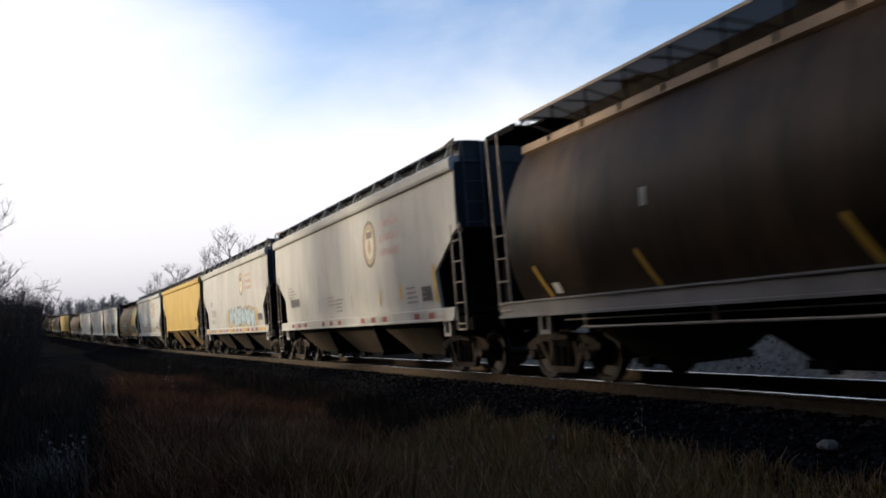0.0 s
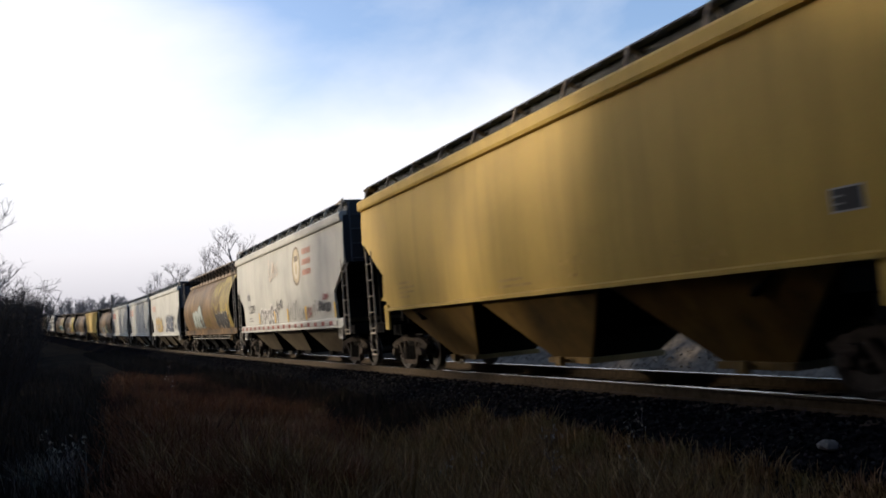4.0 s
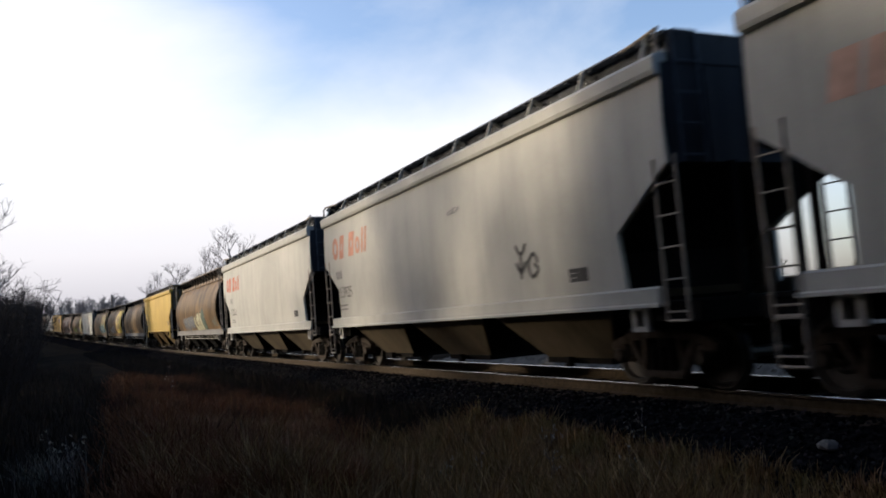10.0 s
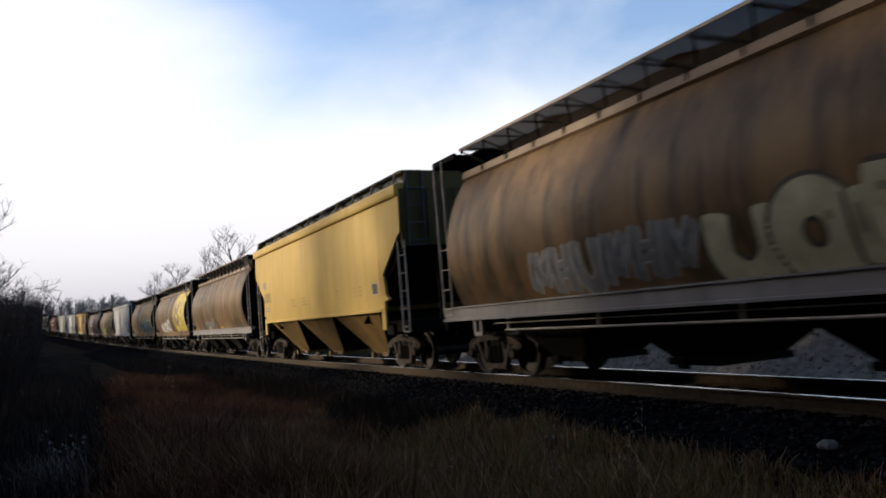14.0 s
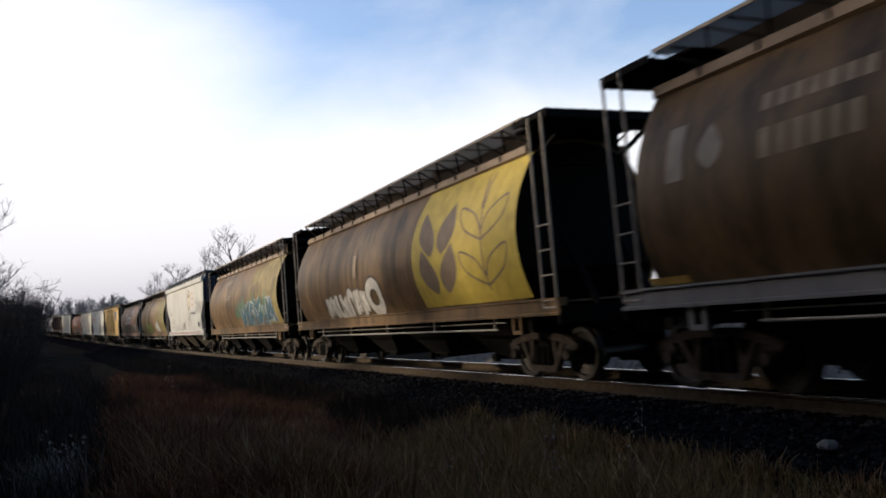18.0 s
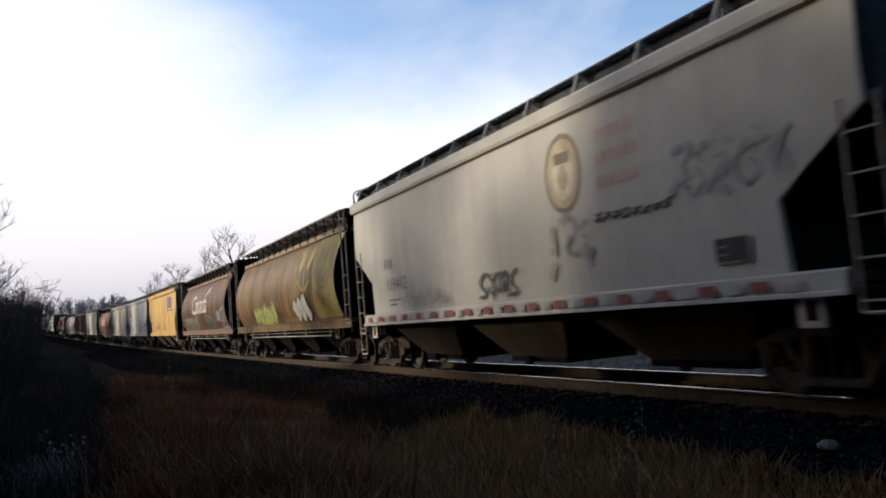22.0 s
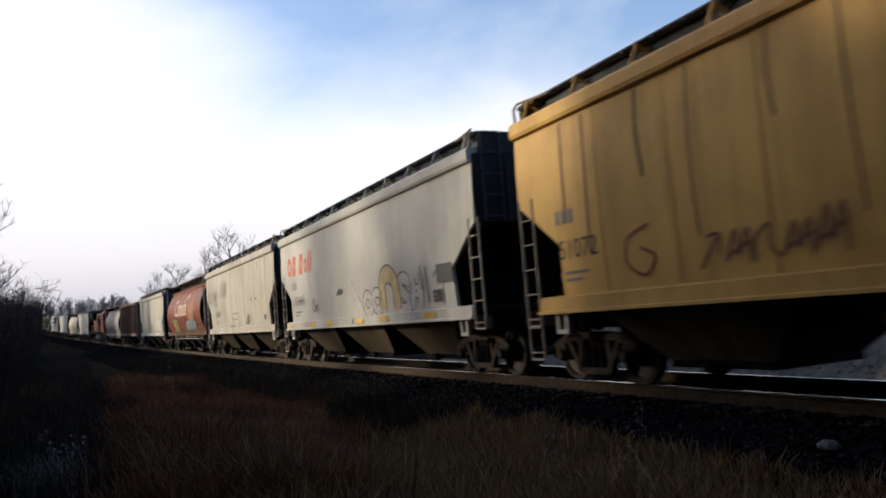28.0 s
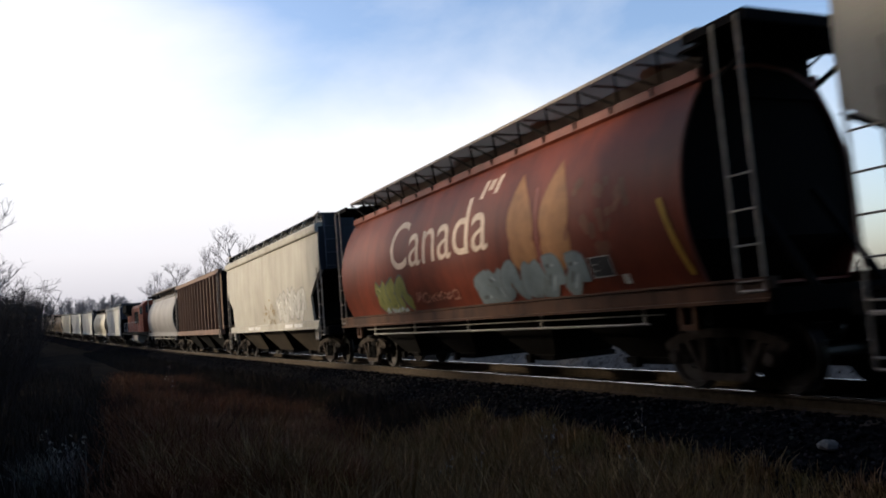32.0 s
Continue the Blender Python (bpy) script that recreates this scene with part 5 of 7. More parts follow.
blades("verge_grass", GRASS, 50000, verge, 0.25, 0.68, 0.006, 31, "short brown dead grass along the ballast")
blades("dark_verge_grass", GRASS_SHADED, 36000, lambda r: verge(r, 12.0, 36.0), 0.25, 0.6, 0.007, 37, "short dead grass along the ballast, coloured as in shade")
GRASS_TAN = island_mix("brown_grass", [(0.24, 0.135, 0.075), (0.40, 0.23, 0.13), (0.30, 0.17, 0.09), (0.52, 0.34, 0.18)])


def near_drift(r):
    y = 8.5 + 12 * r.uniform()
    return r.uniform(0.05 * y, 0.27 * y), y, 0.6 + 0.5 * max(0.0, 0.5 + noise.noise((y * 0.7, y * 0.3, 2)))


blades("brown_grass", GRASS_TAN, 20000, near_drift, 0.3, 0.62, 0.006, 38, "brown dry grass before the russet drift")
blades("russet_grass", GRASS_RED, 34000, russet, 0.35, 0.72, 0.008, 32, "tall russet-brown dry grass in a drift")
def far_verge(r):
    s = 22 + 80 * r.uniform() ** 1.3
    p = on_track(s, r.uniform(2.5, 5.6))
    return p.x, p.y, 1.0


blades("bank_grass", GRASS_SHADED, 20000, far_verge, 0.3, 0.65, 0.012, 36, "dead grass on the shoulder further along, coloured as in shade")
blades("field_grass", GRASS_SHADED, 14000, left_field, 0.3, 0.75, 0.008, 33, "rough grass under the bushes, coloured as in shade")


def pale_tuft(r):
    return r.normal(-0.45, 0.22), r.normal(11.6, 0.35), 1.0


blades("pale_grass", GRASS_PALE, 340, pale_tuft, 0.35, 0.75, 0.006, 34, "tuft of grass near the camera, paled as by sky light")


def weed(x, y, h, seed):
    """A dry weed: stalk, side shoots, seed heads."""
    r = random.Random(seed)
    z = ground_height(x, y)
    thing = new("dry_weed")
    tagged(thing, "dry weed stalk with pale fluffy seed heads", "weed", "weeds on the verge")
    thing.location = (x, y, z)
    stalk, heads = Form(), Form()
    tip = Vector((r.uniform(-0.08, 0.08), r.uniform(-0.08, 0.08), h))
    stalk.tube([(0, 0, -0.05), tip * 0.5 + Vector((0.02, 0, 0)), tip], 0.005, 4, r_end=0.002)
    for i in range(9):
        t = r.uniform(0.45, 1.0)
        b = tip * t
        e = b + Vector((r.uniform(-0.1, 0.1), r.uniform(-0.1, 0.1), r.uniform(0.0, 0.1)))
        stalk.tube([b, e], 0.003, 3)
        for j in range(4):
            c = e + Vector((r.uniform(-0.02, 0.02), r.uniform(-0.02, 0.02), r.uniform(-0.02, 0.02)))
            q = r.uniform(0.004, 0.009)
            heads.add([c + Vector((q, 0, 0)), c - Vector((q, 0, 0)), c + Vector((0, q, 0)), c - Vector((0, q, 0)), c + Vector((0, 0, q * 1.5)), c - Vector((0, 0, q * 1.5))],
                      [(0, 2, 4), (2, 1, 4), (1, 3, 4), (3, 0, 4), (2, 0, 5), (1, 2, 5), (3, 1, 5), (0, 3, 5)])
    part("stalk", None, lambda: stalk, [TWIG], thing)
    part("plume", None, lambda: heads, [FLUFF], thing)["kind"] = "stuff"


for k, (x, y, h) in enumerate([(4.50, 7.7, 0.95), (4.62, 7.9, 0.8), (6.35, 8.7, 0.85), (6.42, 8.85, 0.7), (4.3, 9.2, 0.6), (1.9, 21.0, 1.2), (0.75, 13.4, 0.5), (5.9, 7.6, 0.45), (-0.30, 12.6, 0.7), (-0.10, 12.9, 0.6), (-0.5, 13.0, 0.75), (5.3, 7.4, 0.7), (7.0, 7.6, 0.6), (3.7, 8.6, 0.55)]):
    weed(x, y, h, 50 + k)

rock = Form()
rr = random.Random(3)
rings_ = []
for i, (z, q) in enumerate(((0.0, 0.19), (0.08, 0.22), (0.16, 0.19), (0.22, 0.1))):
    rings_.append([(q * 1.35 * math.cos(a * 0.7854) * rr.uniform(0.85, 1.15), q * math.sin(a * 0.7854) * rr.uniform(0.85, 1.15), z + rr.uniform(-0.02, 0.02)) for a in range(8)])
rock_mesh = rock.rings(rings_).mesh("field_stone", 25)
rock_mesh.materials.append(STONE_PALE)
stone = new("field_stone", rock_mesh)
stone.location = (6.72, 6.05, -0.35)
stone.scale = (0.55, 0.5, 0.42)
stone.rotation_euler = (0.2, 0.1, 0.6)
tagged(stone, "single pale field stone lying in the grass", "stone")


def branch(f, start, way, length, radius, depth, r, spread_, kids, g):
    """A limb that tapers and forks."""
    pts = [start]
    d = Vector(way).normalized()
    steps = 3 if depth > 1 else 2
    for i in range(steps):
        d = (d + Vector((r.uniform(-1, 1), r.uniform(-1, 1), r.uniform(-0.6, 1) + g)) * 0.16).normalized()
        pts.append(pts[-1] + d * (length / steps))
    f.tube(pts, radius, 5 if depth > 2 else 3, r_end=radius * 0.55 if depth else radius * 0.3)
    if depth == 0:
        return
    for i in range(kids):
        t = r.uniform(0.35, 1.0)
        k = min(int(t * steps), steps - 1)
        p = pts[k].lerp(pts[k + 1], t * steps - k)
        side = Vector((r.uniform(-1, 1), r.uniform(-1, 1), r.uniform(-0.2, 0.6))).normalized()
        branch(f, p, d * (1 - spread_) + side * spread_, length * r.uniform(0.5, 0.75), radius * 0.55, depth - 1, r, spread_, kids, g)


TREES = {}


def bare_tree(kind, at, turn, scale, group, label, bark=None, twig=None):
    """A leafless tree; kinds share their shapes."""
    tree = new("bare_tree")
    tagged(tree, label, "tree", group)
    tree.matrix_basis = pose(at[0], at[1], ground_height(at[0], at[1]) - 0.15, 0, 0, turn) @ Matrix.Scale(scale, 4)
    if kind not in TREES:
        r = random.Random(100 + kind)
        height = 10.0
        trunk, crown = Form(), Form()
        pts = [Vector((0, 0, 0))]
        for i in range(6):
            pts.append(pts[-1] + Vector((r.uniform(-0.25, 0.25), r.uniform(-0.25, 0.25), height * 0.13)))
        trunk.tube(pts, 0.19, 8, r_end=0.07)
        trunk.tube([(0, 0, -0.1), (0, 0, 0.5)], 0.27, 8, r_end=0.18)
        depth = 3
        for i in range(15 if kind != 3 else 22):
            t = r.uniform(0.22 if kind == 3 else 0.38, 1.0)
            k = min(int(t * 6), 5)
            p = pts[k].lerp(pts[k + 1], t * 6 - k)
            a = i * 2.4 + r.uniform(-0.4, 0.4)
            up = 0.5 + 0.7 * t
            branch(crown, p, Vector((math.cos(a), math.sin(a), up)), (2.7 - 1.2 * t) * r.uniform(0.8, 1.15), 0.06 * (1.3 - t * 0.6), depth, r, 0.5, 4, 0.25)
        TREES[kind] = (trunk.mesh("trunk", 60), crown.mesh("crown"))
        for me in TREES[kind]:
            me.materials.append(None)
    for name, me, mat in (("trunk", TREES[kind][0], bark or BARK), ("crown", TREES[kind][1], twig or TWIG)):
        ob = new(name, me)
        ob.parent = tree
        ob.material_slots[0].link = "OBJECT"
        ob.material_slots[0].material = mat
    return tree


SHRUBS = {}


def shrub(kind, at, turn, scale, group, label, mat):
    """A thicket of bare stems."""
    bush = new("bare_shrub")
    tagged(bush, label, "shrub", group)
    bush.matrix_basis = pose(at[0], at[1], ground_height(at[0], at[1]) - 0.1, 0, 0, turn) @ Matrix.Scale(scale, 4)
    if kind not in SHRUBS:
        r = random.Random(200 + kind)
        stems, twigs = Form(), Form()
        for i in range(70):
            a, q = r.uniform(0, 6.28), r.uniform(0, 0.9)
            p = Vector((q * math.cos(a), q * math.sin(a), 0))
            lean = Vector((math.cos(a) * r.uniform(0.05, 0.5), math.sin(a) * r.uniform(0.05, 0.5), 1.0))
            h = r.uniform(1.6, 3.6)
            mid = p + lean * (h * 0.55)
            top = mid + (lean + Vector((r.uniform(-0.2, 0.2), r.uniform(-0.2, 0.2), 0))) * (h * 0.45)
            stems.tube([p, mid, top], 0.022, 4, r_end=0.007)
            for j in range(9):
                t = r.uniform(0.2, 1.0)
                b = p.lerp(mid, t * 2) if t < 0.5 else mid.lerp(top, t * 2 - 1)
                way = Vector((r.uniform(-1, 1), r.uniform(-1, 1), r.uniform(0.1, 1.2))).normalized()
                e = b + way * r.uniform(0.3, 0.8)
                twigs.tube([b, e], 0.008, 3, r_end=0.004)
                for n_ in range(3):
                    c = b.lerp(e, r.uniform(0.3, 1))
                    twigs.tube([c, c + Vector((r.uniform(-1, 1), r.uniform(-1, 1), r.uniform(-0.1, 1))).normalized() * r.uniform(0.15, 0.4)], 0.005, 3, r_end=0.003)
        SHRUBS[kind] = (stems.mesh("thicket"), twigs.mesh("crown"))
        for me in SHRUBS[kind]:
            me.materials.append(None)
    for name, me in zip(("thicket", "crown"), SHRUBS[kind]):
        ob = new(name, me)
        ob.parent = bush
        ob.material_slots[0].link = "OBJECT"
        ob.material_slots[0].material = mat
    return bush


# bushes and trees on the camera's side of the line
r_ = random.Random(8)
for i in range(26):
    y = 24 + i * 3.4
    x = -0.060 * y - 0.75 - r_.uniform(0, 1.6)
    shrub(i % 3, (x, y), r_.uniform(0, 360), r_.uniform(0.75, 1.12) * (1 + 0.008 * y), "bushes by the line", "dense dark leafless bush on the bank", BRUSH)
LEAFLESS = "tall leafless tree with grey branches"
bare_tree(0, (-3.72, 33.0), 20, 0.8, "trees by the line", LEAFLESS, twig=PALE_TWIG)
# bare trees beside the camera, whose trunks throw shadows on the train
for i, (x, y, k, sc) in enumerate([(-5.6, 26.2, 2, 1.35), (-6.2, 34.6, 1, 1.4), (-8.6, 29.5, 0, 1.35), (-6.6, 22.6, 3, 1.0), (-9.0, 24.0, 3, 1.15)]):
    bare_tree(k, (x, y), i * 47, sc, "trees by the line", LEAFLESS)


SPRUCES = {}


def spruce(kind, at, turn, scale):
    """A dark conifer: trunk and drooping boughs of small sprays."""
    tree = new("spruce")
    tagged(tree, "dark dense spruce out of view that blocks light", "tree", "spruces by the line")
    tree.matrix_basis = pose(at[0], at[1], ground_height(at[0], at[1]) - 0.15, 0, 0, turn) @ Matrix.Scale(scale, 4)
    if kind not in SPRUCES:
        r = random.Random(300 + kind)
        trunk, crown = Form(), Form()
        trunk.tube([(0, 0, 0), (0.05, 0, 5), (0, 0.05, 11.2)], 0.2, 8, r_end=0.03)
        z = 0.9
        while z < 11.0:
            reach = 2.5 * (1 - z / 11.6) ** 0.75
            for k in range(9):
                a = k * 0.698 + z * 3.1 + r.uniform(-0.2, 0.2)
                q = reach * r.uniform(0.75, 1.1)
                way = Vector((math.cos(a), math.sin(a), 0))
                side = Vector((-math.sin(a), math.cos(a), 0))
                for m_ in range(7):
                    t = (m_ + 0.6) / 7
                    c = way * (q * t) + Vector((0, 0, z - 0.35 * q * t * t + r.uniform(-0.05, 0.05)))
                    w = 0.42 * (1.1 - t * 0.7)
                    for sg in (-1, 1):
                        tip = c + side * (sg * w) + way * 0.22 + Vector((0, 0, -0.16 + r.uniform(-0.06, 0.06)))
                        crown.add([c - way * 0.13, c + way * 0.2, tip, c + Vector((0, 0, -0.12))], [(0, 1, 2), (0, 2, 3)])
            z += 0.3
        SPRUCES[kind] = (trunk.mesh("trunk", 60), crown.mesh("crown"))
        SPRUCES[kind][0].materials.append(BARK)
        SPRUCES[kind][1].materials.append(NEEDLES)
    for name, me in zip(("trunk", "crown"), SPRUCES[kind]):
        new(name, me).parent = tree


# spruces out of view; those behind the camera are enlarged to block skylight
for i, (x, y, sc) in enumerate([(-6.0, 19.6, 1.0), (-6.4, 16.9, 1.0), (-5.8, 14.2, 0.88), (-6.3, 11.4, 1.0), (-6.0, 8.6, 1.35), (-6.6, 5.6, 1.5), (-9.4, 20.8, 1.15), (-9.6, 18.0, 1.05), (-9.0, 15.2, 1.0), (-9.4, 12.2, 1.15), (-9.0, 9.0, 1.25), (-5.6, 2.4, 1.6), (-5.0, -1.0, 1.65), (-3.6, -4.3, 1.7), (-0.5, -5.6, 1.7), (3.5, -6.2, 1.6), (7.2, -8.0, 1.5)]):
    spruce(i % 2, (x, y), i * 53, sc)
# unseen spruces added: taller behind to block skylight, more down the line for shade
for i in range(7):
    spruce(i % 2, (-13.5 - (i % 2) * 1.6, -9.0 + i * 3.6), i * 77, 1.95 + 0.12 * (i % 3))
    spruce((i + 1) % 2, (-18.5 - (i % 2) * 1.6, -11.0 + i * 3.6), i * 57, 2.3 + 0.12 * (i % 3))
for i, (x, y) in enumerate([(-9.5, -7.0), (-6.0, -10.5), (-1.5, -11.5), (3.0, -12.0)]):
    spruce(i % 2, (x, y), i * 31, 1.7)
for i in range(34):
    y = 90 + i * 5.6
    spruce(i % 2, (-0.085 * y - 5.2 - (i % 3) * 1.7, y), i * 41, 1.25 + 0.12 * (i % 4))
for i, (x, y) in enumerate([(-5, 16.5), (-4.6, 20), (-4.9, 24.0), (-6, 9.5), (-5.4, 12.5)]):
    shrub(i % 3, (x, y), i * 70, 1.3, "bushes by the line", "dense dark leafless bush on the bank", BRUSH)
# trees that stand beyond the train
for i, (x, y, k, sc) in enumerate([(17.5, 128.0, 1, 1.35), (20.8, 124.0, 0, 1.7), (12.5, 160.0, 1, 1.2), (15.4, 158.0, 2, 1.4)]):
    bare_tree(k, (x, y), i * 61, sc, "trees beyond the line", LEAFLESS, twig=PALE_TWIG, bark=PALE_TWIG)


def far_wood(name, count, place, low, high, seed, label, mat):
    """Distant leafless wood: trunks and fans of twigs, joined."""
    r = random.Random(seed)
    f = Form()
    for i in range(count):
        x, y = place(r)
        z = ground_height(x, y) - 0.3
        h = r.uniform(low, high)
        base = Vector((x, y, z))
        top = base + Vector((r.uniform(-0.5, 0.5), r.uniform(-0.5, 0.5), h))
        f.tube([base, top], h * 0.02, 4, r_end=h * 0.006)
        for j in range(16):
            t = r.uniform(0.25, 1.0)
            b = base.lerp(top, t)
            way = Vector((r.uniform(-1, 1), r.uniform(-1, 1), r.uniform(0.2, 1.0))).normalized()
            e = b + way * h * r.uniform(0.12, 0.3)
            f.tube([b, e], h * 0.010, 3, r_end=h * 0.004)
            for q in range(4):
                c = b.lerp(e, r.uniform(0.3, 1))
                f.tube([c, c + Vector((r.uniform(-1, 1), r.uniform(-1, 1), r.uniform(0, 1))).normalized() * h * r.uniform(0.05, 0.14)], h * 0.006, 3, r_end=h * 0.003)
    me = f.mesh(name)
    me.materials.append(mat)
    return tagged(new(name, me), label, "wood", kind="stuff")


def behind_train(r):
    s = r.uniform(-40, 60)
    p = on_track(s, -r.uniform(42, 60))
    return p.x, p.y


def distance(r):
    y = r.uniform(330, 430)
    return r.uniform(-46, 18), y


far_wood("wood_beyond_track", 90, behind_train, 2.0, 3.6, 71, "line of bare grey trees beyond the track", BRUSH)
far_wood("distant_wood", 210, distance, 5.5, 9.5, 72, "distant leafless wood, greyed as by haze", FAR_TWIG)


def pole_thing(x, y, h):
    p = new("line_pole")
    tagged(p, "slim weathered wooden line pole beyond the track", "pole")
    p.location = (x, y, ground_height(x, y) - 0.2)
    part("post", None, F(lambda f: f.tube([(0, 0, 0), (0, 0, h)], 0.14, 8, r_end=0.1)), [POLE], p)
    part("cap", None, F(lambda f: f.tube([(0, 0, h), (0, 0, h + 0.15)], 0.12, 8, r_end=0.04)), [POLE], p)


pole_thing(6.5, 215.0, 9.6)


# ---- the train: middle of each car along the track at the start ----
CARS = []


def join(car, middle):
    CARS.append((car, middle))
    return car


def number(mk, u, word, z=2.0, size=0.36, rgb=SOOT):
    blocks(mk, u, z + 0.55, size * 0.75, tuple(0.5 * q + 0.13 for q in rgb), [0.55, 0.55, 0.55], 0.3, 0.0)
    mk.begin("digit", "stencilled digit")
    mk.text(word, u, z, size, rgb)
    small_print(mk, u + 0.1, z - 0.25, 2, 0.9, (0.16, 0.155, 0.15))


def stripe(mk, u, z, w, h, rgb, slant=0.0):
    mk.begin("stripe")
    mk.bar(u, z, w, h, rgb, slant)


def smear(mk, u, z, ru, rz, rgb):
    rng = random.Random(int(abs(u * 997 + z * 31)))
    mk.begin("paint_patch", "scuffed patch of paint")
    for i in range(18):
        a, q = rng.uniform(0, 6.28), math.sqrt(rng.random())
        p = (u + ru * q * math.cos(a), z + rz * q * math.sin(a))
        k = rng.uniform(0.75, 1.1)
        mk.stroke([p, (p[0] + rng.uniform(-0.3, 0.3) * ru, p[1] + rng.uniform(-0.7, 0.4) * rz)], rng.uniform(0.12, 0.3) * min(ru, rz), tuple(k * v for v in rgb))


def dab(mk, pts, width, rgb):
    mk.begin("paint_mark")
    mk.stroke(pts, width, rgb)


def leaf_flag(mk, u, z, rgb):
    mk.begin("flag", "small painted flag")
    mk.bar(u, z, 0.32, 0.72, rgb)
    mk.begin("leaf")
    mk.leaf(u + 0.8, z + 0.05, z + 0.62, 0.42, rgb)


def country(mk, u, z, size, rgb, span):
    mk.begin("letter", "white painted letter")
    mk.text("Canada", u, z, size, rgb, 0.0, span)
    v = u + span
    mk.begin("flag", "small painted flag")
    mk.bar(v - 0.55, z + size - 0.12, 0.16, 0.34, rgb, 0.3)
    mk.bar(v - 0.26, z + size + 0.0, 0.20, 0.2, rgb, 0.3)
    mk.bar(v + 0.04, z + size - 0.1, 0.16, 0.34, rgb, 0.3)


def bubble(mk, u, z, ru, rz, fill, edge, wide=0.05):
    """A rounded sprayed form with an outline."""
    mk.begin("letter_form", "rounded outlined sprayed form")
    mk.disc(u, z, ru, rz, edge)
    mk.disc(u, z, ru - wide, rz - wide, fill)


RED_TAPE, YELLOW_TAPE, PALE_TAPE = (0.21, 0.065, 0.055), (0.50, 0.31, 0.04), (0.36, 0.35, 0.32)
SMOKE = (0.17, 0.165, 0.155)

# 0 dark barrel car
c = join(round_hopper("dark brown round-sided hopper car, heavily grimed", BROWN, sill=GREY), 5.03)
mk = Marks(side_round)
for u in (-7.0, -4.2, -0.8, 2.8):
    dab(mk, [(u, 2.0), (u + 0.25, 1.45)], 0.1, (0.36, 0.22, 0.03))
stripe(mk, -3.9, 2.55, 0.13, 0.25, (0.25, 0.24, 0.22))
stripe(mk, -6.6, 1.5, 0.2, 0.18, CHALK)
mk.put(c)

# 1 pale hopper
c = join(flat_hopper("pale grey flat-sided hopper car with faint markings", WHITE), 22.86)
mk = Marks(side_flat)
seal(mk, 2.7, 3.28, 0.5, 0.85)
for i in range(3):
    blocks(mk, 3.5, 3.6 - i * 0.36, 0.17, (0.39, 0.29, 0.255), [0.7] * 8, 0.3, 0)
blocks(mk, -6.0, 1.95, 0.28, (0.15, 0.15, 0.14), [0.55] * 6, 0.2, 0)
stripe(mk, 3.1, 1.7, 0.1, 0.3, YELLOW_TAPE)
stripe(mk, 4.6, 1.75, 0.1, 0.35, YELLOW_TAPE)
for u in (-0.6, 5.0):
    small_print(mk, u, 1.95, 4, 0.7, (0.2, 0.2, 0.19))
reflectors(mk, 1.24, 0.13, SILL, [None, None, None, RED_TAPE, PALE_TAPE, RED_TAPE, PALE_TAPE, RED_TAPE, PALE_TAPE], 0.42, 0.3)
plate(mk, 5.9, 1.62, 0.55, 0.36)
stripe(mk, 6.62, 1.6, 0.12, 0.8, YELLOW_TAPE)
small_print(mk, -6.2, 2.6, 4, 1.2, (0.28, 0.27, 0.25))
small_print(mk, -1.4, 2.05, 3, 1.1, (0.25, 0.24, 0.22))
for u in (-4.0, -2.4, 0.9, 3.2):
    stripe(mk, u, 1.6, 0.05, 0.45, (0.25, 0.24, 0.22))
mk.put(c)

# 2 pale hopper with a sprayed piece
c = join(flat_hopper("pale grey flat-sided hopper car with pale blue graffiti", WHITE), 40.21)
mk = Marks(side_flat)
seal(mk, 2.62, 3.38, 0.42)
for i in range(3):
    blocks(mk, 3.5, 3.62 - i * 0.27, 0.15, FADED_RED, [0.8] * 8, 0.35, 0)
spray(mk, -0.4, 1.46, 5.6, 0.8, 6, 12, (0.26, 0.34, 0.37), (0.045, 0.045, 0.035), (0.33, 0.25, 0.12), 0.42, seq=[14, 6, 1, 14, 3, 6], edge_wide=0.05)
plate(mk, 5.7, 1.66, 0.75, 0.3)
number(mk, -5.55, "122703", 2.08, 0.33, (0.09, 0.09, 0.088))
reflectors(mk, 1.24, 0.13, SILL, [YELLOW_TAPE, YELLOW_TAPE, RED_TAPE, PALE_TAPE, RED_TAPE, PALE_TAPE, RED_TAPE, PALE_TAPE], 0.42, 0.34)
mk.put(c)

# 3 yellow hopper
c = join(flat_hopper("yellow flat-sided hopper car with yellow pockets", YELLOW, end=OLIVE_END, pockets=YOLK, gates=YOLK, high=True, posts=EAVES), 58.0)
mk = Marks(side_flat)
plate(mk, 6.36, 2.0, 0.4, 0.26)
small_print(mk, -6.0, 2.1, 4, 1.0, (0.33, 0.22, 0.06))
small_print(mk, -1.0, 1.8, 2, 1.3, (0.33, 0.22, 0.06))
smear(mk, 1.5, 1.9, 0.4, 0.25, (0.38, 0.25, 0.06))
smear(mk, 4.3, 1.8, 0.5, 0.2, (0.38, 0.25, 0.06))
mk.put(c)

# 4 pale hopper with round seal
c = join(flat_hopper("pale grey hopper car with a round seal and scrawled tags", WHITE, pockets=POCKET), 76.11)
mk = Marks(side_flat)
seal(mk, 2.66, 3.36, 0.55)
for i in range(3):
    blocks(mk, 3.45, 3.68 - i * 0.35, 0.19, (0.38, 0.19, 0.14), [0.7] * 6, 0.25, 0)
number(mk, -5.8, "122091", 1.98, 0.34)
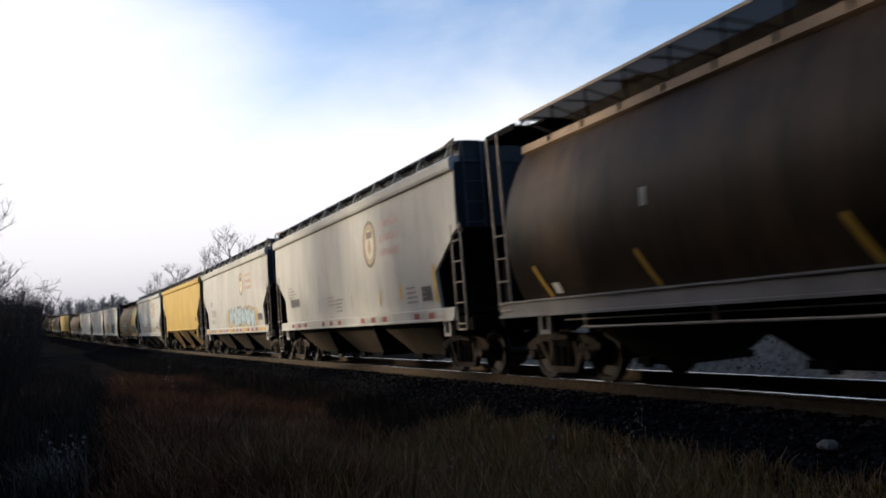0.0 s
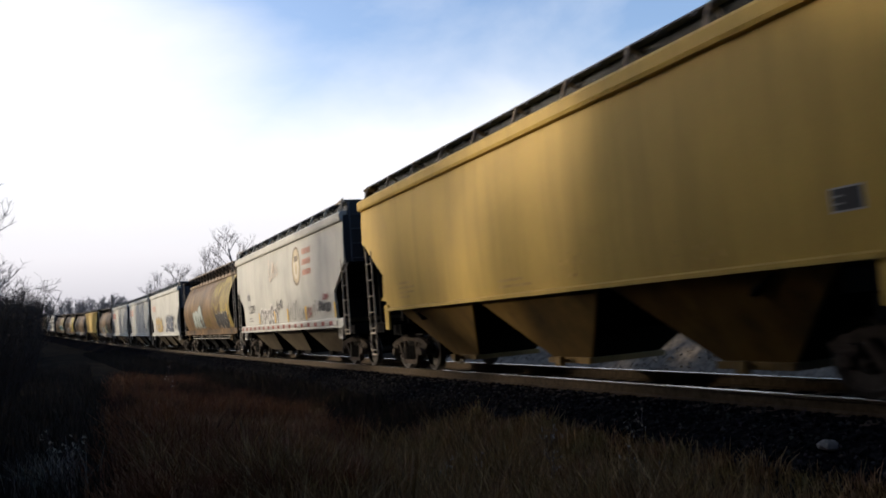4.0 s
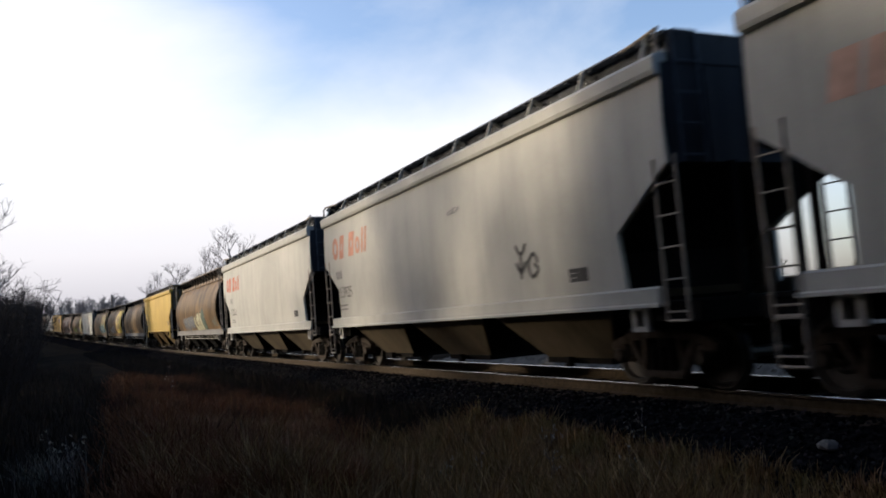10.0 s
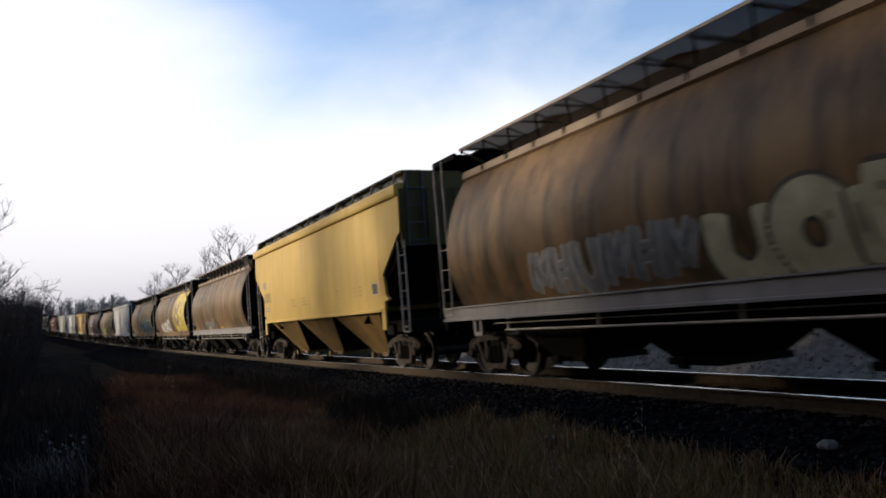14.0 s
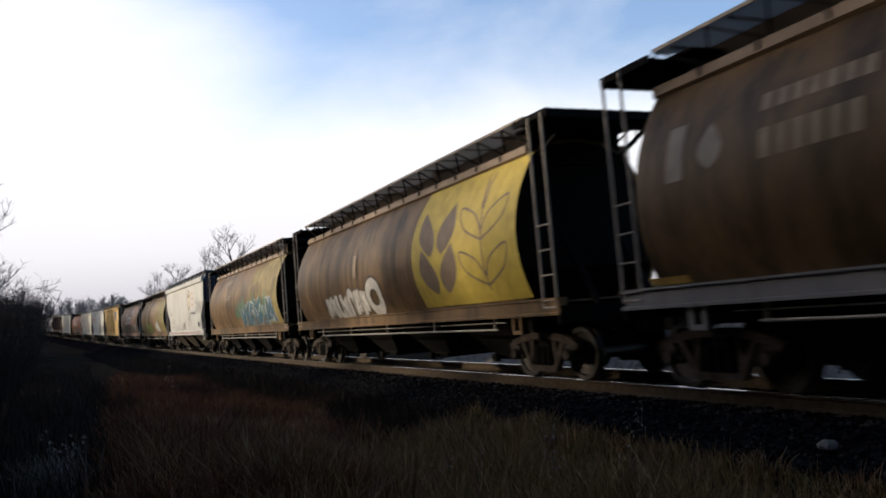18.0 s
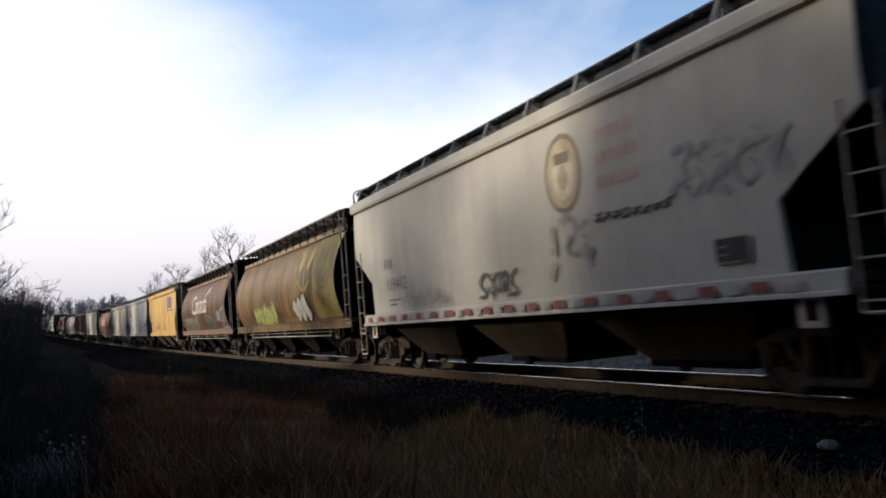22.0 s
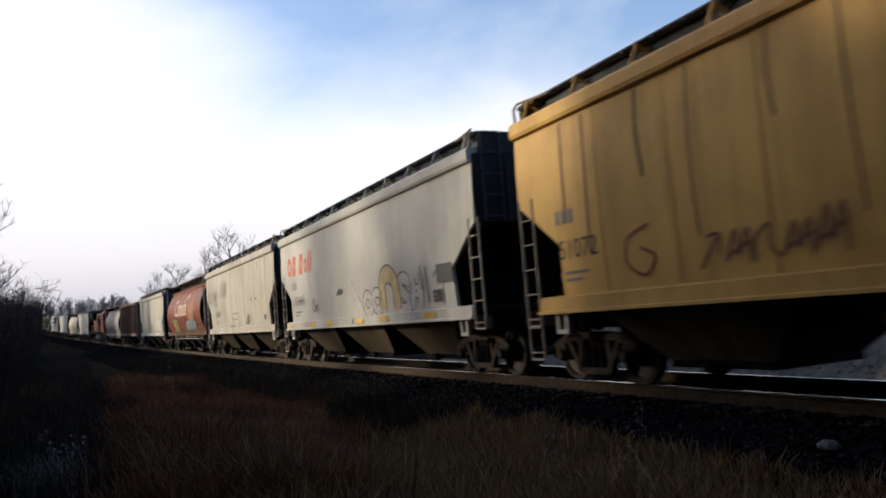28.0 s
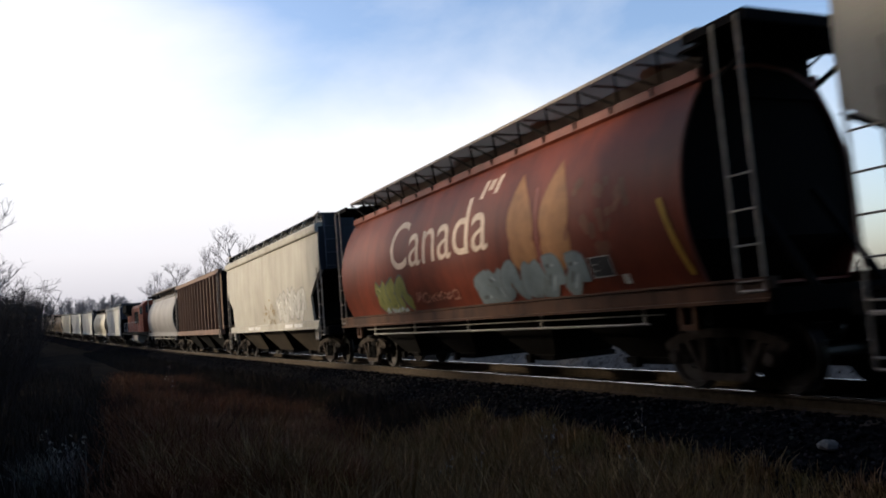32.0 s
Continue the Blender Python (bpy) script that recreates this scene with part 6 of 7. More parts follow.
spray(mk, -3.4, 1.45, 2.9, 0.58, 5, 22, (0.15, 0.145, 0.135), (0.47, 0.46, 0.44), None, 0.24, edge_wide=0.06, seq=[13, 5, 15, 2, 13])
scrawl(mk, -0.6, 1.95, 1.0, 0.42, 5, 24, SOOT, 0.035)
scrawl(mk, 0.9, 1.5, 2.5, 0.75, 6, 25, SMOKE, 0.04)
scrawl(mk, 3.6, 1.6, 1.6, 0.5, 5, 29, SMOKE, 0.035)
scrawl(mk, 5.1, 1.7, 0.6, 0.42, 3, 26, SOOT, 0.05)
scrawl(mk, 5.6, 2.06, 0.6, 0.26, 4, 27, (0.22, 0.07, 0.07), 0.05)
scrawl(mk, 3.7, 1.55, 0.5, 0.35, 2, 30, (0.24, 0.10, 0.09), 0.05)
dab(mk, [(-1.4, 3.95), (-1.35, 3.15), (-0.9, 3.25)], 0.07, (0.5, 0.42, 0.34))
scrawl(mk, -1.0, 3.2, 1.1, 0.7, 3, 28, (0.47, 0.4, 0.33), 0.05)
for u in (-3.75, -1.0, 1.0, 3.45, 6.72):
    stripe(mk, u, 1.48, 0.15, 0.46, YELLOW_TAPE)
plate(mk, 5.8, 1.66, 0.52, 0.32)
reflectors(mk, 1.25, 0.13, SILL, [RED_TAPE, PALE_TAPE], 0.42, 0.3)
mk.put(c)

# 5 tan barrel with wheat emblem
c = join(round_hopper("faded tan round-sided hopper car with wheat emblem and graffiti", TAN, sill=TAN), 93.75)
mk = Marks(side_round)
worn_wheat(mk, 2.75, 4.72, 1.5, 4.04, (0.23, 0.175, 0.045), (0.13, 0.095, 0.045))
spray(mk, 3.5, 1.45, 3.6, 0.8, 4, 31, (0.016, 0.015, 0.015), (0.30, 0.29, 0.27), None, 0.5, edge_wide=0.04, seq=[14, 3, 6, 14])
spray(mk, -3.9, 1.46, 3.1, 1.05, 3, 32, (0.25, 0.275, 0.245), (0.04, 0.07, 0.062), None, 0.55, 5, seq=[14, 14, 13], edge_wide=0.05)
scrawl(mk, -3.4, 1.6, 2.4, 0.6, 3, 35, (0.035, 0.06, 0.055), 0.05)
scrawl(mk, 0.2, 1.6, 1.8, 0.6, 4, 33, (0.25, 0.17, 0.04), 0.06)
scrawl(mk, -1.7, 1.5, 1.4, 0.6, 3, 34, (0.07, 0.06, 0.05), 0.07)
stripe(mk, 6.95, 1.5, 0.15, 1.1, YELLOW_TAPE)
mk.put(c)

# 6 pale hopper with the large dark piece
c = join(flat_hopper("pale hopper car with large navy blue and ochre graffiti", WHITE, sill=WHITE, pockets=POCKET), 111.97)
mk = Marks(side_flat)
blocks(mk, -6.9, 3.12, 0.5, (0.42, 0.27, 0.21), [0.75, 0.7, -0.3, 0.75, 0.6, 0.25, 0.25], 0.14, 0.2)
smear(mk, -0.8, 1.95, 0.5, 0.4, (0.30, 0.17, 0.17))
smear(mk, -4.7, 1.7, 0.35, 0.3, (0.30, 0.17, 0.15))
smear(mk, -3.0, 1.9, 0.9, 0.45, (0.10, 0.085, 0.075))
spray(mk, -4.7, 1.46, 3.7, 0.98, 3, 41, (0.29, 0.21, 0.075), (0.10, 0.075, 0.065), None, 0.42, seq=[13, 4, 6], edge_wide=0.07)
for u, z in ((0.9, 2.0), (2.3, 1.9), (3.6, 1.75), (4.9, 2.2)):
    smear(mk, u, z, 0.2, 0.25, (0.40, 0.12, 0.04))
spray(mk, 0.95, 1.56, 4.25, 0.9, 4, 42, (0.016, 0.027, 0.055), (0.42, 0.43, 0.42), None, 0.36, seq=[8, 9, 10, 11], edge_wide=0.07, outer=(0.04, 0.04, 0.042))
scrawl(mk, 5.2, 2.25, 0.9, 0.35, 3, 43, SOOT, 0.04)
mk.begin("data_plate", "dark data panel")
mk.bar(5.95, 1.66, 0.5, 0.3, (0.07, 0.07, 0.07))
mk.put(c)

# 7 and 8 pale hoppers with faded red lettering shapes
for middle, word, tint in ((129.4, "113925", (0.42, 0.19, 0.125)), (147.0, "115556", (0.40, 0.10, 0.05))):
    c = join(flat_hopper("pale grey hopper car with red lettering blocks, fairly clean", WHITE, pockets=POCKET), middle)
    mk = Marks(side_flat)
    blocks(mk, -7.15, 3.14, 0.66, tint, [0.85, 0.6, -0.3, 0.7, 0.6, 0.2, 0.2], 0.2, 0.2, True)
    number(mk, -6.3 if word == "115556" else -6.85, word, 2.02, 0.31)
    plate(mk, 5.4, 1.62, 0.55, 0.25)
    if word == "113925":
        scrawl(mk, 3.75, 1.8, 0.8, 0.66, 2, 51, SOOT, 0.07)
        scrawl(mk, 1.1, 3.33, 0.6, 0.13, 3, 52, (0.2, 0.2, 0.2), 0.04)
    mk.put(c)

# 9 tan barrel, white and green piece
c = join(round_hopper("faded tan round-sided hopper car with white and green graffiti", TAN, sill=GREY), 164.74)
mk = Marks(side_round)
spray(mk, -0.2, 1.42, 3.1, 0.85, 3, 61, (0.36, 0.34, 0.22), (0.05, 0.045, 0.03), None, 0.5, seq=[16, 15, 18], edge_wide=0.06)
spray(mk, 2.6, 1.6, 0.9, 0.75, 1, 62, (0.06, 0.09, 0.065), (0.04, 0.055, 0.045), None, 0.6)
spray(mk, -4.6, 1.5, 4.2, 0.75, 6, 63, (0.12, 0.125, 0.13), (0.24, 0.235, 0.22), None, 0.36, edge_wide=0.03, seq=[14, 12, 16, 14, 12, 14])
scrawl(mk, 5.6, 1.6, 1.3, 0.6, 4, 64, (0.16, 0.17, 0.14), 0.08)
mk.put(c)

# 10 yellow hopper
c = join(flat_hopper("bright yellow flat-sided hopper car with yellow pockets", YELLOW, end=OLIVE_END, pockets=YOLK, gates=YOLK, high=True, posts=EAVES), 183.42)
c.scale = (1.0, 0.97, 1.0)  # this one is a little shorter
mk = Marks(side_flat)
number(mk, -7.1, "52005", 2.3, 0.36, (0.12, 0.10, 0.05))
plate(mk, 6.15, 1.96, 0.44, 0.3)
for u, w in ((-2.5, 0.6), (-1.1, 0.7), (2.8, 0.55), (4.6, 0.35), (5.1, 0.3)):
    small_print(mk, u, 2.2, 3, w, (0.30, 0.2, 0.05))
for u in (-4.6, -3.3, 0.9):
    stripe(mk, u, 1.6, 0.04, 0.5, (0.32, 0.22, 0.05))
stripe(mk, 6.84, 1.9, 0.08, 0.9, (0.36, 0.15, 0.03))
mk.put(c)

# 11 brown barrel
c = join(round_hopper("grimy brown round-sided hopper car with smeared white tags", TAN, sill=GREY), 202.0)
mk = Marks(side_round)
blocks(mk, -5.5, 3.3, 0.2, (0.19, 0.14, 0.09), [0.8] * 7, 0.3, 0)
blocks(mk, -5.5, 2.75, 0.34, (0.17, 0.125, 0.075), [0.5] * 6, 0.2, 0)
leaf_flag(mk, -7.1, 2.75, (0.18, 0.15, 0.115))
scrawl(mk, -3.8, 1.5, 2.9, 0.5, 7, 71, (0.27, 0.255, 0.23), 0.08)
scrawl(mk, -3.6, 1.46, 2.4, 0.35, 6, 72, (0.10, 0.13, 0.145), 0.07)
for u in (-7.9, -3.0, 0.6):
    stripe(mk, u, 1.46, 0.8, 0.1, (0.40, 0.25, 0.05))
mk.put(c)

# 12 tan barrel, clear wheat emblem
c = join(round_hopper("tan round-sided hopper car with yellow wheat emblem", TAN, sill=TAN), 220.62)
mk = Marks(side_round)
wheat(mk, 2.65, 4.82, 1.48, 4.06, (0.36, 0.27, 0.04), (0.12, 0.085, 0.055))
spray(mk, -4.7, 1.42, 3.9, 0.66, 7, 81, (0.38, 0.365, 0.33), (0.045, 0.038, 0.033), None, 0.46, seq=[14, 3, 16, 6, 13, 1, 14], edge_wide=0.05)
spray(mk, -0.85, 1.42, 1.3, 0.85, 1, 82, (0.38, 0.365, 0.33), (0.045, 0.038, 0.033), None, 0.34, seq=[15], edge_wide=0.06)
for u in (-4.9, -4.2, -3.4, -2.7, -1.9, -1.1):
    stripe(mk, u, 1.36, 0.5, 0.09, (0.36, 0.35, 0.32))
stripe(mk, -1.6, 2.5, 0.25, 0.6, (0.22, 0.16, 0.1))
mk.put(c)

# 13 barrel with blue piece
c = join(round_hopper("yellowed tan hopper car with large blue and white graffiti", TAN, sill=TAN), 239.02)
mk = Marks(side_round)
worn_wheat(mk, 2.7, 4.77, 1.5, 4.06, (0.19, 0.145, 0.04), (0.125, 0.092, 0.045))
mk.begin("graffiti", "green sprayed spikes")
for i in range(10):
    mk.begin("letter_form", "green sprayed spike")
    mk.leaf(-0.4 + i * 0.72, 1.75, 2.5 + 0.2 * (i % 3), 0.5, (0.05, 0.13, 0.085), 0.12)
spray(mk, 0.4, 1.46, 6.2, 0.92, 6, 91, (0.016, 0.065, 0.10), (0.38, 0.4, 0.40), None, 0.34, seq=[14, 6, 13, 3, 17, 1], edge_wide=0.06)
scrawl(mk, 0.6, 1.5, 5.8, 0.8, 8, 94, (0.34, 0.37, 0.37), 0.03)
for u in (0.0, 1.6, 3.4, 5.2):
    smear(mk, u + 0.3, 2.3, 0.7, 0.3, (0.075, 0.10, 0.05))
for u in (-0.6, 0.7, 2.0, 3.6, 5.0):
    stripe(mk, u, 1.36, 0.8, 0.09, (0.3, 0.33, 0.34))
scrawl(mk, 0.5, 1.5, 5.8, 0.6, 7, 92, (0.02, 0.10, 0.15), 0.05)
blocks(mk, -3.6, 3.45, 0.2, (0.13, 0.105, 0.075), [0.7] * 9, 0.3, 0)
mk.begin("letter", "faded painted letter")
mk.text("Canada", -2.7, 2.78, 0.3, (0.2, 0.17, 0.13))
scrawl(mk, -3.2, 1.5, 2.0, 0.4, 4, 93, (0.2, 0.14, 0.06), 0.05)
smear(mk, -2.0, 1.9, 0.2, 0.25, (0.22, 0.07, 0.05))
mk.put(c)

# 14 pale hopper with seal
c = join(flat_hopper("pale grey hopper car with worn round seal and red tape", WHITE), 257.07)
mk = Marks(side_flat)
seal(mk, 2.6, 3.36, 0.52, 0.95)
for i in range(3):
    blocks(mk, 3.5, 3.65 - i * 0.35, 0.18, FADED_RED, [0.7] * 6, 0.25, 0)
number(mk, -5.72, "119412", 1.98, 0.32, (0.14, 0.14, 0.14))
scrawl(mk, 3.3, 2.45, 1.8, 0.17, 8, 101, SOOT, 0.04)
scrawl(mk, 5.3, 2.5, 1.8, 0.75, 4, 102, (0.25, 0.25, 0.235), 0.06)
smear(mk, 5.9, 2.9, 0.9, 0.4, (0.27, 0.27, 0.255))
smear(mk, 2.7, 2.3, 0.7, 0.5, (0.29, 0.29, 0.27))
smear(mk, 6.0, 3.2, 0.14, 0.12, (0.5, 0.5, 0.48))
scrawl(mk, -0.7, 1.5, 1.6, 0.6, 4, 103, (0.08, 0.08, 0.075), 0.06)
scrawl(mk, -4.6, 1.5, 2.6, 0.4, 6, 104, (0.25, 0.25, 0.24), 0.035)
plate(mk, 5.75, 1.63, 0.56, 0.32)
reflectors(mk, 1.25, 0.13, SILL, [RED_TAPE, PALE_TAPE], 0.42, 0.3)
mk.put(c)

# 15 barrel with green and white pieces
c = join(round_hopper("faded tan hopper car with green and white graffiti", TAN, sill=TAN), 274.55)
mk = Marks(side_round)
worn_wheat(mk, 2.9, 4.57, 1.5, 4.06, (0.185, 0.15, 0.04), (0.12, 0.095, 0.045))
spray(mk, -4.2, 1.46, 3.8, 0.68, 6, 111, (0.23, 0.26, 0.05), (0.025, 0.03, 0.022), None, 0.42, seq=[14, 6, 16, 2, 14, 5], edge_wide=0.05, outer=(0.26, 0.26, 0.23))
smear(mk, -4.7, 1.9, 0.4, 0.25, (0.16, 0.04, 0.045))
stripe(mk, -4.7, 1.36, 4.2, 0.08, CHALK)
smear(mk, 0.9, 2.22, 0.3, 0.16, (0.22, 0.055, 0.025))
mk.begin("graffiti", "three fat white sprayed strokes")
for i in range(3):
    mk.stroke([(2.55 + i * 0.62, 2.15 + 0.08 * i), (2.85 + i * 0.66, 1.5)], 0.68, (0.03, 0.028, 0.025))
for i in range(3):
    mk.stroke([(2.55 + i * 0.62, 2.12 + 0.08 * i), (2.85 + i * 0.66, 1.53)], 0.55, (0.36, 0.35, 0.31))
scrawl(mk, 2.4, 1.2, 1.1, 0.16, 4, 113, CHALK, 0.05)
smear(mk, 5.4, 2.2, 0.6, 0.28, (0.2, 0.06, 0.025))
smear(mk, 6.2, 2.0, 0.5, 0.22, (0.07, 0.085, 0.09))
mk.put(c)

# 16 brown barrel with the country's name
c = join(round_hopper("brown-red round-sided hopper car lettered in white with graffiti", MAROON, sill=RUSTY), 292.8)
mk = Marks(side_round)
country(mk, -3.2, 2.40, 1.12, (0.48, 0.42, 0.36), 5.25)
for u, z, ru, rz in ((5.55, 2.1, 0.2, 0.2), (7.02, 2.38, 0.2, 0.22), (6.12, 1.95, 0.36, 0.5), (6.62, 2.02, 0.36, 0.5), (6.98, 1.8, 0.3, 0.36), (6.35, 1.66, 0.4, 0.22)):
    bubble(mk, u, z, ru, rz, (0.026, 0.014, 0.018), (0.33, 0.31, 0.30), 0.055)
dab(mk, [(6.5, 2.3), (6.6, 1.8)], 0.05, (0.33, 0.31, 0.30))
scrawl(mk, 4.7, 1.85, 0.8, 0.55, 3, 122, (0.28, 0.26, 0.235), 0.06)
spray(mk, -6.4, 1.46, 5.0, 0.7, 7, 123, (0.085, 0.08, 0.065), (0.30, 0.27, 0.16), None, 0.5, edge_wide=0.03, seq=[13, 13, 13, 15, 13, 16, 13])
spray(mk, 1.2, 1.48, 3.4, 0.6, 4, 124, (0.03, 0.03, 0.026), (0.20, 0.19, 0.165), None, 0.5, edge_wide=0.03, seq=[13, 15, 14, 13])
for u in (-6.6, -4.4, -3.0):
    stripe(mk, u, 1.36, 1.0, 0.09, CHALK)
mk.put(c)

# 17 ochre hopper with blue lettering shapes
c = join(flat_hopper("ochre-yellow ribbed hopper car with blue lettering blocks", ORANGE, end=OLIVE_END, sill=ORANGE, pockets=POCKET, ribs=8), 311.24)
mk = Marks(side_flat)
blocks(mk, 3.5, 3.15, 0.85, (0.03, 0.048, 0.14), [0.7, 1.0, 0.7], 0.16, 0.18)
stripe(mk, 3.25, 2.98, 3.2, 0.08, (0.03, 0.048, 0.14))
stains(mk, 135, 13, (0.13, 0.075, 0.03), 0.07)
number(mk, -6.8, "51072", 2.02, 0.3, (0.06, 0.05, 0.04))
dab(mk, [(-4.5, 2.3), (-5.0, 2.15), (-5.05, 1.8), (-4.7, 1.62), (-4.45, 1.85), (-4.75, 2.0)], 0.05, (0.22, 0.06, 0.035))
scrawl(mk, -3.6, 1.6, 2.2, 0.6, 5, 131, (0.17, 0.085, 0.04), 0.05)
scrawl(mk, 0.3, 1.52, 2.2, 0.8, 5, 132, (0.17, 0.09, 0.045), 0.05)
dab(mk, [(3.0, 2.4), (3.1, 1.9)], 0.09, CHALK)
dab(mk, [(3.2, 2.4), (3.2, 1.85), (3.45, 2.1)], 0.09, CHALK)
mk.put(c)

# 18 pale hopper with sprayed letters
c = join(flat_hopper("pale hopper car with white and ochre outlined graffiti", WHITE, pockets=POCKET), 328.93)
mk = Marks(side_flat)
blocks(mk, -7.0, 3.04, 0.68, (0.42, 0.10, 0.05), [0.85, 0.6, -0.3, 0.7, 0.6, 0.2, 0.2], 0.2, 0.2, True)
number(mk, -6.4, "116464", 2.0, 0.34, (0.09, 0.09, 0.09))
dab(mk, [(0.0, 2.5), (0.5, 2.0), (1.0, 1.5)], 0.28, (0.42, 0.41, 0.38))
dab(mk, [(0.12, 2.5), (0.62, 2.0), (1.1, 1.5)], 0.03, (0.085, 0.07, 0.06))
spray(mk, 1.0, 1.5, 1.5, 0.62, 2, 141, (0.37, 0.36, 0.34), (0.085, 0.07, 0.06), None, 0.34, edge_wide=0.04, seq=[15, 15])
spray(mk, 3.6, 1.5, 1.6, 0.72, 2, 143, (0.38, 0.37, 0.35), (0.085, 0.07, 0.06), None, 0.38, edge_wide=0.04, seq=[10, 12])
spray(mk, 2.45, 1.5, 1.2, 0.9, 1, 142, (0.34, 0.27, 0.15), (0.09, 0.07, 0.05), None, 0.44, seq=[13], edge_wide=0.05)
dab(mk, [(5.1, 2.45), (5.15, 1.9)], 0.06, SOOT)
dab(mk, [(5.42, 2.4), (5.45, 1.6)], 0.06, SOOT)
smear(mk, 6.05, 2.25, 0.3, 0.2, SOOT)
scrawl(mk, -4.0, 1.7, 0.7, 0.45, 2, 143, SOOT, 0.055)
scrawl(mk, -1.3, 2.1, 0.6, 0.2, 4, 144, SOOT, 0.04)
stripe(mk, 6.0, 1.98, 0.8, 0.4, (0.07, 0.07, 0.07))
plate(mk, 5.7, 1.57, 0.54, 0.3)
reflectors(mk, 1.25, 0.13, SILL, [YELLOW_TAPE, None, PALE_TAPE, YELLOW_TAPE, None], 0.95, 0.6)
mk.put(c)

# 19 cream ribbed hopper
c = join(flat_hopper("cream-grey flat-sided hopper car with black scrawls and stains", STALE), 346.02)
mk = Marks(side_flat)
number(mk, -5.35, "124467", 2.02, 0.31)
for i in range(10):
    u = -7.0 + i * 1.5
    mk.begin("stain", "dark vertical weld stain")
    mk.stroke([(u, 4.18), (u + 0.03, 2.9), (u + 0.02 * (i % 3), 1.5)], 0.04, (0.11, 0.105, 0.09))
scrawl(mk, -7.5, 2.7, 2.9, 1.1, 5, 151, (0.20, 0.195, 0.165), 0.05)
scrawl(mk, -3.7, 2.9, 1.8, 1.0, 4, 152, (0.20, 0.195, 0.165), 0.055)
scrawl(mk, 2.2, 1.55, 0.9, 0.5, 3, 153, SOOT, 0.05)
dab(mk, [(3.6, 2.65), (3.75, 2.52)], 0.1, SOOT)
dab(mk, [(4.4, 2.6), (4.7, 2.55)], 0.08, SOOT)
mk.begin("lettering", "small outlined panel")
for z in (1.8, 2.07):
    mk.bar(-0.7, z, 1.05, 0.035, SOOT)
for u in (-0.7, 0.31):
    mk.bar(u, 1.8, 0.035, 0.3, SOOT)
plate(mk, 5.8, 1.64, 0.42, 0.25)
stripe(mk, -1.6, 1.46, 1.2, 0.1, (0.2, 0.14, 0.08))
mk.put(c)

# 20 red barrel with the country's name
c = join(round_hopper("faded red round-sided hopper car lettered in white with wheat emblem", RED, trim=RED, sill=MAROON), 363.44)
c.scale = (1.0, 0.965, 1.0)  # this one is shorter
mk = Marks(side_round)
country(mk, -3.62, 2.46, 1.12, (0.52, 0.40, 0.30), 5.35)
for side in (-1, 1):
    for low, high in ((1.8, 2.9), (2.05, 3.65)):
        mk.begin("leaf", "golden wheat leaf")
        mk.leaf(3.55 + side * 0.5, low, high, 0.92, (0.25, 0.115, 0.04), side * 0.1)
mk.begin("stem")
mk.stroke([(3.55, 1.85), (3.55, 3.3)], 0.06, RED_TAPE)
smear(mk, 5.3, 2.7, 0.9, 0.7, (0.15, 0.055, 0.028))
spray(mk, -5.0, 1.48, 2.3, 0.7, 3, 161, (0.15, 0.16, 0.04), (0.075, 0.08, 0.06), None, 0.45, edge_wide=0.05)
scrawl(mk, -4.7, 1.36, 1.6, 0.25, 5, 162, (0.25, 0.3, 0.32), 0.07)
spray(mk, 0.8, 1.46, 4.0, 0.55, 6, 163, (0.13, 0.165, 0.18), (0.11, 0.12, 0.12), None, 0.55, edge_wide=0.03)
scrawl(mk, -2.4, 1.6, 2.4, 0.3, 6, 164, (0.28, 0.14, 0.1), 0.04)
plate(mk, 4.95, 1.66, 0.55, 0.32)
stripe(mk, 5.65, 1.53, 0.16, 0.14, CHALK)
dab(mk, [(6.85, 2.6), (7.15, 1.55)], 0.09, (0.42, 0.25, 0.035))
mk.put(c)

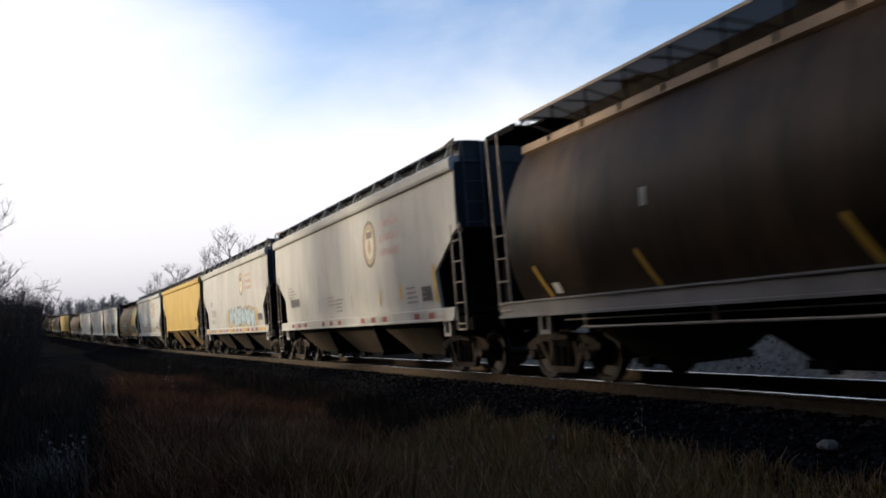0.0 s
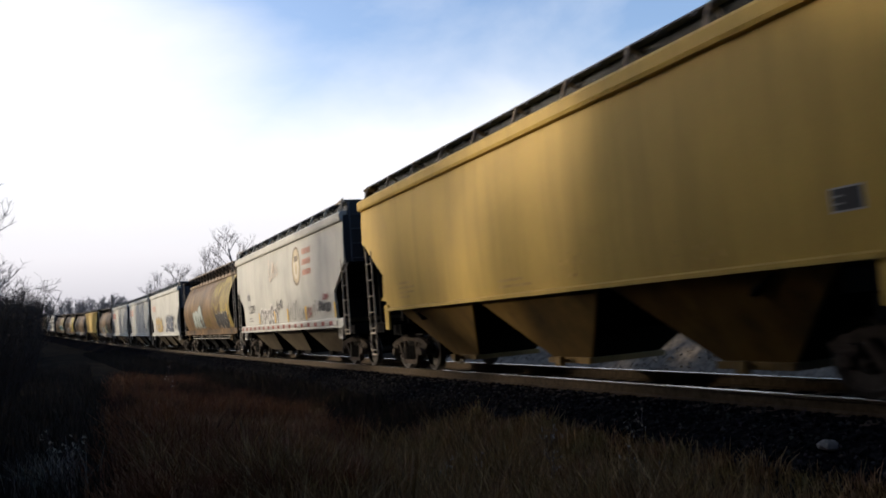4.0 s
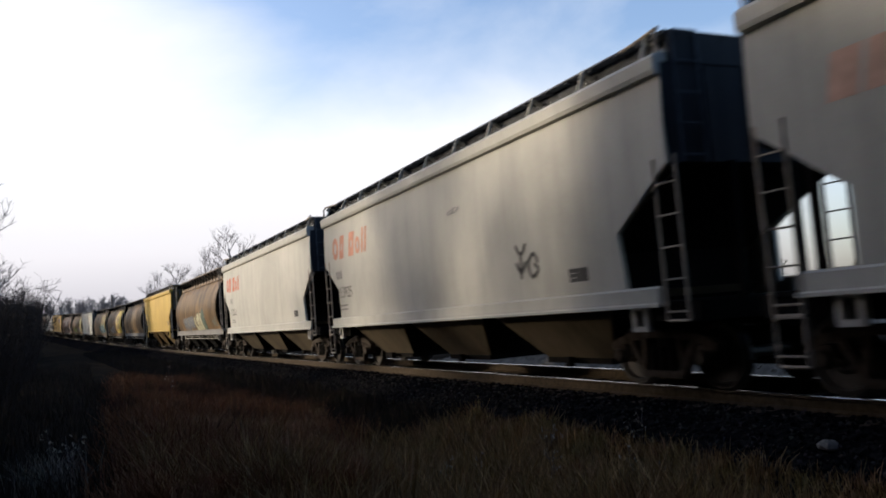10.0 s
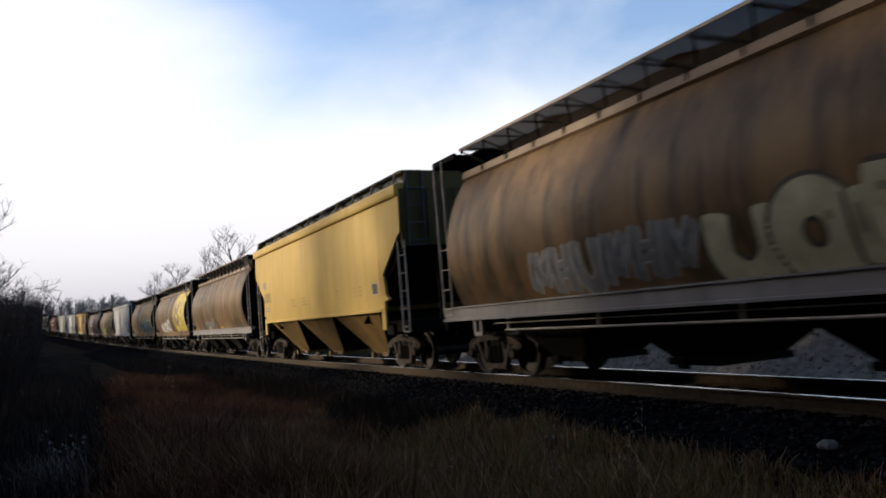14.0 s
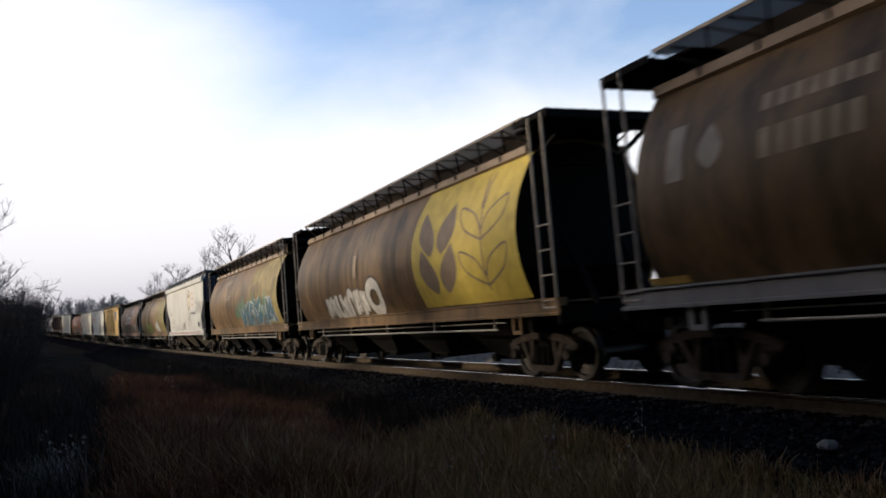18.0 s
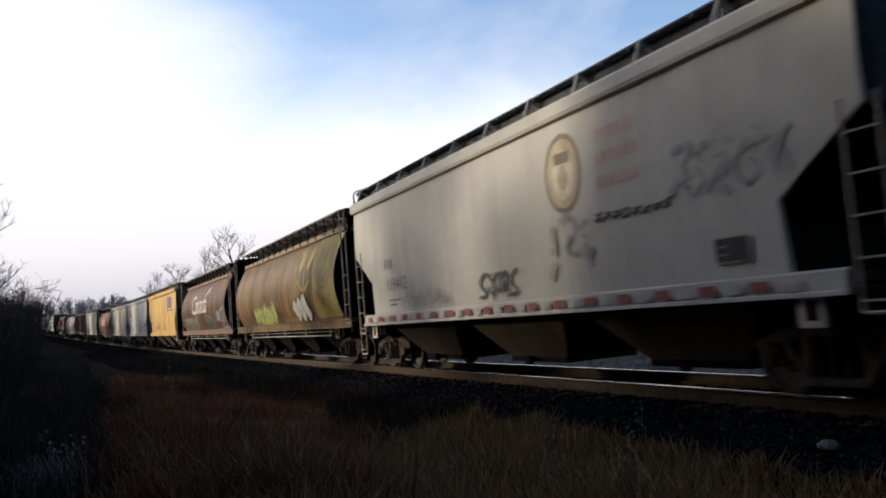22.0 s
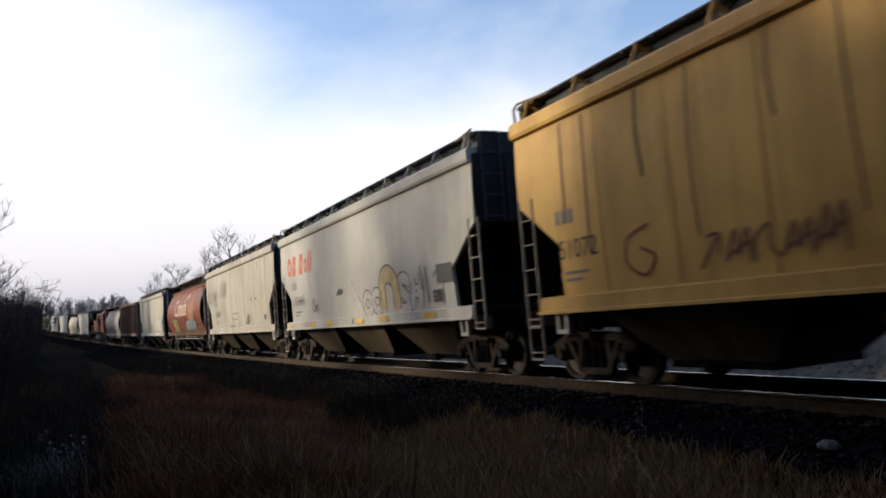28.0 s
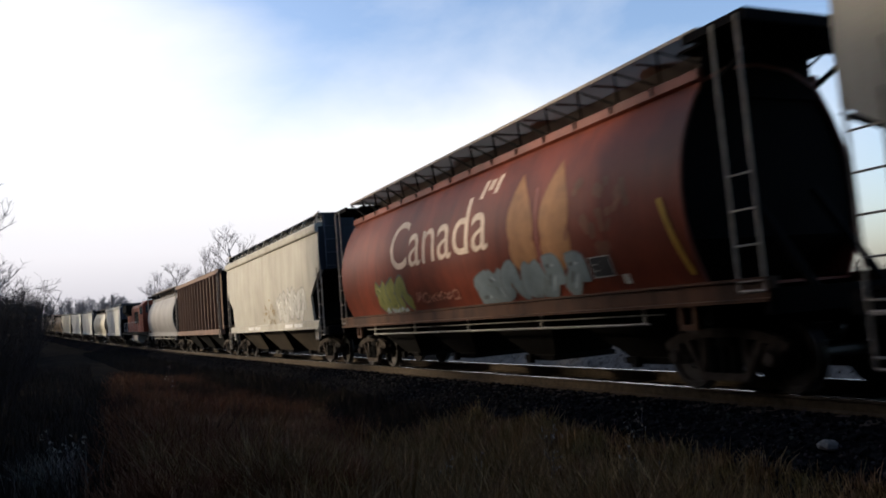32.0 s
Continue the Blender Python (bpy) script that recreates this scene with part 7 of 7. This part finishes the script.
# 21 cream hopper
c = join(flat_hopper("cream hopper car with pale graffiti along its foot", STALE), 381.3)
mk = Marks(side_flat)
spray(mk, 2.0, 1.55, 4.2, 0.95, 5, 171, (0.36, 0.35, 0.31), (0.2, 0.19, 0.165), None, 0.45, edge_wide=0.05)
smear(mk, 0.6, 1.9, 1.3, 0.45, (0.22, 0.155, 0.07))
reflectors(mk, 1.25, 0.13, SILL, [None, None, None, (0.52, 0.51, 0.49), (0.52, 0.51, 0.49)], 1.3, 1.1)
mk.put(c)

join(ribbed_hopper("rust-brown hopper car with upright ribs", RUSTY), 399.1)
join(round_hopper("grey round-sided hopper car", GREY, trim=GREY), 416.9)
join(locomotive("red locomotive in the middle of the train"), 437.0)
REST = [("flat", WHITE), ("round", CREAM), ("flat", WHITE), ("flat", WHITE), ("flat", CREAM), ("round", TAN), ("round", BROWN), ("flat", WHITE), ("flat", CREAM), ("round", TAN), ("flat", WHITE), ("flat", WHITE), ("round", BROWN), ("flat", YELLOW)]
TINTS = {"pale_grey_paint": "pale grey", "cream_paint": "cream", "faded_tan_paint": "faded tan", "dark_brown_paint": "dark brown", "yellow_paint": "yellow"}
for i, (shape, paint) in enumerate(REST):
    if shape == "flat":
        c = flat_hopper(TINTS[paint.name] + " flat-sided hopper car, far down the train", paint)
    else:
        c = round_hopper(TINTS[paint.name] + " round-sided hopper car, far down the train", paint)
    join(c, 457.0 + i * 17.9)


# ---- what moves ----
def motions():
    times = [i * 32 / 16 for i in range(17)]
    for car, middle in CARS:
        walk(car, [(t, track_pose(middle - travelled(t))) for t in times])
    # wheels: one turning per end of a bogie, shared by all wheelsets at that end
    for end, sets in WHEELSETS.items():
        first = sets[0]
        rows = []
        for i in range(0, 961):
            t = i / 30
            rows.append((t, pose(0, end * 0.89, WHEEL_R, math.degrees(travelled(t) / WHEEL_R), 0, 0)))
        walk(first, rows)
        for other in sets[1:]:
            other.rotation_mode = "QUATERNION"
            keys = other.animation_data_create()
            keys.action = first.animation_data.action
            keys.action_slot = first.animation_data.action_slot


motions()
